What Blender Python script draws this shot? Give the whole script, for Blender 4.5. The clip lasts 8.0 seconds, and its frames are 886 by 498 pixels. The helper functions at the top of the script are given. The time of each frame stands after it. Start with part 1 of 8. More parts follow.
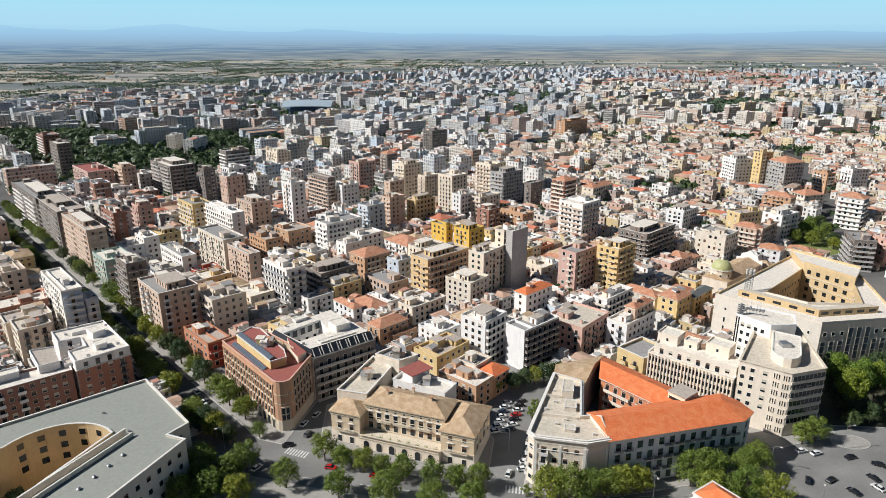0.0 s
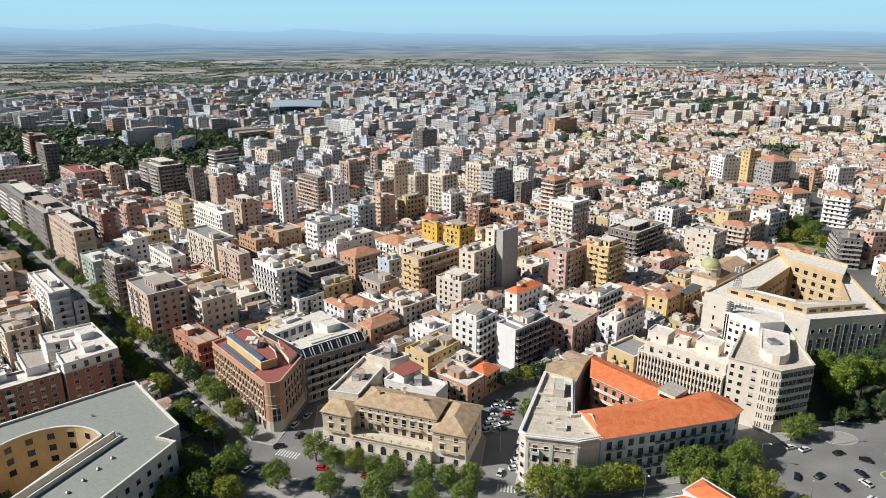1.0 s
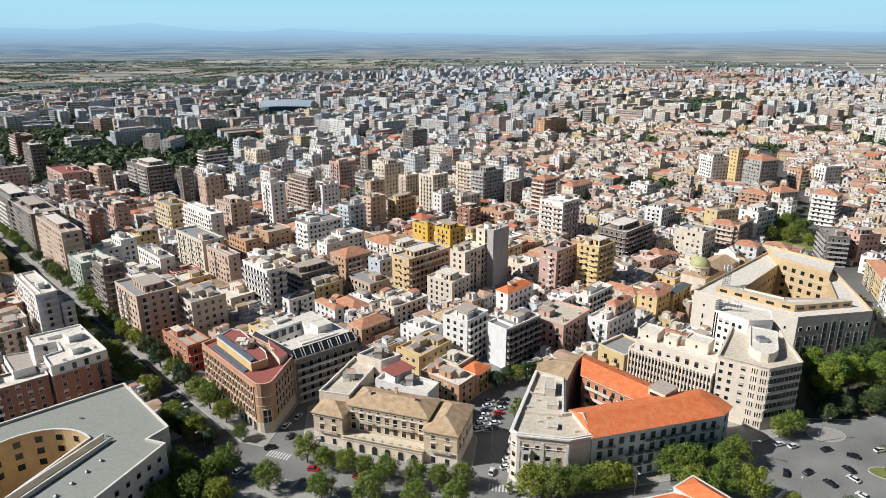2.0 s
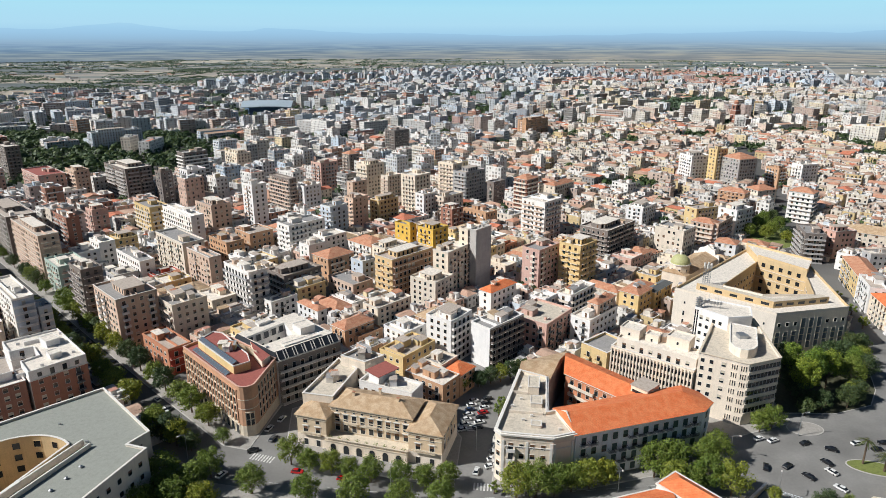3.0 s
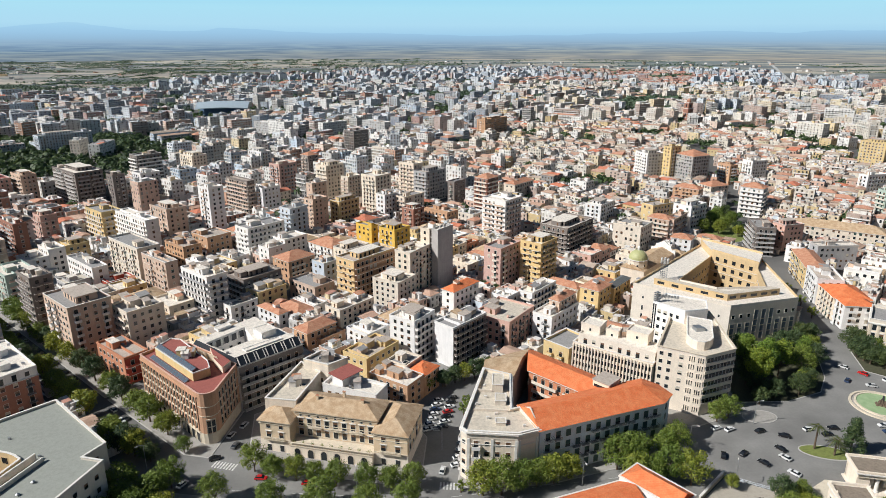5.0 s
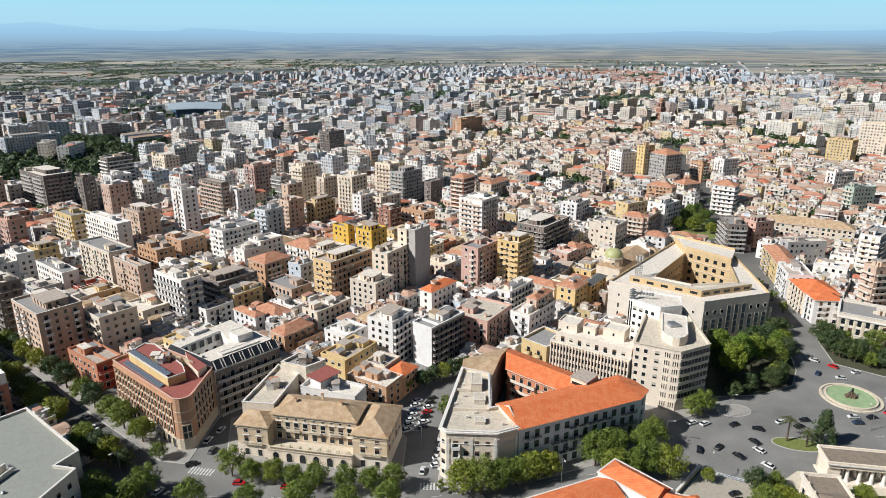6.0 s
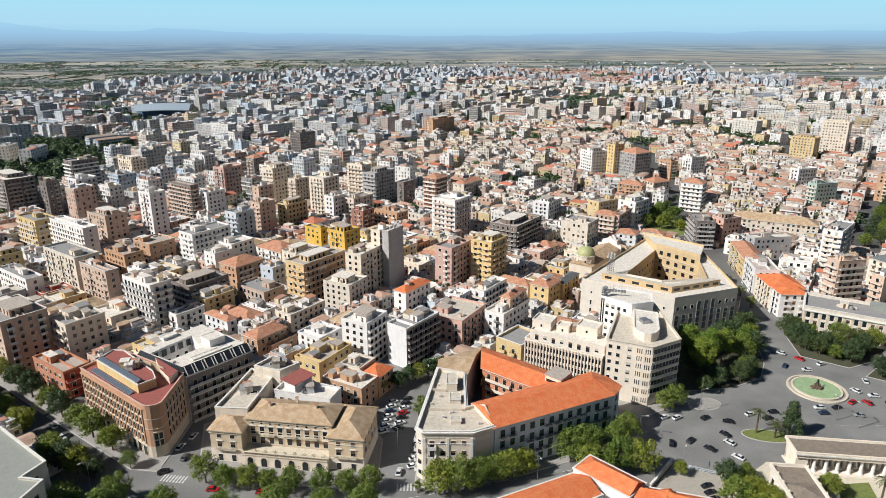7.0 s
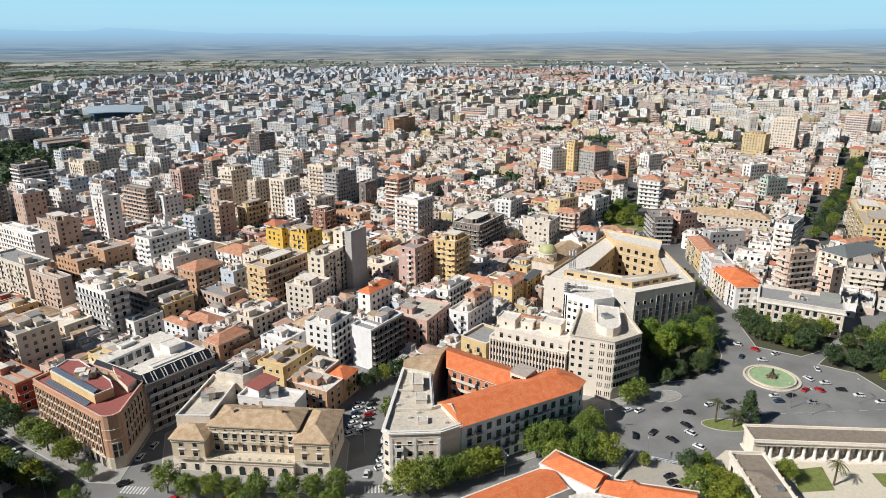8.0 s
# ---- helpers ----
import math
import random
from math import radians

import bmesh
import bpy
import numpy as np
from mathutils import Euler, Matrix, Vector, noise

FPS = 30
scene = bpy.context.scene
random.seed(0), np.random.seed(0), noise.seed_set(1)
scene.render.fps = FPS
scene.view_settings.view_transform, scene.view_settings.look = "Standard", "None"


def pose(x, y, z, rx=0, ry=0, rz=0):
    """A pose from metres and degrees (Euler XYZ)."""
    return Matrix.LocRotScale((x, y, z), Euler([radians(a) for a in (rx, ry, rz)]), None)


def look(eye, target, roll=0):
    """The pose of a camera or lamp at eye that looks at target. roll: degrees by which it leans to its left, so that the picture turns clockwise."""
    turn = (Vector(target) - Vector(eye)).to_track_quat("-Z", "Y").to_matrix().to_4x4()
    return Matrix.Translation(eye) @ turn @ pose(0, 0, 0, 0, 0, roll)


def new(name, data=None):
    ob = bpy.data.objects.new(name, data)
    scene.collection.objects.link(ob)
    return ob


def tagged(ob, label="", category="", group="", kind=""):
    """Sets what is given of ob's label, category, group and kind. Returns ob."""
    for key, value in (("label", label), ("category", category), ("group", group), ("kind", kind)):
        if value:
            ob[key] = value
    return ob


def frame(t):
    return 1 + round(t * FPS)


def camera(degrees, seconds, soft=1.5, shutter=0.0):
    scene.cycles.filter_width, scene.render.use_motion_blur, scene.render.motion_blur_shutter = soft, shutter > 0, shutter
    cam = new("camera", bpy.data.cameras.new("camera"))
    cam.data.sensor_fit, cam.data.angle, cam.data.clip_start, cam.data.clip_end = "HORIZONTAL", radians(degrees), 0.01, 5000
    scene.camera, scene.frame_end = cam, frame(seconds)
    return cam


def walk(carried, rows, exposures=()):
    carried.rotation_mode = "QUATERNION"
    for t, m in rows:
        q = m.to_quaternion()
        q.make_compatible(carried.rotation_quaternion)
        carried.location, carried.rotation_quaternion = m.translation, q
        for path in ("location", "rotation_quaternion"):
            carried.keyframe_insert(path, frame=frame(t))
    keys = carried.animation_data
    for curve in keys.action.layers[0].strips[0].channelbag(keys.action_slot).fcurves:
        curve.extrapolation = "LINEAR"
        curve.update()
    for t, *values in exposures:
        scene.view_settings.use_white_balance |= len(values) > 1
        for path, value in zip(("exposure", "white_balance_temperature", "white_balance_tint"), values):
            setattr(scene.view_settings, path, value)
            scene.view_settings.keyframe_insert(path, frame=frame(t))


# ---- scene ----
FOV = 69.25
EYE_HEIGHT = 125.0
cam = camera(FOV, 8.0, soft=0.5)
# seconds, yaw, pitch, roll of a camera that hovers and turns to the right
ROWS = [
    (0.0, 0.00, -17.95, 0.00), (0.5, -0.40, -17.96, 0.01), (1.0, -0.88, -17.97, 0.01),
    (2.5, -2.42, -18.00, -0.03), (3.0, -3.35, -17.99, -0.03), (3.5, -4.19, -18.00, -0.04),
    (4.0, -5.12, -17.99, -0.05), (4.5, -5.94, -17.99, -0.05), (6.0, -9.05, -17.98, -0.04),
    (6.5, -10.06, -17.97, -0.05), (7.0, -11.54, -17.96, -0.01), (7.5, -13.03, -17.97, -0.01),
    (8.0, -14.98, -17.97, 0.02),
]
walk(cam, [(t, pose(0, 0, EYE_HEIGHT, 90 + pitch, roll, yaw)) for t, yaw, pitch, roll in ROWS])

# ---- light ----
SUN_FROM, SUN_UP = 190.5, 40.0
scene.view_settings.exposure = 0.2
world = bpy.data.worlds.new("sky")
scene.world = world
world.use_nodes = True
wn, wl = world.node_tree.nodes, world.node_tree.links
sky = wn.new("ShaderNodeTexSky")
sky.sky_type, sky.sun_disc = "NISHITA", False
sky.sun_elevation, sky.sun_rotation = radians(SUN_UP), radians((90 - SUN_FROM) % 360)
sky.air_density, sky.dust_density, sky.ozone_density, sky.altitude = 1.4, 0.1, 8.0, 100
wl.new(sky.outputs[0], wn["Background"].inputs[0])
wn["Background"].inputs[1].default_value = 0.029
sun = new("sun", bpy.data.lights.new("sun", "SUN"))
sun.data.energy, sun.data.angle, sun.data.color = 5.0, radians(0.5), (1.0, 0.992, 0.966)
a, e = radians(SUN_FROM), radians(SUN_UP)
sun.matrix_world = look((500 * math.cos(a) * math.cos(e), 500 * math.sin(a) * math.cos(e), 500 * math.sin(e)), (0, 0, 0))


# ---- materials ----
def nodes_of(name, rough=0.8, metal=0.0):
    m = bpy.data.materials.new(name)
    m.use_nodes = True
    n, l = m.node_tree.nodes, m.node_tree.links
    b = n["Principled BSDF"]
    b.inputs["Roughness"].default_value, b.inputs["Metallic"].default_value = rough, metal
    return m, n, l, b


def mixer(n, l, mode, fac, c1, c2):
    x = n.new("ShaderNodeMix")
    x.data_type, x.blend_type = "RGBA", mode
    for value, k in ((fac, 0), (c1, 6), (c2, 7)):
        if isinstance(value, bpy.types.NodeSocket):
            l.new(value, x.inputs[k])
        else:
            x.inputs[k].default_value = (*value, 1) if k else value
    return x.outputs[2]


def noise_of(n, l, scale, stretch=(1, 1, 1), detail=4.0, coords="Object"):
    tc, mp, nz = n.new("ShaderNodeTexCoord"), n.new("ShaderNodeMapping"), n.new("ShaderNodeTexNoise")
    mp.inputs["Scale"].default_value = stretch
    nz.inputs["Scale"].default_value, nz.inputs["Detail"].default_value = scale, detail
    l.new(tc.outputs[coords], mp.inputs[0])
    l.new(mp.outputs[0], nz.inputs["Vector"])
    return nz.outputs[0]


def ramp_of(n, l, source, stops, kind="LINEAR"):
    r = n.new("ShaderNodeValToRGB")
    r.color_ramp.interpolation = kind
    el = r.color_ramp.elements
    while len(el) < len(stops):
        el.new(0.5)
    for item, (p, c) in zip(el, stops):
        item.position, item.color = p, (*c, 1)
    l.new(source, r.inputs[0])
    return r.outputs[0]


def bump_of(n, l, b, height, strength=0.3, distance=0.05):
    x = n.new("ShaderNodeBump")
    x.inputs["Strength"].default_value, x.inputs["Distance"].default_value = strength, distance
    l.new(height, x.inputs["Height"])
    l.new(x.outputs[0], b.inputs["Normal"])


def weathered(n, l, colour, grime=0.5, size=0.35):
    """Blotches, rain streaks and grain over a base colour (a tuple or a socket)."""
    dark = tuple(c * 0.62 for c in colour) if isinstance(colour, tuple) else (0.5, 0.47, 0.43)
    blotch = ramp_of(n, l, noise_of(n, l, size), [(0.42, (0, 0, 0)), (0.72, (1, 1, 1))])
    streak = ramp_of(n, l, noise_of(n, l, 1.0, (1.6, 1.6, 0.09)), [(0.5, (0, 0, 0)), (0.78, (1, 1, 1))])
    both = mixer(n, l, "ADD", 1.0, blotch, streak)
    fac = n.new("ShaderNodeMath")
    fac.operation, fac.use_clamp = "MULTIPLY", True
    fac.inputs[1].default_value = grime
    l.new(both, fac.inputs[0])
    if isinstance(colour, tuple):
        out = mixer(n, l, "MIX", fac.outputs[0], colour, dark)
    else:
        out = mixer(n, l, "MULTIPLY", fac.outputs[0], colour, dark)
    grain = ramp_of(n, l, noise_of(n, l, 6.0), [(0.3, (0.86, 0.86, 0.86)), (0.7, (1.08, 1.08, 1.08))])
    return mixer(n, l, "MULTIPLY", 1.0, out, grain)


def render_wall(name, colour, rough=0.85, grime=0.36):
    m, n, l, b = nodes_of(name, rough)
    info = n.new("ShaderNodeObjectInfo")
    vary = ramp_of(n, l, info.outputs["Random"], [(0, (0.90, 0.91, 0.94)), (1, (1.09, 1.04, 0.99))])
    l.new(mixer(n, l, "MULTIPLY", 1.0, weathered(n, l, colour, grime), vary), b.inputs["Base Color"])
    bump_of(n, l, b, noise_of(n, l, 9.0), 0.15, 0.02)
    return m


def tile_roof(name, c1, c2):
    """Rows of curved clay tiles, faded and patched."""
    m, n, l, b = nodes_of(name, 0.85)
    patch = ramp_of(n, l, noise_of(n, l, 0.5, (1, 1, 1), 6), [(0.35, c1), (0.65, c2)])
    old = ramp_of(n, l, noise_of(n, l, 2.5, (1, 1, 1), 3), [(0.3, (0.84, 0.82, 0.80)), (0.7, (1.07, 1.07, 1.07))])
    l.new(mixer(n, l, "MULTIPLY", 1.0, patch, old), b.inputs["Base Color"])
    tc, wv = n.new("ShaderNodeTexCoord"), n.new("ShaderNodeTexWave")
    wv.inputs["Scale"].default_value, wv.inputs["Distortion"].default_value = 1.4, 0.6
    l.new(tc.outputs["Object"], wv.inputs["Vector"])
    bump_of(n, l, b, wv.outputs[1], 0.5, 0.08)
    return m


def plain(name, colour, rough=0.6, metal=0.0, grime=0.25):
    m, n, l, b = nodes_of(name, rough, metal)
    l.new(weathered(n, l, colour, grime, 0.9), b.inputs["Base Color"])
    return m


WALL = {
    "w": render_wall("white_render", (0.80, 0.785, 0.76), 0.85, 0.26), "c": render_wall("cream_render", (0.75, 0.66, 0.54)),
    "y": render_wall("yellow_render", (0.66, 0.50, 0.25)), "Y": render_wall("bright_yellow_render", (0.72, 0.47, 0.09)), "t": render_wall("tan_render", (0.60, 0.45, 0.35)),
    "o": render_wall("orange_render", (0.54, 0.33, 0.20)), "p": render_wall("pink_render", (0.62, 0.40, 0.33)),
    "b": render_wall("brick_red_render", (0.34, 0.16, 0.11)), "g": render_wall("grey_render", (0.43, 0.42, 0.41)),
    "k": render_wall("brown_grey_render", (0.22, 0.19, 0.17)), "r": render_wall("red_render", (0.42, 0.08, 0.05)),
    "l": render_wall("pale_blue_render", (0.56, 0.62, 0.68)), "n": render_wall("green_render", (0.40, 0.50, 0.44)),
    "s": render_wall("white_stone", (0.77, 0.69, 0.58), 0.8, 0.25), "v": render_wall("villa_stucco", (0.66, 0.53, 0.37)),
    "a": render_wall("pale_aqua_render", (0.76, 0.80, 0.80)), "R": render_wall("red_orange_render", (0.56, 0.24, 0.13)), "q": render_wall("cladding_brick", (0.52, 0.30, 0.185)), "m": render_wall("golden_stone", (0.64, 0.47, 0.26)),
}
ROOF = {
    "g": plain("bitumen_roof", (0.30, 0.29, 0.28), 0.9, 0, 0.5), "w": plain("white_roof_coating", (0.76, 0.69, 0.60), 0.8, 0, 0.6),
    "e": plain("beige_roof_tiles", (0.46, 0.39, 0.33), 0.9, 0, 0.55), "r": plain("red_terrace_tiles", (0.33, 0.10, 0.08), 0.8, 0, 0.4),
    "H": tile_roof("terracotta_tiles", (0.44, 0.18, 0.10), (0.54, 0.29, 0.18)),
    "O": tile_roof("new_orange_tiles", (0.66, 0.155, 0.048), (0.71, 0.225, 0.085)),
    "V": tile_roof("old_tan_tiles", (0.42, 0.28, 0.16), (0.55, 0.41, 0.27)),
    "c": plain("cream_roof_coating", (0.60, 0.53, 0.43), 0.85, 0, 0.6),
    "k": plain("brown_weathered_felt", (0.26, 0.21, 0.16), 0.9, 0, 0.6),
    "G": plain("slate_roof", (0.15, 0.16, 0.16), 0.7, 0, 0.4),
    "S": plain("grey_green_membrane", (0.29, 0.30, 0.265), 0.9, 0, 0.3),
}
TRIM = plain("pale_trim", (0.72, 0.69, 0.64), 0.7)
STONE = plain("stone_trim", (0.66, 0.57, 0.44), 0.75, 0, 0.4)
METAL = plain("galvanised_metal", (0.42, 0.43, 0.44), 0.4, 0.7)
IRON = plain("dark_iron", (0.04, 0.04, 0.045), 0.5, 0.3)
GREEN_SHUTTER = plain("dark_green_shutter", (0.03, 0.07, 0.06), 0.6)
BROWN_SHUTTER = plain("brown_shutter", (0.14, 0.07, 0.035), 0.6)
PALE_BLIND = plain("pale_roller_blind", (0.52, 0.47, 0.38), 0.6)
SOLAR = plain("solar_panel_glass", (0.13, 0.16, 0.20), 0.35, 0.2)
ROOF_GLASS = plain("dark_roof_glazing", (0.025, 0.03, 0.038), 0.45)


def glass_dark():
    m, n, l, b = nodes_of("window_glass", 0.08)
    b.inputs["Base Color"].default_value = (0.018, 0.022, 0.026, 1)
    return m


GLASS = glass_dark()


# ---- mesh making ----
class Geo:
    def __init__(self, *mats):
        self.v, self.f, self.m, self.mats = [], [], [], list(mats)

    def slot(self, mat):
        if mat not in self.mats:
            self.mats.append(mat)
        return self.mats.index(mat)

    def add(self, verts, faces, mat):
        s, k = len(self.v), self.slot(mat)
        self.v += verts
        self.f += [tuple(s + i for i in f) for f in faces]
        self.m += [k] * len(faces)

    def box(self, x0, y0, z0, x1, y1, z1, mat, bottom=True):
        vs = [(x0, y0, z0), (x1, y0, z0), (x1, y1, z0), (x0, y1, z0), (x0, y0, z1), (x1, y0, z1), (x1, y1, z1), (x0, y1, z1)]
        fs = [(4, 5, 6, 7), (0, 1, 5, 4), (1, 2, 6, 5), (2, 3, 7, 6), (3, 0, 4, 7)]
        self.add(vs, fs + [(3, 2, 1, 0)] if bottom else fs, mat)

    def prism(self, poly, z0, z1, mat, top=None, sides=True):
        n = len(poly)
        if sides:
            vs = [(x, y, z0) for x, y in poly] + [(x, y, z1) for x, y in poly]
            self.add(vs, [(i, (i + 1) % n, n + (i + 1) % n, n + i) for i in range(n)], mat)
        self.add([(x, y, z1) for x, y in poly], [tuple(range(n))], top or mat)

    def wall_ring(self, poly, z0, z1, thick, mat):
        """A parapet that follows a counter-clockwise outline, thickening inwards. mat: one material, or one for each edge."""
        n, inner = len(poly), inset(poly, thick)
        vs = [(*p, z) for ring, z in ((poly, z0), (poly, z1), (inner, z1), (inner, z0)) for p in ring]
        s = len(self.v)
        self.v += vs
        for i in range(n):
            j = (i + 1) % n
            k = self.slot(mat[i] if isinstance(mat, list) else mat)
            for r in range(4):
                q = (r + 1) % 4
                self.f.append((s + r * n + i, s + r * n + j, s + q * n + j, s + q * n + i))
                self.m.append(k)

    def tube(self, x, y, z0, z1, r0, r1, mat, k=8, cap=True):
        vs = [(x + r * math.cos(2 * math.pi * i / k), y + r * math.sin(2 * math.pi * i / k), z) for r, z in ((r0, z0), (r1, z1)) for i in range(k)]
        fs = [(i, (i + 1) % k, k + (i + 1) % k, k + i) for i in range(k)]
        self.add(vs, fs + [tuple(range(k, 2 * k))] if cap else fs, mat)

    def hip(self, p, z, rise, mat, run=0.5, end0=True, end1=True):
        """A hipped or gabled roof on four corners p0..p3; its ridge runs from side p3-p0 to side p1-p2."""
        a = Vector(((p[0][0] + p[3][0]) / 2, (p[0][1] + p[3][1]) / 2, z + rise))
        b = Vector(((p[1][0] + p[2][0]) / 2, (p[1][1] + p[2][1]) / 2, z + rise))
        half = (Vector((*p[0], 0)) - Vector((*p[3], 0))).length * run
        way = (b - a).normalized()
        half = min(half, (b - a).length * 0.48)
        a, b = (a + way * half if end0 else a), (b - way * half if end1 else b)
        vs = [(*q, z) for q in p] + [tuple(a), tuple(b)]
        self.add(vs, [(0, 1, 5, 4), (1, 2, 5), (2, 3, 4, 5), (3, 0, 4)], mat)

    def mesh(self, name):
        me = bpy.data.meshes.new(name)
        me.from_pydata(self.v, [], self.f)
        for mat in self.mats:
            me.materials.append(mat)
        me.polygons.foreach_set("material_index", self.m)
        me.update()
        return me


def inset(poly, by):
    """The outline moved inwards (counter-clockwise order)."""
    n, out = len(poly), []
    for i in range(n):
        p0, p1, p2 = Vector(poly[i - 1]), Vector(poly[i]), Vector(poly[(i + 1) % n])
        d1, d2 = (p1 - p0).normalized(), (p2 - p1).normalized()
        n1, n2 = Vector((-d1.y, d1.x)), Vector((-d2.y, d2.x))
        m = (n1 + n2)
        m = m / max(m.dot(m) / 2, 0.35)
        out.append((p1.x + m.x * by, p1.y + m.y * by))
    return out


def part(name, geo, parent=None, label="", at=None):
    ob = new(name, geo.mesh(name) if isinstance(geo, Geo) else geo)
    if parent:
        ob.parent = parent
    if at is not None:
        ob.matrix_local = at
    return tagged(ob, label)


def thing(name, m, label, category, group="", kind=""):
    ob = new(name)
    ob.empty_display_size = 0.5
    ob.matrix_world = m
    return tagged(ob, label, category, group, kind)


def rot(poly, x, y, rz):
    c, s = math.cos(radians(rz)), math.sin(radians(rz))
    return [(x + c * u - s * v, y + s * u + c * v) for u, v in poly]


# ---- windows and balconies, shared by all facades; local x along the wall, -y outwards, z up from the sill ----
def window_mesh(name, w, h, blind=None, drop=0.0, trim=TRIM, hood=False):
    """Surround, reveal and pane in one skin; a roller blind may cover the upper part of the pane."""
    g, t, a = Geo(trim, GLASS), 0.14 if hood else 0.08, w / 2
    rings = ((a + t, -t, h + t, 0.02), (a + t, -t, h + t, -0.09), (a, 0, h, -0.09), (a, 0, h, -0.03))
    vs = [(x, y, z) for r, lo, hi, y in rings for x, z in ((-r, lo), (r, lo), (r, hi), (-r, hi))]
    fs = [(4 * k + i, 4 * k + (i + 1) % 4, 4 * k + 4 + (i + 1) % 4, 4 * k + 4 + i) for k in range(3) for i in range(4)]
    g.add(vs, fs, trim)
    if blind and drop:
        m = h * (1 - drop)
        s = len(g.v)
        g.v += [(-a, -0.03, m), (a, -0.03, m)]
        g.f += [(12, 13, s + 1, s), (s, s + 1, 14, 15)]
        g.m += [1, g.slot(blind)]
    else:
        g.f.append((12, 13, 14, 15))
        g.m.append(1)
    if hood:
        g.box(-a - 0.35, -0.3, h + 0.3, a + 0.35, 0.02, h + 0.5, trim)
    return g.mesh(name)


WIN = {
    "a": window_mesh("window", 1.35, 1.6), "b": window_mesh("window", 1.35, 1.6, BROWN_SHUTTER, 0.45),
    "c": window_mesh("window", 1.35, 1.6, PALE_BLIND, 0.6), "d": window_mesh("window", 1.4, 2.3, BROWN_SHUTTER, 0.3),
    "e": window_mesh("window", 1.4, 2.3), "f": window_mesh("window", 1.6, 2.4, GREEN_SHUTTER, 0.6),
    "h": window_mesh("window", 1.5, 2.5, trim=TRIM, hood=True), "i": window_mesh("window", 1.5, 2.5, BROWN_SHUTTER, 0.35, trim=TRIM, hood=True),
    "j": window_mesh("window", 1.2, 1.4, trim=TRIM), "k": window_mesh("window", 1.7, 2.4, GREEN_SHUTTER, 0.95),
    "z": window_mesh("window", 1.05, 2.35, trim=STONE, hood=True), "u": window_mesh("window", 1.9, 2.0, trim=WALL["m"]), "x": window_mesh("window", 0.8, 2.2, trim=TRIM), "s": window_mesh("window", 0.75, 1.1),
}


def balcony_mesh(w, deep, solid, mat):
    g = Geo()
    g.box(-w / 2, -deep, -0.2 if solid else -0.13, w / 2, 0, 0, TRIM if solid else METAL)
    if solid:
        g.box(-w / 2, -deep, 0, w / 2, -deep + 0.1, 0.95, mat)
        g.box(-w / 2, -deep + 0.1, 0, -w / 2 + 0.1, 0, 0.95, mat)
        g.box(w / 2 - 0.1, -deep + 0.1, 0, w / 2, 0, 0.95, mat)
    else:
        g.box(-w / 2, -deep, 0.9, w / 2, -deep + 0.06, 0.98, IRON)
        k = max(3, int(w / 0.28))
        for i in range(k + 1):
            x = -w / 2 + 0.03 + (w - 0.06) * i / k
            g.box(x - 0.045, -deep, 0, x + 0.045, -deep + 0.05, 0.9, IRON)
        for sx in (-w / 2, w / 2 - 0.05):
            g.box(sx, -deep, 0.9, sx + 0.05, 0, 0.98, IRON)
    return g.mesh("balcony")


_balconies = {}


def balcony(w, solid, key):
    """A balcony's mesh of about that width, made once."""
    w = max(1.6, round(w * 2) / 2)
    if (w, solid, key) not in _balconies:
        _balconies[w, solid, key] = balcony_mesh(w, 1.25, solid, WALL[key])
    return _balconies[w, solid, key]


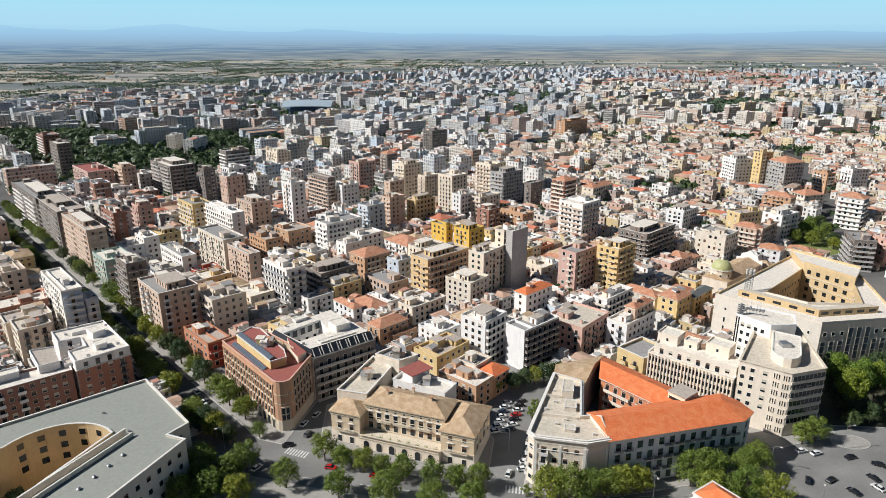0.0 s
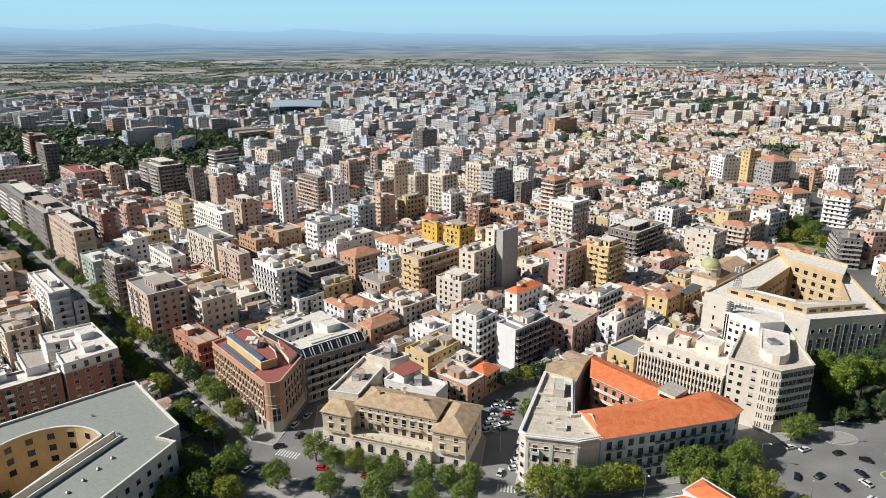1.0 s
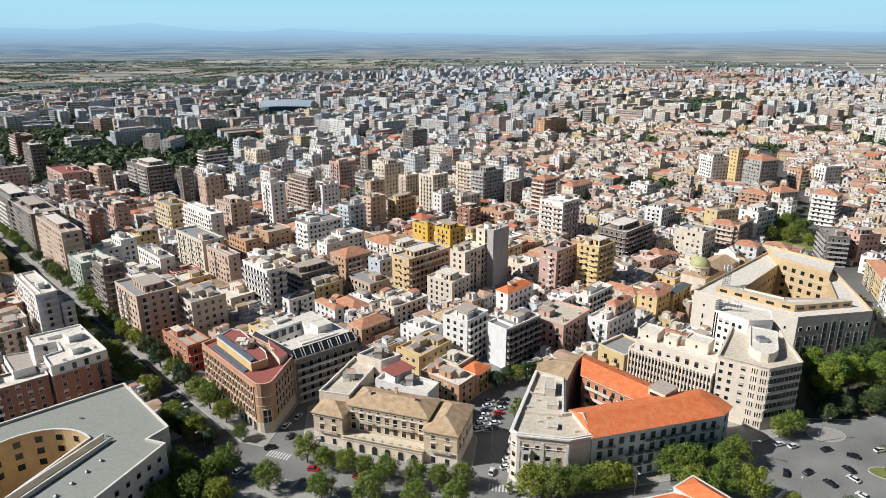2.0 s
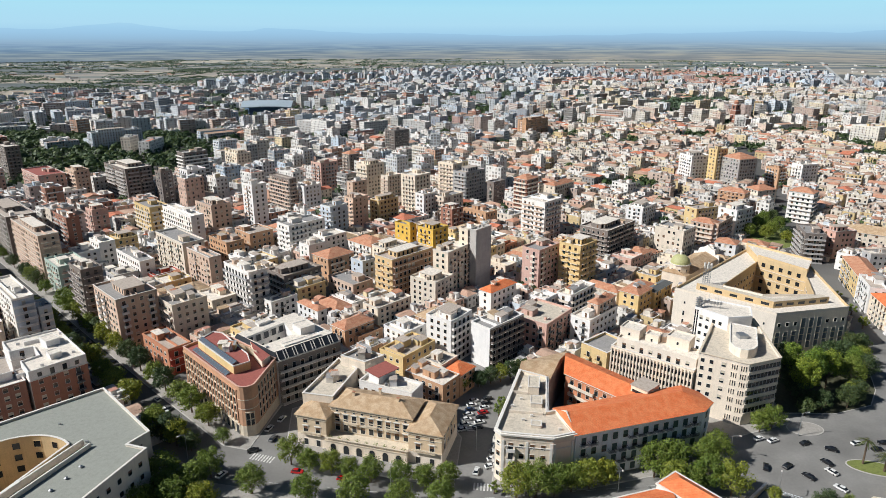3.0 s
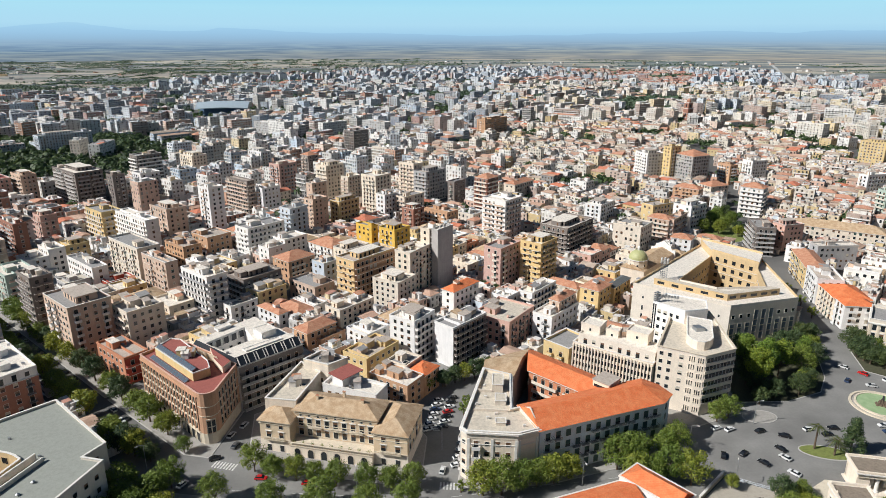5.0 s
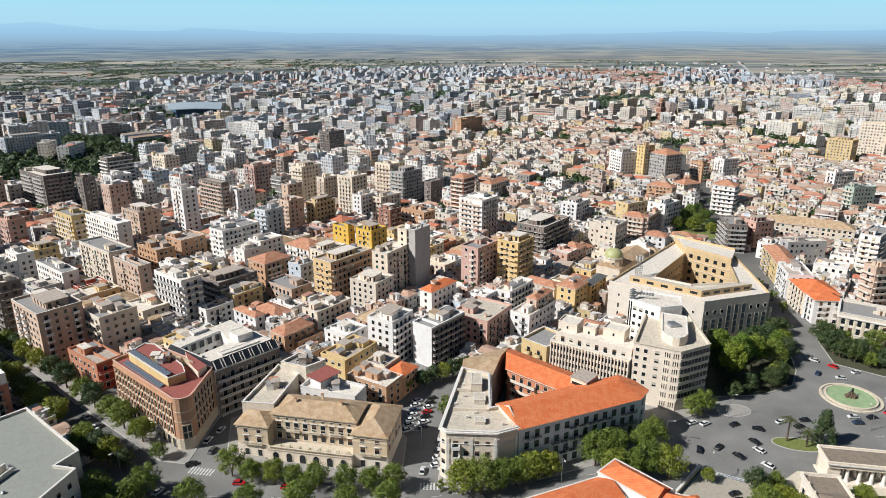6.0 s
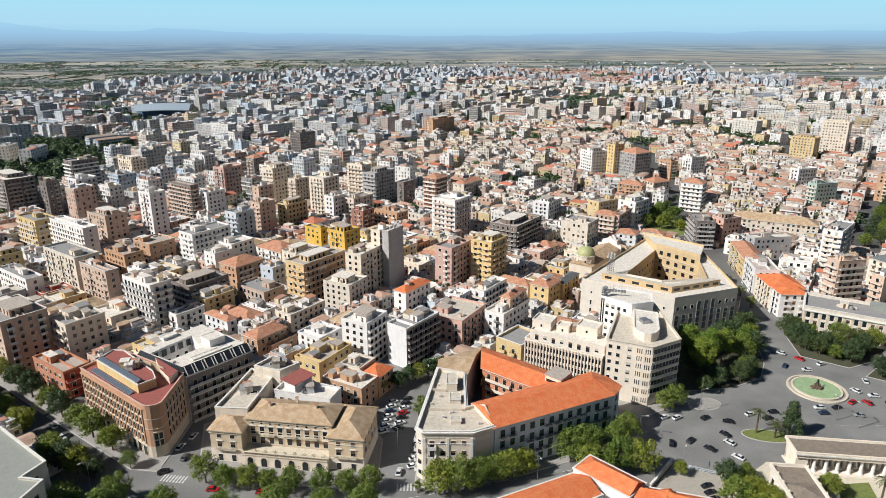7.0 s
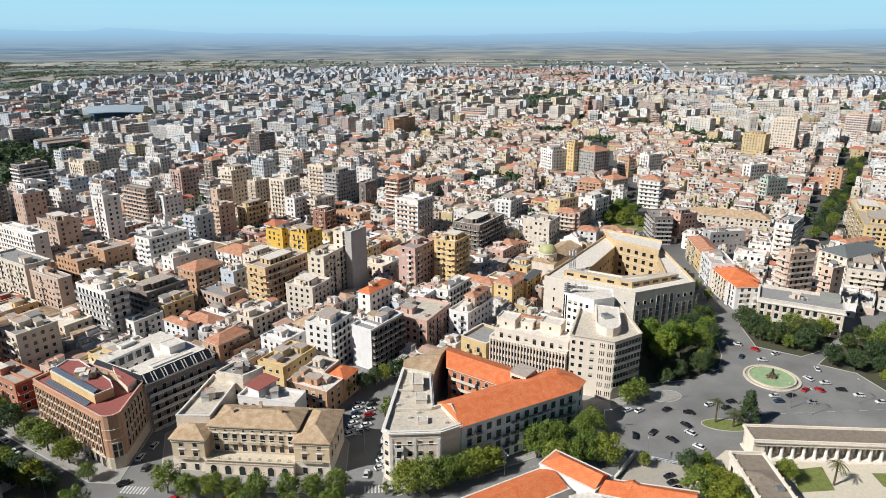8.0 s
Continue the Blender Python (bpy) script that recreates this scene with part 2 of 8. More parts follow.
def facade(parent, a, b, z0, floors, step, rng, kinds="abbcaj", pitch=2.9, style=0, key="w", skip_ground=True, sill=0.9, near=True, margin=1.2, joined=None, rail=None):
    """Windows (and balconies) on the wall from a to b, whose outer side lies to the right of that way."""
    a, b = Vector((*a, 0)), Vector((*b, 0))
    length = (b - a).length
    cols = max(1, int((length - 2 * margin) / pitch))
    face = Matrix.Translation(a) @ Matrix.Rotation(math.atan2(b.y - a.y, b.x - a.x), 4, "Z")
    pattern = [rng.random() < 0.45 for _ in range(cols)]
    spots, ledges = [], []
    for f in range(1 if skip_ground else 0, floors):
        z = z0 + f * step
        for c in range(cols):
            x = margin + (length - 2 * margin) * (c + 0.5) / cols
            bal = style == 2 or (style == 1 and pattern[c])
            kind = rng.choice("de" if bal else kinds)
            spots.append((kind, x, z + (0.08 if kind in "defhikxz" else sill)))
            if style == 1 and bal:
                ledges.append((x, z, min(pitch * 0.92, 2.6)))
        if style == 2:
            ledges.append((length / 2, z, length - 0.6))
        if style == 3:
            ledges.append((length * 0.28, z, length * 0.4))
            ledges.append((length * 0.76, z, length * 0.36))
    if near:
        for kind, x, z in spots:
            part("window", WIN[kind], parent, at=face @ pose(x, 0, z))
        for x, z, w in ledges:
            part("balcony", balcony(w, style != 1 or key in "tyk", rail or ("w" if key in "kgbpt" else key)), parent, at=face @ pose(x, 0, z))
        return
    g, rails = joined
    framed = rng.random() < 0.4
    for kind, x, z in spots:
        if rng.random() < 0.07:
            continue
        w, h = (1.35, 2.2) if kind in "defhikxz" else ((1.0, 1.3) if kind == "j" else (1.4, 1.6))
        blind = h * (1 - rng.choice((0, 0, 0.3, 0.5, 0.8, 0.95)))
        shade = rng.choice((PALE_BLIND, BROWN_SHUTTER, BROWN_SHUTTER, GREEN_SHUTTER)) if kind != "c" else PALE_BLIND
        quads = [(GLASS, -w / 2, w / 2, 0, blind, 0.07)]
        if blind < h:
            quads.append((shade, -w / 2, w / 2, blind, h, 0.07))
        if framed:
            quads.append((TRIM, -w / 2 - 0.12, w / 2 + 0.12, -0.12, h + 0.12, 0.05))
        for mat, x0, x1, z0_, z1_, out in quads:
            vs = [tuple(face @ Vector(p)) for p in ((x + x0, -out, z + z0_), (x + x1, -out, z + z0_), (x + x1, -out, z + z1_), (x + x0, -out, z + z1_))]
            g.add(vs, [(0, 1, 2, 3)], mat)
    for x, z, w in ledges:
        bx = Geo()
        bx.box(x - w / 2, -1.25, z - 0.2, x + w / 2, 0, z, TRIM)
        bx.box(x - w / 2, -1.25, z, x + w / 2, -1.15, z + 0.95, TRIM)
        rails.add([tuple(face @ Vector(p)) for p in bx.v], bx.f[:6], TRIM)
        rails.add([tuple(face @ Vector(p)) for p in bx.v], bx.f[6:], WALL[rail or ("w" if key in "kgbpt" else key)])


# ---- roof furniture ----
def roof_gear(parent, poly_or_box, z, rng, key, many=3):
    x0, y0, x1, y1 = poly_or_box
    w, d = x1 - x0, y1 - y0
    if min(w, d) > 6:
        sw, sd = min(4.5, w * 0.35), min(5.5, d * 0.4)
        sx, sy = rng.uniform(x0 + 1, x1 - sw - 1), rng.uniform(y0 + 1, y1 - sd - 1)
        g = Geo()
        g.box(sx, sy, z, sx + sw, sy + sd, z + 2.6, WALL[key], False)
        g.box(sx - 0.2, sy - 0.2, z + 2.6, sx + sw + 0.2, sy + sd + 0.2, z + 2.8, ROOF["w"] if rng.random() < 0.4 else ROOF["e"])
        house = part("stair_house", g, parent)
        g = Geo()
        g.box(sx - 0.04, sy + sd * 0.3, z, sx, sy + sd * 0.3 + 0.9, z + 2.0, BROWN_SHUTTER)
        part("door", g, house)
    for _ in range(many):
        x, y = rng.uniform(x0 + 0.8, x1 - 1.6), rng.uniform(y0 + 0.8, y1 - 1.6)
        kind, g = rng.choice("cbtadpppll"), Geo()
        if kind == "c":
            g.box(x, y, z, x + 0.7, y + 0.9, z + 1.5, WALL[key])
            g.box(x - 0.1, y - 0.1, z + 1.5, x + 0.8, y + 1.0, z + 1.6, ROOF["e"])
            part("chimney", g, parent)
        elif kind == "b":
            g.box(x, y, z + 0.15, x + 1.0, y + 0.45, z + 0.95, TRIM)
            g.box(x + 0.1, y, z, x + 0.2, y + 0.45, z + 0.15, METAL)
            g.box(x + 0.8, y, z, x + 0.9, y + 0.45, z + 0.15, METAL)
            part("air_conditioner", g, parent)
        elif kind == "t":
            g.tube(x + 0.5, y + 0.5, z, z + 1.3, 0.6, 0.6, METAL, 12)
            g.tube(x + 0.5, y + 0.5, z + 1.3, z + 1.5, 0.6, 0.15, METAL, 12)
            part("water_tank", g, parent)
        elif kind == "a":
            g.tube(x, y, z, z + 3.2, 0.05, 0.04, METAL, 5)
            for k in range(4):
                g.box(x - 0.5 + 0.05 * k, y - 0.03, z + 2.4 + 0.22 * k, x + 0.5 - 0.05 * k, y + 0.03, z + 2.46 + 0.22 * k, METAL)
            part("aerial", g, parent)
        elif kind == "p":
            dx, dy = rng.uniform(2.2, min(5, max(2.4, w * 0.4))), rng.uniform(2.0, min(4, max(2.2, d * 0.4)))
            x, y = min(x, x1 - dx - 0.4), min(y, y1 - dy - 0.4)
            g.box(x, y, z, x + dx, y + dy, z + 2.1, WALL[rng.choice("wct" + key)], False)
            g.add([(x - 0.2, y - 0.2, z + 2.1), (x + dx + 0.2, y - 0.2, z + 2.1), (x + dx + 0.2, y + dy + 0.2, z + 2.7), (x - 0.2, y + dy + 0.2, z + 2.7)], [(0, 1, 2, 3)], ROOF[rng.choice("HVwge")])
            part("roof_shed", g, parent)
        elif kind == "l":
            g.box(x, y0 + 0.1, z, x + 0.2, y1 - 0.1, z + 1.1, WALL[key])
            part("roof_wall", g, parent)
        else:
            g.box(x, y, z, x + 2.4, y + 1.6, z + 0.5, ROOF["w"])
            g.box(x + 0.2, y + 0.2, z + 0.5, x + 2.2, y + 1.4, z + 0.56, GLASS)
            part("skylight", g, parent)


TINT = {"m": "golden ochre", "a": "pale aqua", "Y": "bright yellow", "w": "white", "c": "cream", "y": "yellow", "t": "tan", "o": "orange", "p": "pink", "b": "brick red", "g": "grey", "k": "brown-grey",
        "r": "red", "R": "red-orange", "l": "pale blue", "n": "pale green"}
COVER = {"c": "a flat cream roof", "g": "a flat grey roof", "w": "a flat white roof", "e": "a flat beige roof", "r": "a flat red roof", "H": "a terracotta hip roof", "V": "an old tan tiled roof", "O": "a bright orange tiled roof", "G": "a dark slate roof"}
TAKEN = []
_rng = random.Random(11)


def apartment(x, y, rz, d, w, h, wall, roof, style=None, floors=None, pent=None, right=None, blank=False):
    """A town house or apartment block. Its nearest corner stands at x, y; d runs along rz, w at right angles to it."""
    rng = _rng
    floors = floors or max(2, round(h / 3.15))
    step = (h - 0.9) / floors
    tall = floors >= 5
    word = "apartment block" if tall else "town house"
    ob = thing("apartment_block" if tall else "town_house", pose(x, y, 0, 0, 0, rz),
               f"{TINT[wall]} {floors}-storey {word} with {COVER[roof]}", "apartment block" if tall else "house", "city buildings")
    near = math.hypot(x, y) < 292
    g = Geo()
    g.box(0, 0, 0, d, w, h - 0.9, WALL[wall], False)
    part("wall", g, ob)
    # right side in a second render; keys r and k hold that side's shade
    if right:
        g = Geo()
        g.box(0.2, -0.12, 0, d - 0.02, 0, h - 0.9, WALL[right], False)
        part("side_wall", g, ob)
    outline = [(0, 0), (d, 0), (d, w), (0, w)]
    g = Geo()
    if roof in "HGVO":
        o = 0.45
        eave = [(-o, -o), (d + o, -o), (d + o, w + o), (-o, w + o)]
        g.prism(eave, h - 0.9, h - 0.65, TRIM)
        if d >= w:
            g.hip(eave, h - 0.65 + 0.004, min(d, w) * 0.2 + 0.4, ROOF[roof])
        else:
            g.hip([eave[1], eave[2], eave[3], eave[0]], h - 0.65 + 0.004, min(d, w) * 0.2 + 0.4, ROOF[roof])
        part("roof", g, ob)
        roof_gear(ob, (d * 0.25, w * 0.25, d * 0.25 + 3.5, w * 0.25 + 3.5), h - 0.3, rng, wall, 1)
    else:
        g.prism(inset(outline, 0.2), h - 0.9, h - 0.85, ROOF[roof])
        part("roof", g, ob)
        g = Geo()
        g.wall_ring([(-0.06, -0.06), (d + 0.06, -0.06), (d + 0.06, w + 0.06), (-0.06, w + 0.06)], h - 0.9, h, 0.28, WALL[wall])
        g.wall_ring([(-0.14, -0.14), (d + 0.14, -0.14), (d + 0.14, w + 0.14), (-0.14, w + 0.14)], h, h + 0.08, 0.44, TRIM if rng.random() < 0.35 else WALL[wall])
        part("parapet", g, ob)
        roof_gear(ob, (0.5, 0.5, d - 0.5, w - 0.5), h - 0.85, rng, wall, 5 if near else (4 if math.hypot(x, y) < 480 else 2))
        if pent or (pent is None and tall and min(d, w) > 9 and rng.random() < 0.5):
            px, py = d * rng.uniform(0.15, 0.3), w * rng.uniform(0.15, 0.3)
            g = Geo()
            g.box(px, py, h - 0.85, px + d * 0.5, py + w * 0.5, h + 2.0, WALL[wall], False)
            g.box(px - 0.5, py - 0.5, h + 2.0, px + d * 0.5 + 0.5, py + w * 0.5 + 0.5, h + 2.2, ROOF["w"] if rng.random() < 0.5 else ROOF["e"])
            for k in range(max(1, int(w * 0.5 / 3))):
                g.box(px - 0.03, py + 0.8 + 3 * k, h - 0.6, px, py + 2.0 + 3 * k, h + 1.4, GLASS)
            for k in range(max(1, int(d * 0.5 / 3))):
                g.box(px + 0.8 + 3 * k, py - 0.03, h - 0.6, px + 2.0 + 3 * k, py, h + 1.4, GLASS)
            part("penthouse", g, ob)
    s1 = style if style is not None else (rng.choice((1, 1, 2, 3)) if tall else rng.choice((0, 1)))
    s2 = style if style is not None else rng.choice((0, 1, 3) if tall else (0, 0, 1))
    joined = (Geo(), Geo())
    rail = rng.choice(("w", wall, wall, "g", "t", "c"))
    if w > 4.5 and not blank:
        facade(ob, (0, w), (0, 0), 0, floors, step, rng, style=s1, key=wall, near=near, skip_ground=False, joined=joined, rail=rail)
    if d > 4.5 and right != "g":
        facade(ob, (0, -0.13 if right else 0), (d, -0.13 if right else 0), 0, floors, step, rng, style=2 if right else s2, key=wall, near=near, skip_ground=False, joined=joined, rail=right or rail)
    for name, g in zip(("windows", "balconies"), joined):
        if g.v:
            tagged(part(name, g, ob), kind="stuff")
    TAKEN.append(rot([(-1, -1), (d + 1, -1), (d + 1, w + 1), (-1, w + 1)], x, y, rz))
    return ob


# ---- ground, roads and distance ----
CITY_X, CITY_Y = 250.0, 800.0


def ground_material():
    m, n, l, b = nodes_of("ground", 0.92)
    geo = n.new("ShaderNodeNewGeometry")
    asphalt = ramp_of(n, l, noise_of(n, l, 0.05, (1, 1, 1), 6), [(0.33, (0.150, 0.146, 0.138)), (0.67, (0.245, 0.239, 0.225))])
    grain = ramp_of(n, l, noise_of(n, l, 1.2, (1, 1, 1), 5), [(0.3, (0.93, 0.93, 0.93)), (0.7, (1.05, 1.05, 1.05))])
    # the square and its streets are worn pale; lanes beyond carry painted-in shade
    shaded_lanes = ramp_of(n, l, noise_of(n, l, 0.03, (1, 1, 1), 6), [(0.33, (0.06, 0.06, 0.058)), (0.67, (0.11, 0.105, 0.10))])
    worn, pale = n.new("ShaderNodeVectorMath"), n.new("ShaderNodeMapRange")
    worn.operation = "DISTANCE"
    worn.inputs[1].default_value = (110, 150, 0)
    l.new(geo.outputs["Position"], worn.inputs[0])
    pale.inputs[1].default_value, pale.inputs[2].default_value = 150, 240
    l.new(worn.outputs["Value"], pale.inputs[0])
    asphalt = mixer(n, l, "MIX", pale.outputs[0], asphalt, shaded_lanes)
    asphalt = mixer(n, l, "MULTIPLY", 1.0, asphalt, grain)
    mp, vor = n.new("ShaderNodeMapping"), n.new("ShaderNodeTexVoronoi")
    mp.inputs["Rotation"].default_value = (0, 0, radians(-12))
    mp.inputs["Scale"].default_value = (0.0021, 0.0075, 1)
    vor.feature, vor.distance = "F1", "CHEBYCHEV"
    vor.inputs["Scale"].default_value = 1.0
    l.new(geo.outputs["Position"], mp.inputs[0])
    l.new(mp.outputs[0], vor.inputs["Vector"])
    sep = n.new("ShaderNodeSeparateColor")
    l.new(vor.outputs["Color"], sep.inputs[0])
    # straw and green field tones, greyed and blued to hold some haze
    fields = ramp_of(n, l, sep.outputs[0], [(0.0, (0.30, 0.27, 0.23)), (0.2, (0.13, 0.145, 0.145)), (0.38, (0.38, 0.33, 0.26)), (0.56, (0.17, 0.185, 0.17)),
                                            (0.74, (0.10, 0.12, 0.115)), (0.88, (0.40, 0.35, 0.28))], "CONSTANT")
    fields = mixer(n, l, "MULTIPLY", 1.0, fields, ramp_of(n, l, noise_of(n, l, 0.02, (1, 4, 1), 6), [(0.3, (0.75, 0.75, 0.75)), (0.7, (1.15, 1.15, 1.15))]))
    dist = n.new("ShaderNodeVectorMath")
    dist.operation = "DISTANCE"
    dist.inputs[1].default_value = (CITY_X, CITY_Y, 0)
    l.new(geo.outputs["Position"], dist.inputs[0])
    edge = n.new("ShaderNodeMapRange")
    edge.inputs[1].default_value, edge.inputs[2].default_value = 1250, 1330
    l.new(dist.outputs["Value"], edge.inputs[0])
    dist2, edge2, both = n.new("ShaderNodeVectorMath"), n.new("ShaderNodeMapRange"), n.new("ShaderNodeMath")
    dist2.operation, both.operation = "DISTANCE", "MINIMUM"
    dist2.inputs[1].default_value = (800, 1850, 0)
    l.new(geo.outputs["Position"], dist2.inputs[0])
    edge2.inputs[1].default_value, edge2.inputs[2].default_value = 1000, 1100
    l.new(dist2.outputs["Value"], edge2.inputs[0])
    l.new(edge.outputs[0], both.inputs[0])
    l.new(edge2.outputs[0], both.inputs[1])
    l.new(mixer(n, l, "MIX", both.outputs[0], asphalt, fields), b.inputs["Base Color"])
    bump_of(n, l, b, noise_of(n, l, 3.0), 0.2, 0.02)
    return m


g = Geo()
g.add([(-5200, -5200, 0), (5200, -5200, 0), (5200, 5200, 0), (-5200, 5200, 0)], [(0, 1, 2, 3)], ground_material())
tagged(part("ground", g), "grey asphalt town ground running out into straw and green fields", "ground", kind="structure")


def backdrop_material():
    """Hazy plain, far mountains and thick air, seen from afar."""
    m = bpy.data.materials.new("distant_haze")
    m.use_nodes = True
    n, l = m.node_tree.nodes, m.node_tree.links
    n.clear()
    out, em, geo, sep = n.new("ShaderNodeOutputMaterial"), n.new("ShaderNodeEmission"), n.new("ShaderNodeNewGeometry"), n.new("ShaderNodeSeparateXYZ")
    l.new(geo.outputs["Position"], sep.inputs[0])
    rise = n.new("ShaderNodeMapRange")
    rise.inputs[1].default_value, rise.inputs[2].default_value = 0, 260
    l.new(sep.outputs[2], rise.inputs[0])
    # haze is put into the glowing colour, from plain up to sky
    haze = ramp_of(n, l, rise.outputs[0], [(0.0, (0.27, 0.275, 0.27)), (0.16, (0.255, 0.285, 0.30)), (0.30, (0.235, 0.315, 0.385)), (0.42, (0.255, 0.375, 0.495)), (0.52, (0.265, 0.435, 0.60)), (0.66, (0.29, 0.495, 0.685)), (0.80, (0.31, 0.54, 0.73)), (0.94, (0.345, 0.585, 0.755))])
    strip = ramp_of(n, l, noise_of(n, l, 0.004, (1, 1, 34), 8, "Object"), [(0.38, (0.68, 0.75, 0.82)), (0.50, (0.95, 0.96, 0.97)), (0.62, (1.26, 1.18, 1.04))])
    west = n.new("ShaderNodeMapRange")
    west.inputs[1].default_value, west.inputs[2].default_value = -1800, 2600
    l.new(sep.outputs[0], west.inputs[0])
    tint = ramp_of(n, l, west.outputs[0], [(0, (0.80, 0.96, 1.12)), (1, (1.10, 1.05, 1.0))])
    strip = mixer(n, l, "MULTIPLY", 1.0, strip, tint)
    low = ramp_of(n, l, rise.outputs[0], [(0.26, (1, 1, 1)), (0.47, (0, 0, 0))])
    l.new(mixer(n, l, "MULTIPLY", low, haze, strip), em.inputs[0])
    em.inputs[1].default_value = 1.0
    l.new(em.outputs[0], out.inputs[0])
    return m


_sky = []


def sky_material():
    """Clear pale air low over the horizon."""
    if _sky:
        return _sky[0]
    m = bpy.data.materials.new("low_sky")
    m.use_nodes = True
    n, l = m.node_tree.nodes, m.node_tree.links
    n.clear()
    out, em, geo, sep = n.new("ShaderNodeOutputMaterial"), n.new("ShaderNodeEmission"), n.new("ShaderNodeNewGeometry"), n.new("ShaderNodeSeparateXYZ")
    l.new(geo.outputs["Position"], sep.inputs[0])
    rise = n.new("ShaderNodeMapRange")
    rise.inputs[1].default_value, rise.inputs[2].default_value = 125, 480
    l.new(sep.outputs[2], rise.inputs[0])
    l.new(ramp_of(n, l, rise.outputs[0], [(0.0, (0.27, 0.48, 0.68)), (0.14, (0.325, 0.555, 0.735)), (0.30, (0.37, 0.62, 0.775)), (0.62, (0.36, 0.65, 0.79)), (1.0, (0.28, 0.60, 0.79))]), em.inputs[0])
    l.new(em.outputs[0], out.inputs[0])
    _sky.append(m)
    return m


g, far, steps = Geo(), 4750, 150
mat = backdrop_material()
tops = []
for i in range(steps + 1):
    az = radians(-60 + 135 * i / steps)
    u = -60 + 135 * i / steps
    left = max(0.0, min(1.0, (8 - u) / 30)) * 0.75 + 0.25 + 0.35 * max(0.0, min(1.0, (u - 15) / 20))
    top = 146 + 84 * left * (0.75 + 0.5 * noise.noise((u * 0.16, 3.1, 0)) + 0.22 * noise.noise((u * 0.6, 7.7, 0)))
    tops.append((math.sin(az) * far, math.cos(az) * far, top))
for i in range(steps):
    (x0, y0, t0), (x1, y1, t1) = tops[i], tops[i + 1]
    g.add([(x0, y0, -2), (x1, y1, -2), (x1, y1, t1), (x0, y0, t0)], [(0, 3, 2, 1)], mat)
g2 = Geo()
for i in range(steps):
    (x0, y0, _), (x1, y1, _) = tops[i], tops[i + 1]
    g2.add([(x0 * 1.03, y0 * 1.03, -2), (x1 * 1.03, y1 * 1.03, -2), (x1 * 1.03, y1 * 1.03, 700), (x0 * 1.03, y0 * 1.03, 700)], [(0, 3, 2, 1)], sky_material())
tagged(part("backdrop", g2), "pale blue hazy summer sky above the horizon", "sky", kind="structure")
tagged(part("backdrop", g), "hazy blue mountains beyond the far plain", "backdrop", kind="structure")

PAVE = plain("paving_slabs", (0.34, 0.32, 0.29), 0.9, 0, 0.4)
KERB = plain("kerb_stone", (0.45, 0.43, 0.40), 0.85)
LAWN = plain("dry_lawn", (0.18, 0.21, 0.055), 0.95, 0, 0.7)
# dark bed soil, its colour lowered further for shade under the trees
BED = plain("shaded_park_soil", (0.075, 0.075, 0.04), 0.95, 0, 0.7)
PALE_GRAVEL = plain("pale_gravel", (0.62, 0.55, 0.43), 0.95, 0, 0.3)


def pavement(poly, label="grey paved footway with a stone kerb", top=None, name="pavement", high=0.14):
    g = Geo()
    g.prism(poly, 0, high, KERB, KERB)
    g.prism(inset(poly, 0.35), high, high + 0.006, top or PAVE, sides=False)
    return tagged(part(name, g), label, "pavement", kind="structure")


def mass(ob, poly, z1, wall, roof, edges=None, parapet=0.9, z0=0, name="wall", cap=True):
    """A block on a counter-clockwise outline: walls, flat roof and parapet. edges gives other walls by edge."""
    g, n = Geo(), len(poly)
    for i in range(n):
        a, b = poly[i], poly[(i + 1) % n]
        mat = WALL[(edges or {}).get(i, wall)]
        g.add([(*a, z0), (*b, z0), (*b, z1 - parapet), (*a, z1 - parapet)], [(0, 1, 2, 3)], mat)
    part(name, g, ob)
    g = Geo()
    g.prism(inset(poly, 0.1), z1 - parapet, z1 - parapet + 0.02, ROOF[roof], sides=False)
    part("roof", g, ob)
    if parapet > 0.05:
        g = Geo()
        g.wall_ring(poly, z1 - parapet, z1, 0.35, [WALL[(edges or {}).get(i, wall)] for i in range(n)])
        if cap:
            g.wall_ring(inset(poly, -0.12), z1, z1 + 0.14, 0.6, TRIM)
        part("parapet", g, ob)
    TAKEN.append(list(poly))


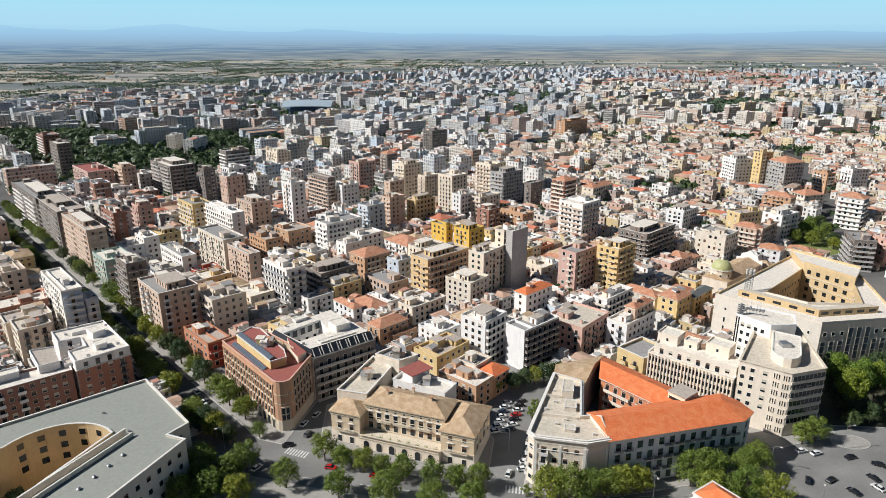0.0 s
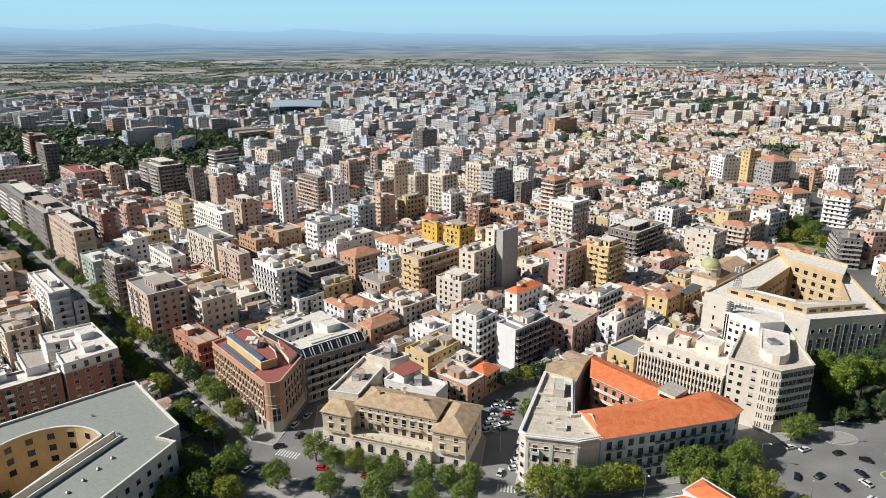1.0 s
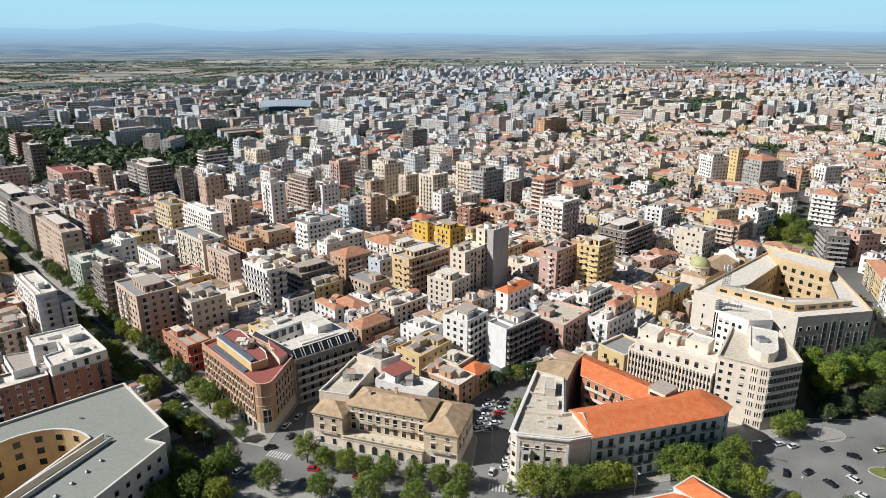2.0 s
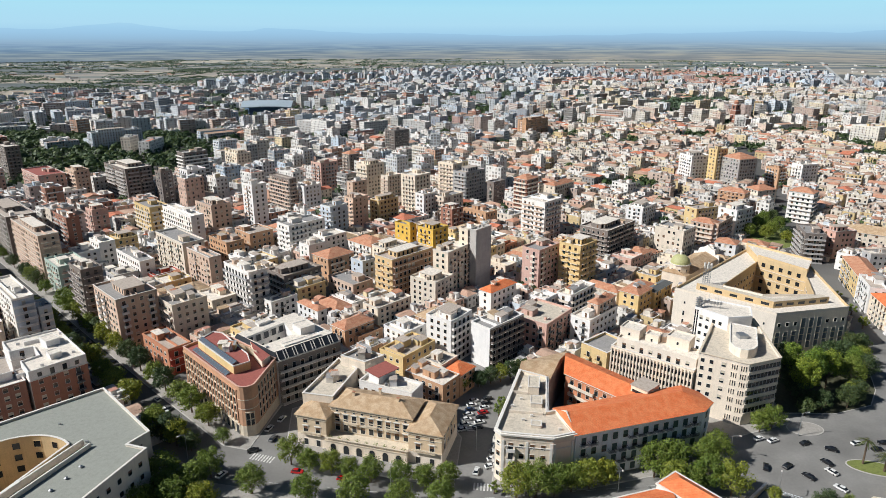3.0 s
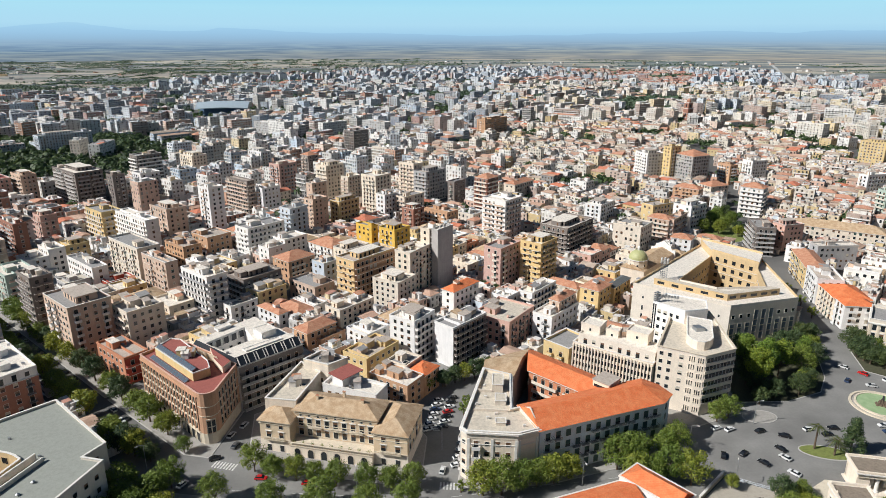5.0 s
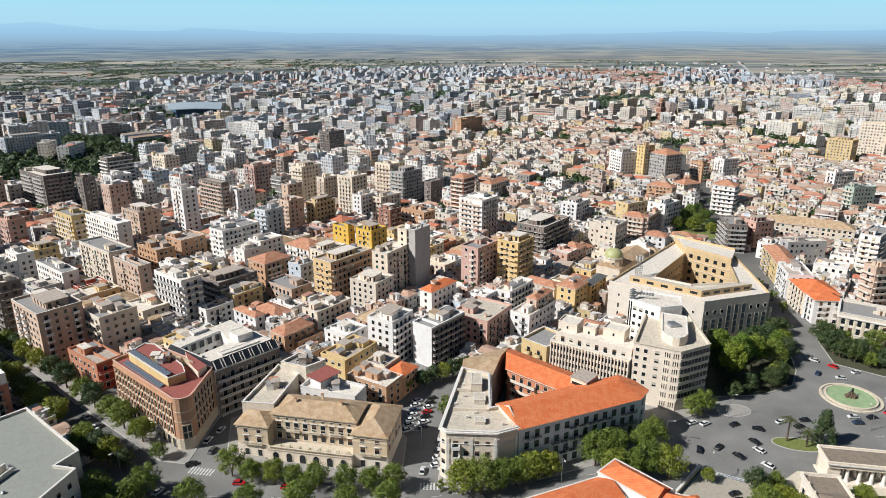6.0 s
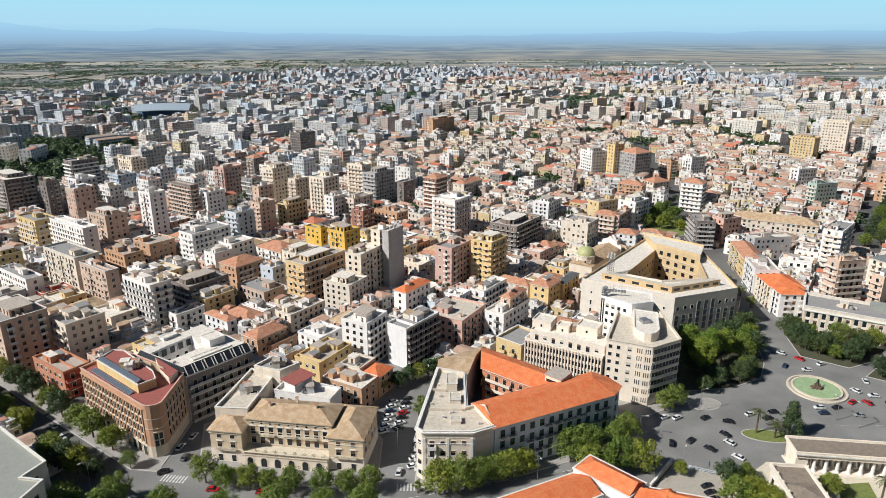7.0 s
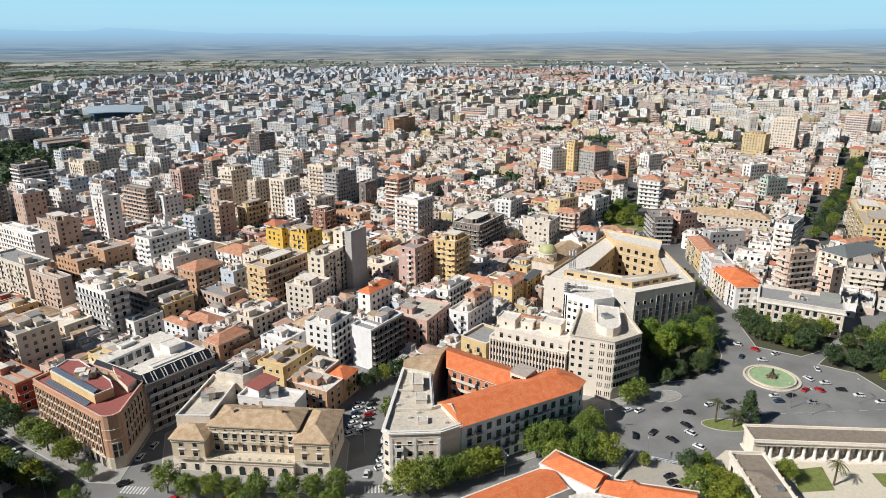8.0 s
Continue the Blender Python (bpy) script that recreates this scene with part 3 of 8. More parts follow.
# ---- grey-roofed institute with a curved court ----
def institute():
    ob = thing("institute_building", pose(0, 0, 0), "pale stone institute with flat grey-green roof and curved ochre courtyard wall", "public building")
    arc = [(-107.5 + 15.8 * math.cos(radians(a)), 149.5 + 15.8 * math.sin(radians(a))) for a in range(165, 35, -10)]
    poly = [(-99.9, 191.7), (-165, 135.2), (-150, 118)] + arc + [(-105.6, 132.5), (-115, 109), (-94.5, 102.5), (-73.5, 157.5), (-79.5, 159.7), (-75.7, 165.8)]
    n0 = 3
    mass(ob, poly, 17, "s", "S", {i: "m" for i in range(n0 - 1, n0 + len(arc))}, 0.7)
    rng = random.Random(3)
    right = len(poly) - 4
    facade(ob, poly[right], poly[right + 1], 0, 4, 4.0, rng, "aab", 3.6, 0, "s")
    facade(ob, poly[right + 2], poly[right + 3], 0, 4, 4.0, rng, "aab", 3.2, 0, "s", margin=0.6)
    facade(ob, poly[-1], poly[0], 0, 4, 4.0, rng, "ab", 4.2, 0, "s")
    for i in range(n0, n0 + len(arc) - 1):
        if i % 2 == 0:
            facade(ob, poly[i], poly[i + 1], 1.2, 4, 3.75, rng, "u", 2.6, 0, "m", margin=0.05)
    a, b = Vector((-92.4, 161.0)), Vector((-106.4, 127.5))
    way = (b - a).normalized()
    out = Vector((-way.y, way.x))
    for gap, thick, z in ((0.0, 0.5, 18.3), (2.6, 0.4, 17.6)):
        p, q = a + out * gap, b + out * gap
        g = Geo()
        g.prism([tuple(p), tuple(q), tuple(q + out * thick), tuple(p + out * thick)], 16.3, z, WALL["s"], TRIM)
        part("channel_wall", g, ob)
    for k in range(7):
        x, y = -88.2 - 1.5 * k, 150.6 - 4.7 * k
        g = Geo()
        g.tube(x, y, 16.3, 16.75, 0.35, 0.35, METAL, 10)
        g.tube(x, y, 16.75, 17.1, 0.55, 0.1, METAL, 10)
        part("roof_vent", g, ob)
    for x, y in ((-104.4, 171.4), (-92.1, 161.8)):
        g = Geo()
        g.box(x, y, 16.3, x + 0.7, y + 0.5, 16.9, METAL)
        part("roof_vent", g, ob)


institute()


# ---- brick-clad corner palazzo with solar panels ----
def brick_palazzo():
    ob = thing("brick_palazzo", pose(0, 0, 0), "orange brick corner palazzo with red roof terrace and solar panels", "office building")
    corner = [(-53.6 + 3.4 * math.cos(radians(a)), 190.0 + 3.4 * math.sin(radians(a))) for a in (222, 245, 268, 291, 314, 337)]
    poly = [(-82.4, 217.2)] + corner + [(-47.0, 206.1), (-66.6, 224.0), (-72.5, 229.0)]
    mass(ob, poly, 18.6, "q", "r", None, 0.8, cap=False)
    rng = random.Random(5)
    facade(ob, poly[0], poly[1], 4.7, 4, 3.15, rng, "z", 2.2, 0, "q", skip_ground=False, margin=0.8)
    facade(ob, poly[6], poly[7], 4.7, 4, 3.15, rng, "z", 2.4, 0, "q", skip_ground=False, margin=1.5)
    way = Vector(poly[1]) - Vector(poly[0])
    run = way.length
    way.normalize()
    face = Matrix.Translation((*poly[0], 0)) @ Matrix.Rotation(math.atan2(way.y, way.x), 4, "Z")
    bays = int((run - 1.6) / 2.2)
    for k in range(bays + 1):
        x = 0.8 + k * (run - 1.6) / bays
        g = Geo()
        g.box(x - 0.3, -0.3, 4.5, x + 0.3, 0, 16.6, WALL["q"])
        part("pilaster", g, ob, at=face)
    for k in range(bays):
        x = 0.8 + (k + 0.5) * (run - 1.6) / bays
        for f in range(4):
            g = Geo()
            g.box(x - 0.74, -0.14, 4.28 + 3.15 * f, x + 0.74, 0, 4.68 + 3.15 * f, STONE)
            part("spandrel", g, ob, at=face)
    g = Geo()
    g.box(0, -0.4, 3.9, run, 0, 4.2, STONE)
    g.box(0, -0.45, 16.8, run, 0, 17.1, WALL["q"])
    part("cornice", g, ob, at=face)
    g = Geo()
    g.wall_ring(inset(poly, -0.12), 0.1, 4.0, 0.3, STONE)
    part("base", g, ob)
    g = Geo()
    g.wall_ring(inset(poly, -0.16), 18.604, 18.78, 0.5, WALL["p"])
    part("coping", g, ob)
    for z in (10.2, 13.6):
        g = Geo()
        for a, b in zip(poly[1:7], poly[2:8]):
            v = (Vector(b) - Vector(a)).normalized()
            n = Vector((v.y, -v.x)) * 0.12
            g.add([(*a, z), (*b, z), (b[0] + n.x, b[1] + n.y, z), (a[0] + n.x, a[1] + n.y, z), (*a, z + 0.22), (*b, z + 0.22), (b[0] + n.x, b[1] + n.y, z + 0.22), (a[0] + n.x, a[1] + n.y, z + 0.22)],
                  [(0, 1, 2, 3), (7, 6, 5, 4), (3, 2, 6, 7)], STONE)
        part("string_course", g, ob)
    # glazed loggia with pale pillars on the rounded corner
    for a, b in zip(corner[2:4], corner[3:5]):
        v = Vector(b) - Vector(a)
        at = Matrix.Translation((*a, 0)) @ Matrix.Rotation(math.atan2(v.y, v.x), 4, "Z")
        g = Geo()
        g.box(0.12, -0.1, 4.3, v.length - 0.12, 0, 8.6, GLASS)
        g.box(-0.1, -0.3, 4.0, 0.12, 0, 9.0, STONE)
        g.box(v.length - 0.12, -0.3, 4.0, v.length + 0.1, 0, 9.0, STONE)
        g.box(0.12, -0.22, 6.3, v.length - 0.12, -0.1, 6.6, STONE)
        g.box(-0.1, -0.34, 9.0, v.length + 0.1, 0, 9.3, STONE)
        part("corner_loggia", g, ob, at=at)
    for k in range(12):
        x = 1.5 + k * (run - 3) / 11
        g = Geo()
        g.box(-1.0, -0.05, 0, 1.0, 0.0, 3.2, GLASS)
        g.box(-1.25, -0.15, 0, -1.0, 0.0, 3.5, STONE)
        g.box(1.0, -0.15, 0, 1.25, 0.0, 3.5, STONE)
        part("shop_window", g, ob, at=face @ pose(x, -0.13, 0.1))
    # stepped-back top floor, cream front, carrying sloping panels
    top = [(-77.0, 217.5), (-59.0, 196.6), (-54.2, 200.0), (-56.2, 205.6), (-69.5, 223.5), (-73.5, 225.0)]
    g = Geo()
    g.prism(top, 17.8, 20.6, WALL["y"], ROOF["r"])
    g.wall_ring(top, 20.6, 21.0, 0.3, TRIM)
    part("penthouse", g, ob)
    u = Vector((top[1][0] - top[0][0], top[1][1] - top[0][1]))
    length, ang = u.length, math.degrees(math.atan2(u.y, u.x))
    panel = Geo()
    panel.add([(-0.8, 0, 0.1), (0.8, 0, 0.1), (0.8, 1.5, 0.7), (-0.8, 1.5, 0.7)], [(0, 1, 2, 3)], SOLAR)
    panel.box(-0.85, -0.04, 0.0, 0.85, 0.0, 0.12, METAL)
    panel.box(-0.85, 1.5, 0.0, 0.85, 1.54, 0.72, METAL)
    panel = panel.mesh("solar_panel")
    count = int(length / 1.75)
    for back, z in ((-2.4, 17.82), (0.4, 21.0)):
        for k in range(count):
            at = pose(*top[0], 0, 0, 0, ang) @ pose(1.0 + 1.75 * k, back, z)
            part("solar_panel", panel, ob, at=at)
    rng = random.Random(8)
    roof_gear(ob, (-69, 206, -61, 213), 20.6, rng, "y", 5)
    g = Geo()
    g.prism([(-54.5, 207.5), (-50.5, 201), (-48.6, 205.5), (-58, 217)], 17.8, 20.2, WALL["c"], ROOF["r"])
    part("stair_house", g, ob)


brick_palazzo()


def grey_block():
    ob = thing("apartment_block", pose(0, 0, 0), "grey balconied apartment block round a light court with a white roof", "apartment block", "city buildings")
    poly = [(-46.2, 205.6), (-25.8, 221.0), (-46.0, 244.5), (-66.4, 224.2)]
    court = [(-52.6, 213.4), (-43.4, 222.0), (-48.6, 233.0), (-60.4, 220.4)]
    rng = random.Random(9)
    # front wall is brown-grey, made darker for the shade it lies in
    for i, key in enumerate("kwww"):
        a, b = poly[i], poly[(i + 1) % 4]
        g = Geo()
        g.add([(*a, 0), (*b, 0), (*b, 17.4), (*a, 17.4)], [(0, 1, 2, 3)], WALL[key])
        part("wall", g, ob)
        c, d = court[i], court[(i + 1) % 4]
        g = Geo()
        g.add([(*d, 4), (*c, 4), (*c, 20.2), (*d, 20.2)], [(0, 1, 2, 3)], WALL["w"])
        part("court_wall", g, ob)
    g = Geo()
    g.prism(court, 3.96, 4.0, ROOF["g"], sides=False)
    part("court_floor", g, ob)
    facade(ob, poly[0], poly[1], 0.2, 5, 3.2, rng, "bc", 3.0, 2, "k", skip_ground=False, rail="g")
    # mansard strip of slanting roof windows, then the white terrace roof
    rim = [(-47.6, 207.6), (-28.6, 222.4), (-46.2, 242.6), (-64.4, 223.8)]
    for i in range(4):
        j = (i + 1) % 4
        g = Geo()
        g.add([(*poly[i], 17.4), (*poly[j], 17.4), (*rim[j], 20.2), (*rim[i], 20.2)], [(0, 1, 2, 3)], ROOF_GLASS)
        part("mansard", g, ob)
        g = Geo()
        g.add([(*rim[i], 20.2), (*rim[j], 20.2), (*court[j], 20.2), (*court[i], 20.2)], [(0, 1, 2, 3)], ROOF["w"])
        part("roof", g, ob)
    g = Geo()
    g.wall_ring(inset(poly, -0.25), 17.2, 17.6, 0.5, TRIM)
    part("gutter", g, ob)
    for (p, q), low, many in (((poly[0], poly[1]), 0, 7), ((court[3], court[2]), 1, 5)):
        a, b = Vector(p), Vector(q)
        face = Matrix.Translation((*p, 0)) @ Matrix.Rotation(math.atan2(b.y - a.y, b.x - a.x), 4, "Z")
        run = (b - a).length
        for i in range(many):
            x, half = (i + 0.5) * run / many, run / many * 0.38
            lo, hi = ((-0.05, 17.8), (2.1, 20.25)) if not low else ((-0.06, 16.8), (-0.02, 19.4))
            g = Geo()
            for x0, x1 in ((x - half, x - half + 0.28), (x + half - 0.28, x + half)):
                g.add([(x0, lo[0] - 0.3, lo[1]), (x1, lo[0] - 0.3, lo[1]), (x1, hi[0] - 0.3, hi[1]), (x0, hi[0] - 0.3, hi[1]),
                       (x0, lo[0], lo[1] - 0.1), (x1, lo[0], lo[1] - 0.1), (x1, hi[0], hi[1] - 0.1), (x0, hi[0], hi[1] - 0.1)],
                      [(0, 1, 2, 3), (0, 3, 7, 4), (1, 5, 6, 2), (3, 2, 6, 7), (0, 4, 5, 1)], TRIM)
            g.add([(x - half, lo[0] - 0.12, lo[1]), (x + half, lo[0] - 0.12, lo[1]), (x + half, hi[0] - 0.12, hi[1]), (x - half, hi[0] - 0.12, hi[1])], [(0, 1, 2, 3)], ROOF_GLASS)
            part("roof_window", g, ob, at=face)
    for z in (5.5, 9, 12.5):
        facade(ob, court[3], court[2], z, 1, 3, rng, "ac", 3.0, 0, "w", False)
    for name, q, tall in (("stair_house", [(-40.2, 221.0), (-35.4, 224.6), (-39.2, 229.2), (-44.0, 225.6)], 2.6), ("roof_house", [(-57.5, 229.5), (-53.5, 233.5), (-55.5, 235.8), (-59.5, 231.8)], 1.0),
                          ("roof_step", [(-44.5, 211.5), (-33.0, 220.4), (-34.4, 222.2), (-45.9, 213.3)], 0.35)):
        g = Geo()
        g.prism(q, 20.2, 20.2 + tall, WALL["w"], ROOF["w"])
        g.wall_ring(inset(q, -0.15), 20.2 + tall, 20.35 + tall, 0.3, TRIM)
        part(name, g, ob)
    for x, y in ((-61, 226), (-52, 238.5), (-44, 239), (-38, 231), (-51, 210.6)):
        g = Geo()
        g.box(x, y, 20.2, x + 0.9, y + 0.6, 20.95, METAL)
        part("air_conditioner", g, ob)
    g = Geo()
    g.add([(-62.2, 216.2, 18.0), (-53.4, 207.4, 18.0), (-53.4, 207.4, 21.0), (-62.2, 216.2, 20.2)], [(0, 1, 2, 3), (3, 2, 1, 0)], WALL["c"])
    part("party_wall", g, ob)
    TAKEN.append(poly)


grey_block()


# ---- stuccoed villa with hipped roofs ----
def villa():
    ob = thing("palazzo", pose(-35.5, 181.4, 0, 0, 0, -19.5), "cream stuccoed palazzo with two wings, terrace and tan tiled hip roofs", "palazzo")
    rng = random.Random(4)

    def block(name, x0, y0, x1, y1, z, rise, along_x):
        g = Geo()
        g.box(x0, y0, 0, x1, y1, z, WALL["v"], False)
        part("wall", g, ob)
        g = Geo()
        g.box(x0 - 0.25, y0 - 0.25, z - 0.9, x1 + 0.25, y1 + 0.25, z - 0.7, STONE)
        g.box(x0 - 0.6, y0 - 0.6, z, x1 + 0.6, y1 + 0.6, z + 0.3, STONE)
        part("cornice", g, ob)
        for zz in (4.6, 8.9):
            if zz < z - 2:
                g = Geo()
                g.box(x0 - 0.12, y0 - 0.12, zz, x1 + 0.12, y1 + 0.12, zz + 0.25, STONE)
                part("string_course", g, ob)
        if name != "middle":
            g = Geo()
            g.box(x0 - 0.1, y0 - 0.1, 0.05, x1 + 0.1, y1 + 0.1, 4.3, WALL["s"], False)
            part("base", g, ob)
        e = [(x0 - 0.7, y0 - 0.7), (x1 + 0.7, y0 - 0.7), (x1 + 0.7, y1 + 0.7), (x0 - 0.7, y1 + 0.7)]
        if not along_x:
            e = [e[1], e[2], e[3], e[0]]
        g = Geo()
        g.hip(e, z + 0.304, rise, ROOF["V"])
        part("roof", g, ob)

    block("left", -1.0, 0.2, 9.2, 8.6, 10.9, 2.5, True)
    block("right", 36.6, 1.0, 47.3, 18.8, 11.2, 2.9, False)
    block("middle", 9.2, 4.4, 36.6, 15.8, 13.2, 2.6, True)
    for x0, x1, y in ((-1.0, 9.2, 0.2), (36.6, 47.3, 1.0)):
        for z, kinds, sill in ((0.3, "e", 0.4), (4.6, "hi", 0.3), (8.2, "b", 0.3)):
            facade(ob, (x0, y - 0.12 if z < 1 else y), (x1, y - 0.12 if z < 1 else y), z, 1, 3, rng, kinds, 3.4, 0, "v", False, sill, margin=0.8)
        g = Geo()
        g.box((x0 + x1) / 2 - 3.5, y - 1.1, 4.75, (x0 + x1) / 2 + 3.5, y, 4.95, STONE)
        for k in range(16):
            xx = (x0 + x1) / 2 - 3.4 + 6.8 * k / 15
            g.box(xx - 0.07, y - 1.08, 4.95, xx + 0.07, y - 0.95, 5.8, STONE)
        g.box((x0 + x1) / 2 - 3.5, y - 1.1, 5.8, (x0 + x1) / 2 + 3.5, y - 0.93, 5.95, STONE)
        part("balcony", g, ob)
    for z, kinds, sill in ((4.5, "hi", 0.3), (8.1, "hi", 0.2), (11.2, "s", 0.4)):
        facade(ob, (9.2, 4.4), (36.6, 4.4), z, 1, 3, rng, kinds, 2.9, 0, "v", False, sill, margin=0.6)
    for k in range(3):
        g = Geo()
        x = 16.2 + 6.8 * k
        g.box(x - 2.2, 3.3, 7.9, x + 2.2, 4.4, 8.1, STONE)
        for i in range(11):
            g.box(x - 2.15 + 0.43 * i - 0.06, 3.32, 8.1, x - 2.15 + 0.43 * i + 0.06, 3.42, 8.9, STONE)
        g.box(x - 2.2, 3.3, 8.9, x + 2.2, 3.45, 9.05, STONE)
        part("balcony", g, ob)
    for z, sill in ((0.3, 1.2), (4.6, 0.3), (8.1, 0.5)):
        facade(ob, (47.3, 1.0), (47.3, 18.8), z, 1, 3, rng, "hj", 3.4, 0, "v", False, sill)
        facade(ob, (-1.0, 8.6), (-1.0, 0.2), z, 1, 3, rng, "hj", 3.4, 0, "v", False, sill)
    # arcaded terrace between the wings
    g = Geo()
    g.box(9.2, -0.9, 0, 36.6, 4.4, 4.0, WALL["s"], False)
    g.box(9.1, -1.2, 4.0, 36.7, 4.3, 4.2, STONE)
    part("terrace", g, ob)
    for k in range(34):
        g = Geo()
        xx = 9.5 + 26.8 * k / 33
        g.tube(xx, -0.95, 4.2, 5.0, 0.12, 0.09, STONE, 6)
        part("baluster", g, ob)
    g = Geo()
    g.box(9.1, -1.2, 5.0, 36.7, -0.7, 5.2, STONE)
    part("handrail", g, ob)
    for k in range(6):
        x, g = 12.0 + 4.4 * k, Geo()
        w, h = 0.95, 2.3
        ring = [(x + w * math.cos(radians(a)), h + w * math.sin(radians(a))) for a in range(0, 181, 20)]
        face = [(x - w, 0.1), (x + w, 0.1)] + ring
        g.add([(px, -0.93, pz) for px, pz in face], [tuple(range(len(face)))], GLASS)
        for i in range(len(ring) - 1):
            (ax, az), (bx, bz) = ring[i], ring[i + 1]
            oa, obb = (x + (ax - x) * 1.25, h + (az - h) * 1.25), (x + (bx - x) * 1.25, h + (bz - h) * 1.25)
            g.add([(ax, -1.02, az), (oa[0], -1.02, oa[1]), (obb[0], -1.02, obb[1]), (bx, -1.02, bz)], [(0, 1, 2, 3)], STONE)
        g.box(x - w - 0.24, -1.02, 0.1, x - w, -0.9, h, STONE)
        g.box(x + w, -1.02, 0.1, x + w + 0.24, -0.9, h, STONE)
        part("arched_door", g, ob)
    for k in range(9):
        g = Geo()
        x = 10.6 + 3.1 * k
        g.tube(x, -0.1, 4.2, 4.7, 0.25, 0.35, ROOF["H"], 8)
        part("planter", g, ob)
        shrub(ob, x, -0.1, 4.7, 0.75, k)
    TAKEN.append(rot([(-1, -3), (50, -3), (50, 20), (-1, 18)], -35.5, 181.4, -19.5))
    for x, y in ((15, 8.5), (22.5, 12.5), (30, 9.0)):
        g = Geo()
        g.box(x, y, 13.6, x + 0.8, y + 0.6, 16.9, WALL["v"])
        g.box(x - 0.1, y - 0.1, 16.9, x + 0.9, y + 0.7, 17.05, ROOF["H"])
        part("chimney", g, ob)


def back_houses():
    """White houses built against the palazzo's rear."""
    rng = random.Random(14)
    for poly, z, wall, roof, text in (
            ([(-35.2, 188.1), (-25.0, 185.2), (-18.3, 203.8), (-25.7, 212.2)], 15.0, "c", "c", "cream house with a broad white roof terrace behind the palazzo"),
            ([(-24.4, 208.1), (-15.5, 202.6), (-8.9, 207.3), (-18.2, 214.5)], 18.0, "c", "g", "cream house with a plain grey metal roof"),
            ([(-17.3, 196.4), (0.6, 186.6), (4.6, 193.4), (-12.8, 204.4)], 14.4, "w", "w", "white terraced house with a cluttered roof")):
        ob = thing("town_house", pose(0, 0, 0), text, "house", "city buildings")
        mass(ob, poly, z, wall, roof)
        facade(ob, poly[0], poly[1], 0.2, 4, 3.2, rng, "abd", 3.0, 1, wall, False)
        facade(ob, poly[3], poly[0], 0.2, 4, 3.2, rng, "abd", 3.2, 1, wall, False)
        cx, cy = sum(p[0] for p in poly) / 4, sum(p[1] for p in poly) / 4
        roof_gear(ob, (cx - 3.5, cy - 3.5, cx + 3.5, cy + 3.5), z - 0.88, rng, wall, 3)
    ob = thing("roof_pavilion", pose(-10.4, 194.2, 15.5, 0, 0, 42), "dark red roof pavilion on a white roof", "roof pavilion")
    g = Geo()
    g.box(0, 0, -2.0, 7.6, 5.4, 1.8, WALL["w"], False)
    part("wall", g, ob)
    g = Geo()
    g.box(-1.2, -1.4, 1.8, 8.2, 6.0, 2.0, ROOF["r"])
    part("roof", g, ob)


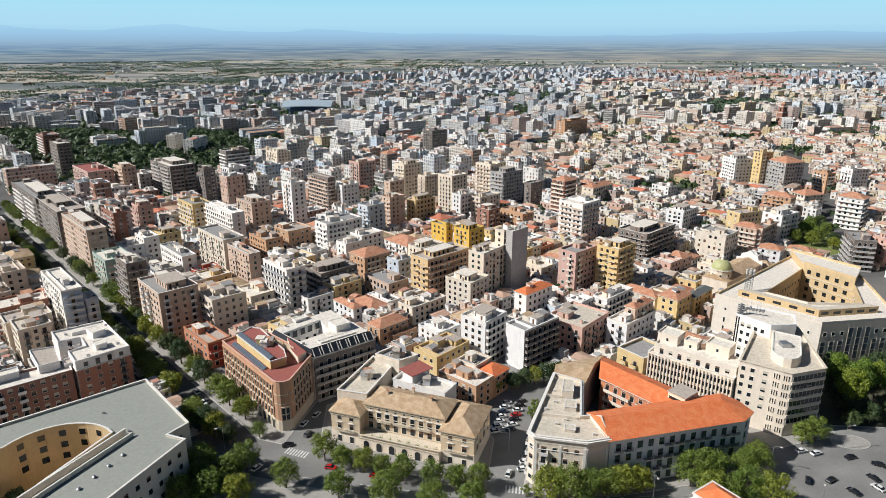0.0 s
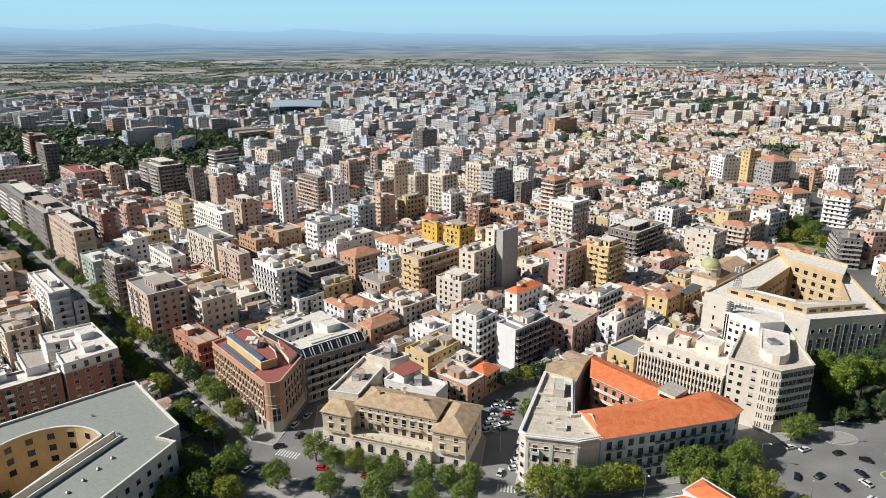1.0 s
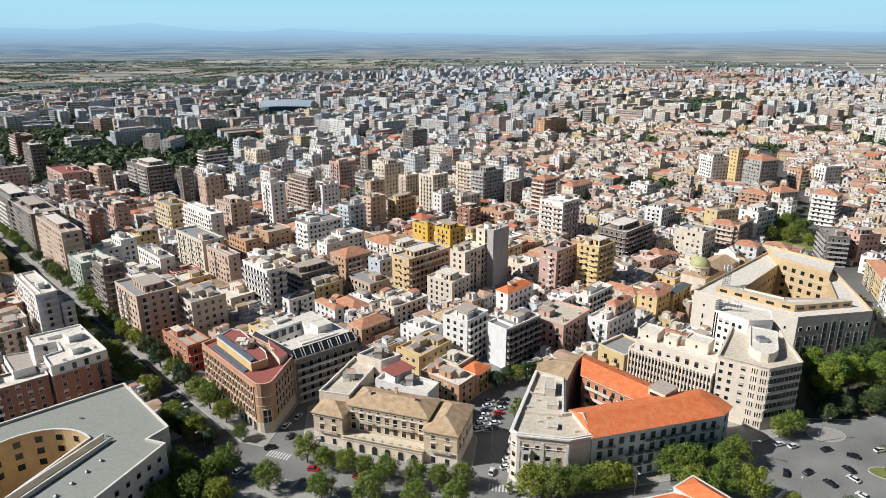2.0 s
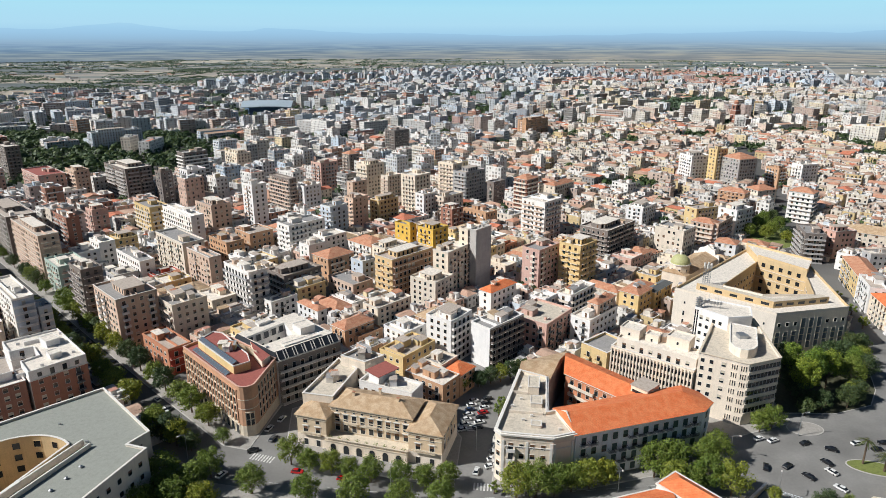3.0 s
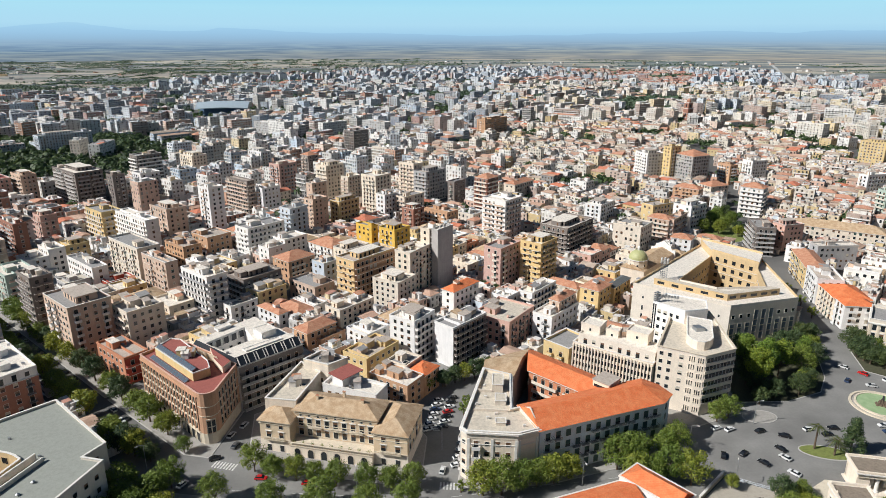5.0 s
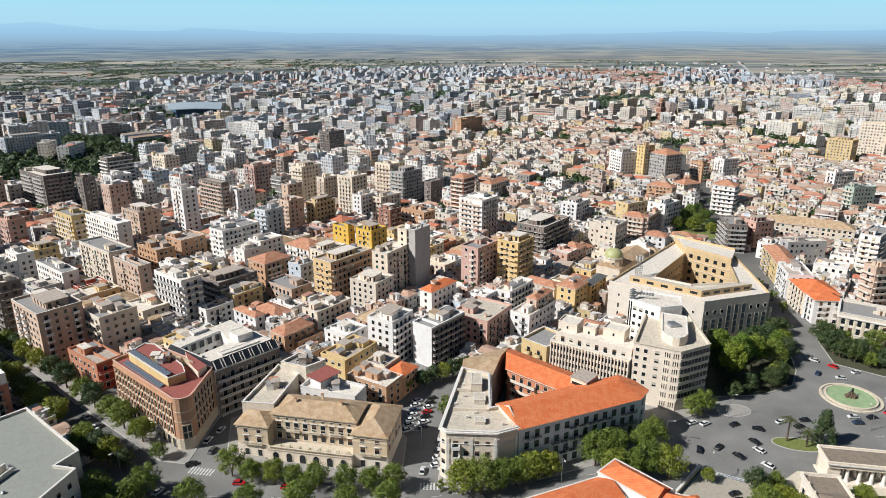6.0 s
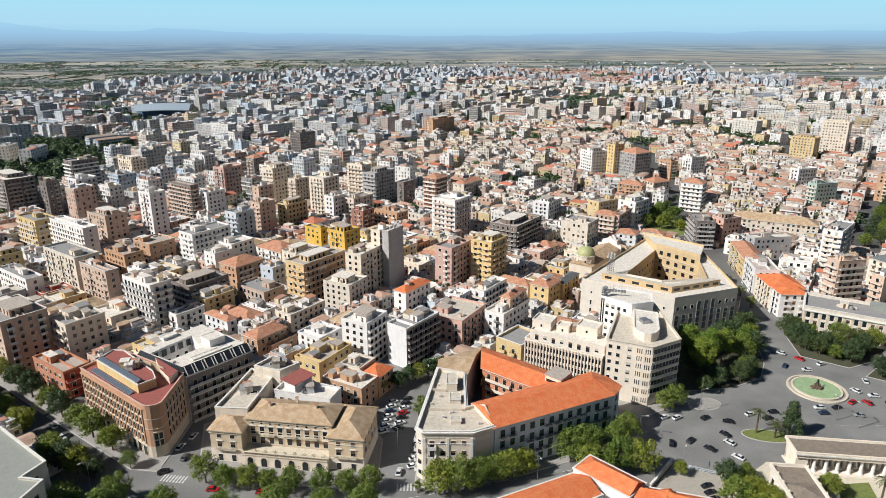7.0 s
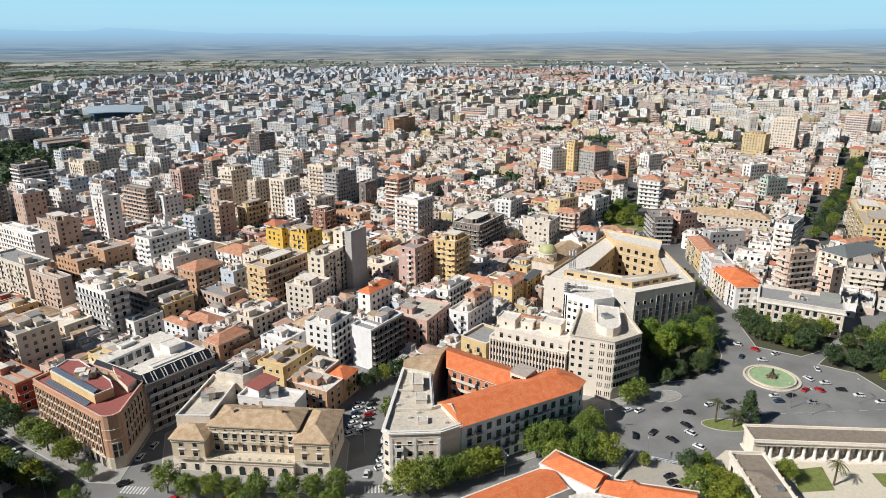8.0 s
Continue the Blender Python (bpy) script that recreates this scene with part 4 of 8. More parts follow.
# ---- corner house round a courtyard, with new orange tiles ----
def courtyard_house():
    ob = thing("courtyard_palazzo", pose(0, 0, 0), "cream corner palazzo round a courtyard with bright orange tiled roofs", "palazzo")
    rng = random.Random(21)
    left = [(25.0, 161.2), (26.4, 159.3), (41.0, 156.2), (47.6, 157.9), (44.8, 170.0), (41.9, 169.3), (46.4, 190.6), (38.2, 196.0)]
    mass(ob, left, 17.0, "c", "c", {2: "s"}, 1.0)
    g = Geo()
    g.wall_ring(inset(left, -0.6), 16.3, 16.8, 0.9, TRIM)
    g.wall_ring(inset(left, -0.2), 12.6, 12.8, 0.4, TRIM)
    g.wall_ring(inset(left, -0.25), 4.4, 4.7, 0.4, TRIM)
    part("cornice", g, ob)
    for a, b, s in ((left[1], left[2], 1), (left[7], left[0], 1), (left[0], left[1], 0)):
        facade(ob, a, b, 1.0, 4, 3.45, rng, "bbj", 3.1, s, "y", False, 0.8, rail="w")
    g = Geo()
    g.wall_ring(inset(left, -0.08), 14.6, 16.3, 0.3, WALL["c"])
    part("frieze", g, ob)
    for a, b in ((left[1], left[2]), (left[2], left[3]), (left[7], left[0])):
        way = Vector(b) - Vector(a)
        strip = Matrix.Translation((*a, 0)) @ Matrix.Rotation(math.atan2(way.y, way.x), 4, "Z")
        count = max(1, int(way.length / 6.6))
        for k in range(count + 1):
            g = Geo()
            x = 0.1 + (way.length - 1.0) * k / count
            g.box(x, -0.22, 0.1, x + 0.8, 0, 14.5, TRIM)
            part("pilaster", g, ob, at=strip)
    for name, q, z in (("stair_house", [(38.2, 181.2), (41.6, 180.5), (43.2, 187.6), (39.8, 188.4)], 18.8), ("roof_house", [(37.6, 173.4), (41.0, 172.7), (41.9, 177.2), (38.5, 177.9)], 17.6),
                       ("roof_house", [(35.6, 162.4), (38.6, 161.8), (39.1, 164.4), (36.1, 165.0)], 17.0)):
        g = Geo()
        g.prism(q, 16.1, z, WALL["c"], ROOF["c"])
        g.wall_ring(inset(q, -0.12), z, z + 0.15, 0.3, TRIM)
        part(name, g, ob)
    g = Geo()
    g.prism([(30.4, 171.0), (40.6, 168.8), (40.8, 169.2), (30.5, 171.4)], 16.1, 16.9, WALL["c"])
    g.prism([(33.2, 182.0), (38.0, 181.0), (38.1, 181.4), (33.3, 182.4)], 16.1, 17.0, WALL["c"])
    part("roof_wall", g, ob)
    for x, y in ((33.5, 166.0), (36.5, 168.0), (31.5, 174.0), (36.0, 185.0), (35.0, 178.0), (43.5, 160.5)):
        g = Geo()
        g.box(x, y, 16.1, x + 0.9, y + 0.5, 16.8, TRIM)
        part("air_conditioner", g, ob)

    def wing(quad, z, rise, wall, roof, e0=True, e1=True):
        g = Geo()
        g.prism(quad, 0, z, WALL[wall])
        part("wall", g, ob)
        eave = inset(quad, -0.7)
        g = Geo()
        g.prism(eave, z, z + 0.25, TRIM)
        part("eave", g, ob)
        g = Geo()
        g.hip(eave, z + 0.254, rise, ROOF[roof], 0.5, e0, e1)
        part("roof", g, ob)
        TAKEN.append(list(quad))

    def round_end(q):
        g = Geo()
        g.prism(q, 0, 16.2, WALL["a"])
        part("wall", g, ob)
        eave = inset(q, -0.7)
        g = Geo()
        g.prism(eave, 16.2, 16.45, TRIM)
        part("eave", g, ob)
        e = [(x, y, 16.454) for x, y in eave]
        r0, r1 = (46.4, 164.6, 19.6), (86.0, 174.4, 19.6)
        g = Geo()
        g.add(e + [r0, r1], [(0, 1, 7, 6), (1, 2, 7), (2, 3, 7), (3, 4, 7), (4, 5, 6, 7), (5, 0, 6)], ROOF["O"])
        part("roof", g, ob)
        TAKEN.append(list(q))

    front = [(47.9, 157.7), (90.5, 168.0), (95.0, 172.5), (93.2, 178.5), (89.6, 182.6), (44.9, 171.6)]
    round_end(front)
    for z, kinds, sill in ((0.6, "k", 0.8), (4.6, "fk", 0.2), (8.5, "fk", 0.2), (12.3, "fk", 0.3)):
        facade(ob, front[0], front[1], z, 1, 3, rng, kinds, 3.25, 0, "w", False, sill, margin=1.0)
        facade(ob, front[1], front[2], z, 1, 3, rng, kinds, 3.0, 0, "w", False, sill, margin=0.6)
        facade(ob, front[2], front[3], z, 1, 3, rng, kinds, 3.0, 0, "w", False, sill, margin=0.6)
    way = Vector(front[1]) - Vector(front[0])
    face = Matrix.Translation((*front[0], 0)) @ Matrix.Rotation(math.atan2(way.y, way.x), 4, "Z")
    for z in (4.6, 8.5, 12.3):
        for k in range(13):
            if rng.random() < 0.65:
                part("balcony", balcony(2.5, False, "s"), ob, at=face @ pose(1.0 + (way.length - 2) * (k + 0.5) / 13, 0, z))
    g = Geo()
    for z in (4.2, 8.1, 15.6):
        g.box(0, -0.15, z, way.length, 0, z + 0.2, TRIM)
    part("string_course", g, ob, at=face)
    wing([(54.4, 196.4), (70.6, 176.9), (79.0, 185.6), (58.6, 211.4)], 14.6, 2.4, "R", "O", False, False)
    wing([(38.6, 196.6), (46.8, 190.9), (58.2, 211.2), (41.5, 204.5)], 15.0, 2.4, "t", "V", False, False)
    for z in (1.0, 4.4, 7.8, 11.2):
        facade(ob, (54.4, 196.4), (70.6, 176.9), z, 1, 3, rng, "bd", 3.0, 3, "o", False, rail="c")
    # stepped gable between the terrace and the tiles
    g = Geo()
    g.add([(47.9, 157.9, 16.2), (44.9, 171.3, 16.2), (46.4, 164.6, 20.2), (48.2, 158.0, 16.2), (45.2, 171.4, 16.2), (46.7, 164.7, 20.2)],
          [(0, 2, 1), (3, 4, 5), (0, 3, 5, 2), (1, 2, 5, 4)], WALL["c"])
    part("gable", g, ob)
    ob2 = thing("stair_tower", pose(72, 181, 0, 0, 0, -52), "cream stair tower with a flat roof beside the courtyard", "tower")
    g = Geo()
    g.box(0, 0, 0, 6, 7, 18.6, WALL["c"], False)
    part("wall", g, ob2)
    g = Geo()
    g.box(-0.3, -0.3, 18.6, 6.3, 7.3, 18.85, ROOF["e"])
    g.box(0.5, -0.05, 16.2, 5.5, 0, 17.4, GLASS)
    part("roof", g, ob2)


courtyard_house()


# ---- white office with the ribbed front and the curved corner ----
def ribbed_office():
    ob = thing("ribbed_office", pose(0, 0, 0), "white stone office with ribbed window fronts and a banded corner tower", "office building")
    rng = random.Random(31)
    ribs = [(75.6, 213.2), (98.3, 192.5), (105.6, 200.2), (83.6, 221.6)]
    mass(ob, ribs, 16.6, "s", "w", None, 0.9)
    way = Vector(ribs[1]) - Vector(ribs[0])
    face = Matrix.Translation((*ribs[0], 0)) @ Matrix.Rotation(math.atan2(way.y, way.x), 4, "Z")
    run, cols = way.length, 24
    rib = Geo()
    rib.box(-0.2, -0.5, 3.6, 0.2, 0, 15.9, WALL["s"])
    rib.box(-0.3, -0.55, 15.4, 0.3, 0, 15.9, WALL["s"])
    rib = rib.mesh("rib")
    pane = window_mesh("window", 0.72, 1.75, trim=WALL["s"])
    for k in range(cols + 1):
        part("rib", rib, ob, at=face @ pose(0.4 + (run - 0.8) * k / cols, 0, 0))
        if k < cols:
            for z in (4.4, 7.3, 10.2, 13.1):
                part("window", pane, ob, at=face @ pose(0.4 + (run - 0.8) * (k + 0.5) / cols, 0, z))
    attic = [(77.8, 213.6), (99.4, 194.0), (105.3, 200.2), (84.0, 220.6)]
    g = Geo()
    g.prism(attic, 15.7, 19.2, WALL["s"], ROOF["w"])
    g.wall_ring(attic, 19.2, 19.9, 0.3, WALL["s"])
    part("attic", g, ob)
    facade(ob, attic[0], attic[1], 15.9, 1, 3, rng, "dec", 3.0, 0, "s", False)
    for q, z in (([(79.6, 216.4), (85.2, 211.4), (89.8, 216.6), (84.2, 221.6)], 22.4), ([(93.6, 206.6), (99.6, 201.2), (104.0, 206.0), (98.0, 211.4)], 23.0), ([(87.6, 211.4), (91.2, 208.2), (94.0, 211.4), (90.4, 214.6)], 21.6)):
        g = Geo()
        g.prism(q, 19.2, z, WALL["s"], ROOF["w"])
        g.wall_ring(inset(q, -0.1), z, z + 0.5, 0.3, WALL["s"])
        house = part("stair_house", g, ob)
        mid = Vector(q[0]) * 0.5 + Vector(q[1]) * 0.5
        part("window", WIN["s"], house, at=Matrix.Translation((*mid, z - 2.2)) @ Matrix.Rotation(math.atan2(q[1][1] - q[0][1], q[1][0] - q[0][0]), 4, "Z"))
    roof_gear(ob, (85, 208, 97, 212), 19.2, rng, "s", 4)
    # corner tower with a slotted splay and window bands
    tower = [(99.3, 192.7), (107.6, 186.8), (109.8, 184.9), (112.2, 183.4), (125.3, 187.3), (129.0, 203.1), (132.5, 219.0), (121.0, 226.0), (111.6, 211.0)]
    mass(ob, tower, 23.4, "s", "c", None, 0.9, cap=False)
    g = Geo()
    g.wall_ring(inset(tower, -0.25), 23.4, 23.6, 0.7, STONE)
    part("cornice", g, ob)
    floors = (0.8, 4.2, 7.5, 10.7, 13.8, 16.8, 19.8)
    slot_window = window_mesh("window", 0.3, 1.9, trim=WALL["s"])
    for i in (1, 2):
        a, b = Vector(tower[i]), Vector(tower[i + 1])
        face = Matrix.Translation((*tower[i], 0)) @ Matrix.Rotation(math.atan2(b.y - a.y, b.x - a.x), 4, "Z")
        run = (b - a).length
        for z in floors:
            for k in range(3):
                part("window", slot_window, ob, at=face @ pose(0.35 + (run - 0.7) * (k + 0.5) / 3, 0, z + 0.5))
    for z in floors[2:]:
        for k in (0.14, 0.42, 0.80):
            a, b = Vector(tower[0]), Vector(tower[1])
            p = a + (b - a) * k
            part("window", WIN["c" if k > 0.7 else "j"], ob, at=Matrix.Translation((*p, z + 0.5)) @ Matrix.Rotation(math.atan2(b.y - a.y, b.x - a.x), 4, "Z"))
    for i in (3, 4):
        a, b = tower[i], tower[i + 1]
        way = Vector(b) - Vector(a)
        face = Matrix.Translation((*a, 0)) @ Matrix.Rotation(math.atan2(way.y, way.x), 4, "Z")
        for z in floors[1:]:
            g = Geo()
            g.box(0.6, -0.06, z + 0.7, way.length - 0.3, -0.02, z + 2.3, GLASS)
            for k in range(9):
                x = 0.6 + (way.length - 0.9) * k / 8
                g.box(x - 0.06, -0.12, z + 0.7, x + 0.06, -0.02, z + 2.3, TRIM)
            part("window_band", g, ob, at=face)
            g = Geo()
            g.box(0.1, -0.28, z - 0.45, way.length, 0, z + 0.65, WALL["s"])
            part("spandrel", g, ob, at=face)
    # round roof pavilion and high slab behind
    rim = [(111.2, 195.6), (111.0, 192.0), (112.2, 189.8), (114.4, 188.9), (116.8, 189.6), (119.2, 191.8), (126.4, 206.0), (119.0, 211.0)]
    g = Geo()
    g.prism(rim, 22.5, 25.6, WALL["s"], ROOF["w"])
    g.wall_ring(rim, 25.6, 25.9, 0.3, TRIM)
    part("penthouse", g, ob)
    g = Geo()
    g.box(115.6, 197.4, 25.6, 118.4, 200.4, 27.0, METAL)
    g.box(118.4, 197.9, 25.6, 119.6, 199.9, 26.4, METAL)
    part("cooling_unit", g, ob)
    slab = [(110.2, 221.6), (118.0, 210.8), (127.4, 211.4), (131.4, 220.0), (119.0, 229.0)]
    mass(ob, slab, 28, "w", "w", None, 0.6, cap=False)
    for z in (10, 13.2, 16.4, 19.6, 22.8):
        facade(ob, slab[0], slab[1], z, 1, 3, rng, "jjc", 2.2, 0, "w", False, 0.9, margin=1.6)
    g = Geo()
    way = Vector(slab[1]) - Vector(slab[0])
    face = Matrix.Translation((*slab[0], 0)) @ Matrix.Rotation(math.atan2(way.y, way.x), 4, "Z")
    for k in range(2):
        g.box(0.1 + 0.9 * k, -0.08, 4, 0.6 + 0.9 * k, -0.02, 27, GLASS)
    part("stair_window", g, ob, at=face)
    for k in range(7):
        g = Geo()
        x, y = 113 + 1.0 * k, 222.5 - 0.5 * k
        g.tube(x, y, 27.4, 31 + (k % 3), 0.06, 0.05, METAL, 6)
        g.box(x - 0.5, y - 0.15, 29.2, x + 0.5, y + 0.15, 30.2, METAL)
        part("aerial", g, ob)
    g = Geo()
    g.tube(111.4, 221.4, 27.4, 32.0, 0.5, 0.4, METAL, 8)
    for k in range(5):
        g.box(110.2, 220.8, 28.2 + 0.8 * k, 112.6, 222.0, 28.3 + 0.8 * k, METAL)
    part("mast", g, ob)
    low = [(67.0, 222.5), (74.2, 213.0), (86.0, 221.0), (79.0, 231.5)]
    ob = thing("town_house", pose(0, 0, 0), "yellow town house with a dark flat roof beside the ribbed office", "house", "city buildings")
    mass(ob, low, 13.5, "y", "g")
    facade(ob, low[0], low[1], 0.3, 3, 4.1, rng, "hk", 3.4, 1, "y", False)
    ob = thing("town_house", pose(0, 0, 0), "white house with an orange tiled roof and solar panels", "house", "city buildings")
    mid = [(88.5, 224), (99.5, 215), (107, 224), (96, 234)]
    g = Geo()
    g.prism(mid, 0, 15, WALL["w"])
    part("wall", g, ob)
    g = Geo()
    g.hip(inset(mid, -0.5), 15, 2.4, ROOF["H"])
    part("roof", g, ob)
    TAKEN.append(mid)


ribbed_office()


# ---- large palace round a five-sided court ----
def big_palace():
    ob = thing("government_palace", pose(0, 0, 0), "white stone palace with ochre courtyard walls and colossal window bays", "public building")
    rng = random.Random(41)
    outer = [(119.4, 261.4), (149.2, 231.0), (183.3, 236.2), (197.8, 286.0), (179.4, 313.6)]
    inner = [(142.6, 263.0), (154.6, 251.4), (176.6, 250.0), (186.4, 271.5), (174.6, 293.4)]
    n = len(outer)
    for i in range(n):
        a, b, c, d = outer[i], outer[(i + 1) % n], inner[(i + 1) % n], inner[i]
        z = (19.0, 19.0, 19.0, 22.6, 19.0)[i]
        for p, q, key in ((a, b, "s" if i in (0, 1) else "m"), (c, d, "m")):
            g = Geo()
            g.add([(*p, 0), (*q, 0), (*q, z), (*p, z)], [(0, 1, 2, 3)], WALL[key])
            part("wall", g, ob)
        g = Geo()
        g.add([(*a, z), (*b, z), (*c, z), (*d, z)], [(0, 1, 2, 3)], ROOF["w"])
        part("roof", g, ob)
        g = Geo()
        for p, q, s in ((a, b, 1), (c, d, 1)):
            u = (Vector(q) - Vector(p)).normalized()
            nn = Vector((-u.y, u.x)) * 0.4
            vs = [(*p, z), (*q, z), (q[0] + nn.x, q[1] + nn.y, z), (p[0] + nn.x, p[1] + nn.y, z)]
            g.add(vs + [(x, y, zz + 1.0) for x, y, zz in vs], [(4, 5, 6, 7), (0, 1, 5, 4), (2, 3, 7, 6)], WALL["s"] if i in (0, 1) else WALL["m"])
        part("parapet", g, ob)
        for z0 in (1.0, 5.0, 9.0, 13.2) + ((17.6,) if i == 3 else ()):
            facade(ob, c, d, z0, 1, 3, rng, "u" if i == 3 else "ab", 3.8, 0, "m", False, 0.7)
        if i == 3:
            for zz in (4.3, 12.5, 16.9):
                g = Geo()
                u = (Vector(d) - Vector(c)).normalized()
                o = Vector((u.y, -u.x)) * 0.35
                e0, e1 = Vector(c) + o, Vector(d) + o
                g.prism([tuple(e0), tuple(e1), tuple(d), tuple(c)], zz, zz + 0.35, STONE)
                part("string_course", g, ob)
        if i > 1:
            for z0 in (1.0, 5.0, 9.0, 13.2):
                facade(ob, a, b, z0, 1, 3, rng, "ab", 4.0, 0, "m", False, 0.9)
    TAKEN.append(outer)
    for k in (3, 4):
        g = Geo()
        a, c = outer[k], inner[k]
        g.add([(*a, 19.0), (*c, 19.0), (*c, 22.6), (*a, 22.6)], [(0, 1, 2, 3)], WALL["m"])
        part("end_wall", g, ob)
    g = Geo()
    g.prism(inner, 0.02, 0.04, PAVE, sides=False)
    part("court", g, ob)
    # front towards the park: tall bays and small square windows
    for a, b, bays in ((outer[1], outer[2], 9), (outer[0], outer[1], 0)):
        way = Vector(b) - Vector(a)
        face = Matrix.Translation((*a, 0)) @ Matrix.Rotation(math.atan2(way.y, way.x), 4, "Z")
        for k in range(bays):
            x = (k + 0.5) * way.length / bays
            tall = 3 <= k <= 5
            g = Geo()
            w, z0, z1 = 0.95, 3.0, 16.5 if tall else 11.0
            g.box(x - w, -0.05, z0, x + w, -0.01, z1, SOLAR)
            g.box(x - w - 0.2, -0.08, z0 - 0.3, x - w, 0, z1 + 0.3, WALL["s"])
            g.box(x + w, -0.08, z0 - 0.3, x + w + 0.2, 0, z1 + 0.3, WALL["s"])
            for zz in (6.0, 9.0, 12.0):
                if zz < z1:
                    g.box(x - w, -0.07, zz, x + w, -0.052, zz + 0.35, STONE)
            part("window", g, ob, at=face)
            if not tall:
                part("window", WIN["a"], ob, at=face @ pose(x, 0, 13.6))
        if not bays:
            for k in (0.12, 0.3, 0.75, 0.9):
                for z0, kind in ((4, "x"), (8, "x"), (13.6, "s")):
                    part("window", WIN[kind], ob, at=face @ pose(k * way.length, 0, z0))
    # set-back top storey with openings along the roof
    lead, rear = inset(outer, 6.6), inset(outer, 9.8)
    for i in (0, 1):
        c, d = lead[i], lead[(i + 1) % n]
        way = Vector(d) - Vector(c)
        face = Matrix.Translation((*c, 0)) @ Matrix.Rotation(math.atan2(way.y, way.x), 4, "Z")
        quad = [c, d, rear[(i + 1) % n], rear[i]]
        g = Geo()
        g.prism(quad, 19.0, 22.0, WALL["m"], ROOF["c"])
        part("attic", g, ob)
        for k in range(5):
            g = Geo()
            x = (k + 0.5) * way.length / 5
            g.box(x - 1.6, -0.05, 19.8, x + 1.6, -0.01, 21.0, GLASS)
            part("window", g, ob, at=face)
    # lattice mast on the roof
    ob2 = thing("lattice_mast", pose(135.5, 265.5, 19.0), "grey steel lattice mast with aerial panels on a roof", "mast")
    for k in range(4):
        g = Geo()
        sx, sy = (1, 1, -1, -1)[k], (1, -1, 1, -1)[k]
        g.tube(sx * 1.1, sy * 1.1, 0, 11, 0.12, 0.1, METAL, 6)
        part("leg", g, ob2)
    for k in range(10):
        g = Geo()
        z = 0.6 + 1.05 * k
        g.box(-1.2, -1.2, z, 1.2, -1.05, z + 0.1, METAL)
        g.box(-1.2, 1.05, z, 1.2, 1.2, z + 0.1, METAL)
        g.box(-1.2, -1.2, z, -1.05, 1.2, z + 0.1, METAL)
        g.box(1.05, -1.2, z, 1.2, 1.2, z + 0.1, METAL)
        part("brace", g, ob2)
    for k in range(6):
        g = Geo()
        a = radians(60 * k)
        g.box(1.6 * math.cos(a) - 0.3, 1.6 * math.sin(a) - 0.3, 8.5, 1.6 * math.cos(a) + 0.3, 1.6 * math.sin(a) + 0.3, 10.6, TRIM)
        part("aerial_panel", g, ob2)


big_palace()


# ---- trees and shrubs ----
def leaf_material(name, c1, c2, c3):
    m, n, l, b = nodes_of(name, 0.6)
    geo = n.new("ShaderNodeNewGeometry")
    info = n.new("ShaderNodeObjectInfo")
    leaf = ramp_of(n, l, geo.outputs["Random Per Island"], [(0, c1), (0.55, c2), (1, c3)])
    tone = ramp_of(n, l, info.outputs["Random"], [(0, (0.75, 0.85, 0.8)), (0.6, (1, 1, 1)), (1, (1.45, 1.2, 0.75))])
    l.new(mixer(n, l, "MULTIPLY", 1.0, leaf, tone), b.inputs["Base Color"])
    tr, ad = n.new("ShaderNodeBsdfTranslucent"), n.new("ShaderNodeMixShader")
    l.new(b.inputs["Base Color"].links[0].from_socket, tr.inputs[0])
    ad.inputs[0].default_value = 0.24
    l.new(b.outputs[0], ad.inputs[1])
    l.new(tr.outputs[0], ad.inputs[2])
    l.new(ad.outputs[0], n["Material Output"].inputs[0])
    return m


LEAF = leaf_material("street_tree_leaves", (0.08, 0.125, 0.016), (0.165, 0.22, 0.03), (0.255, 0.295, 0.048))
PINE = leaf_material("pine_needles", (0.07, 0.12, 0.016), (0.17, 0.25, 0.025), (0.27, 0.33, 0.045))
DARKLEAF = leaf_material("evergreen_leaves", (0.025, 0.05, 0.02), (0.06, 0.10, 0.032), (0.11, 0.145, 0.045))
PALM = leaf_material("palm_fronds", (0.04, 0.06, 0.015), (0.08, 0.10, 0.03), (0.13, 0.13, 0.04))
# leaves of far trees, paled and blued with distance haze in the colour
FAR_LEAF = leaf_material("far_hazy_leaves", (0.062, 0.105, 0.062), (0.10, 0.15, 0.085), (0.15, 0.19, 0.11))
BARK = plain("bark", (0.13, 0.09, 0.06), 0.9, 0, 0.5)


def leaf_cloud(g, rng, c, r, count, size, mat, flat=0.8):
    for _ in range(count):
        d = Vector((rng.gauss(0, 1), rng.gauss(0, 1), rng.gauss(0, 1))).normalized()
        p = Vector(c) + Vector((d.x * r, d.y * r, d.z * r * flat)) * rng.uniform(0.55, 1.05)
        nrm = (d + Vector((rng.uniform(-0.8, 0.8), rng.uniform(-0.8, 0.8), rng.uniform(-0.3, 0.9)))).normalized()
        u = nrm.orthogonal().normalized()
        u = Matrix.Rotation(rng.uniform(0, 6.28), 3, nrm) @ u
        v, s = nrm.cross(u), size * rng.uniform(0.6, 1.3)
        g.add([tuple(p + u * s * a + v * s * 0.7 * b_) for a, b_ in ((-1, -0.2), (0, -0.7), (1, 0.1), (0.1, 0.8))], [(0, 1, 2, 3)], mat)


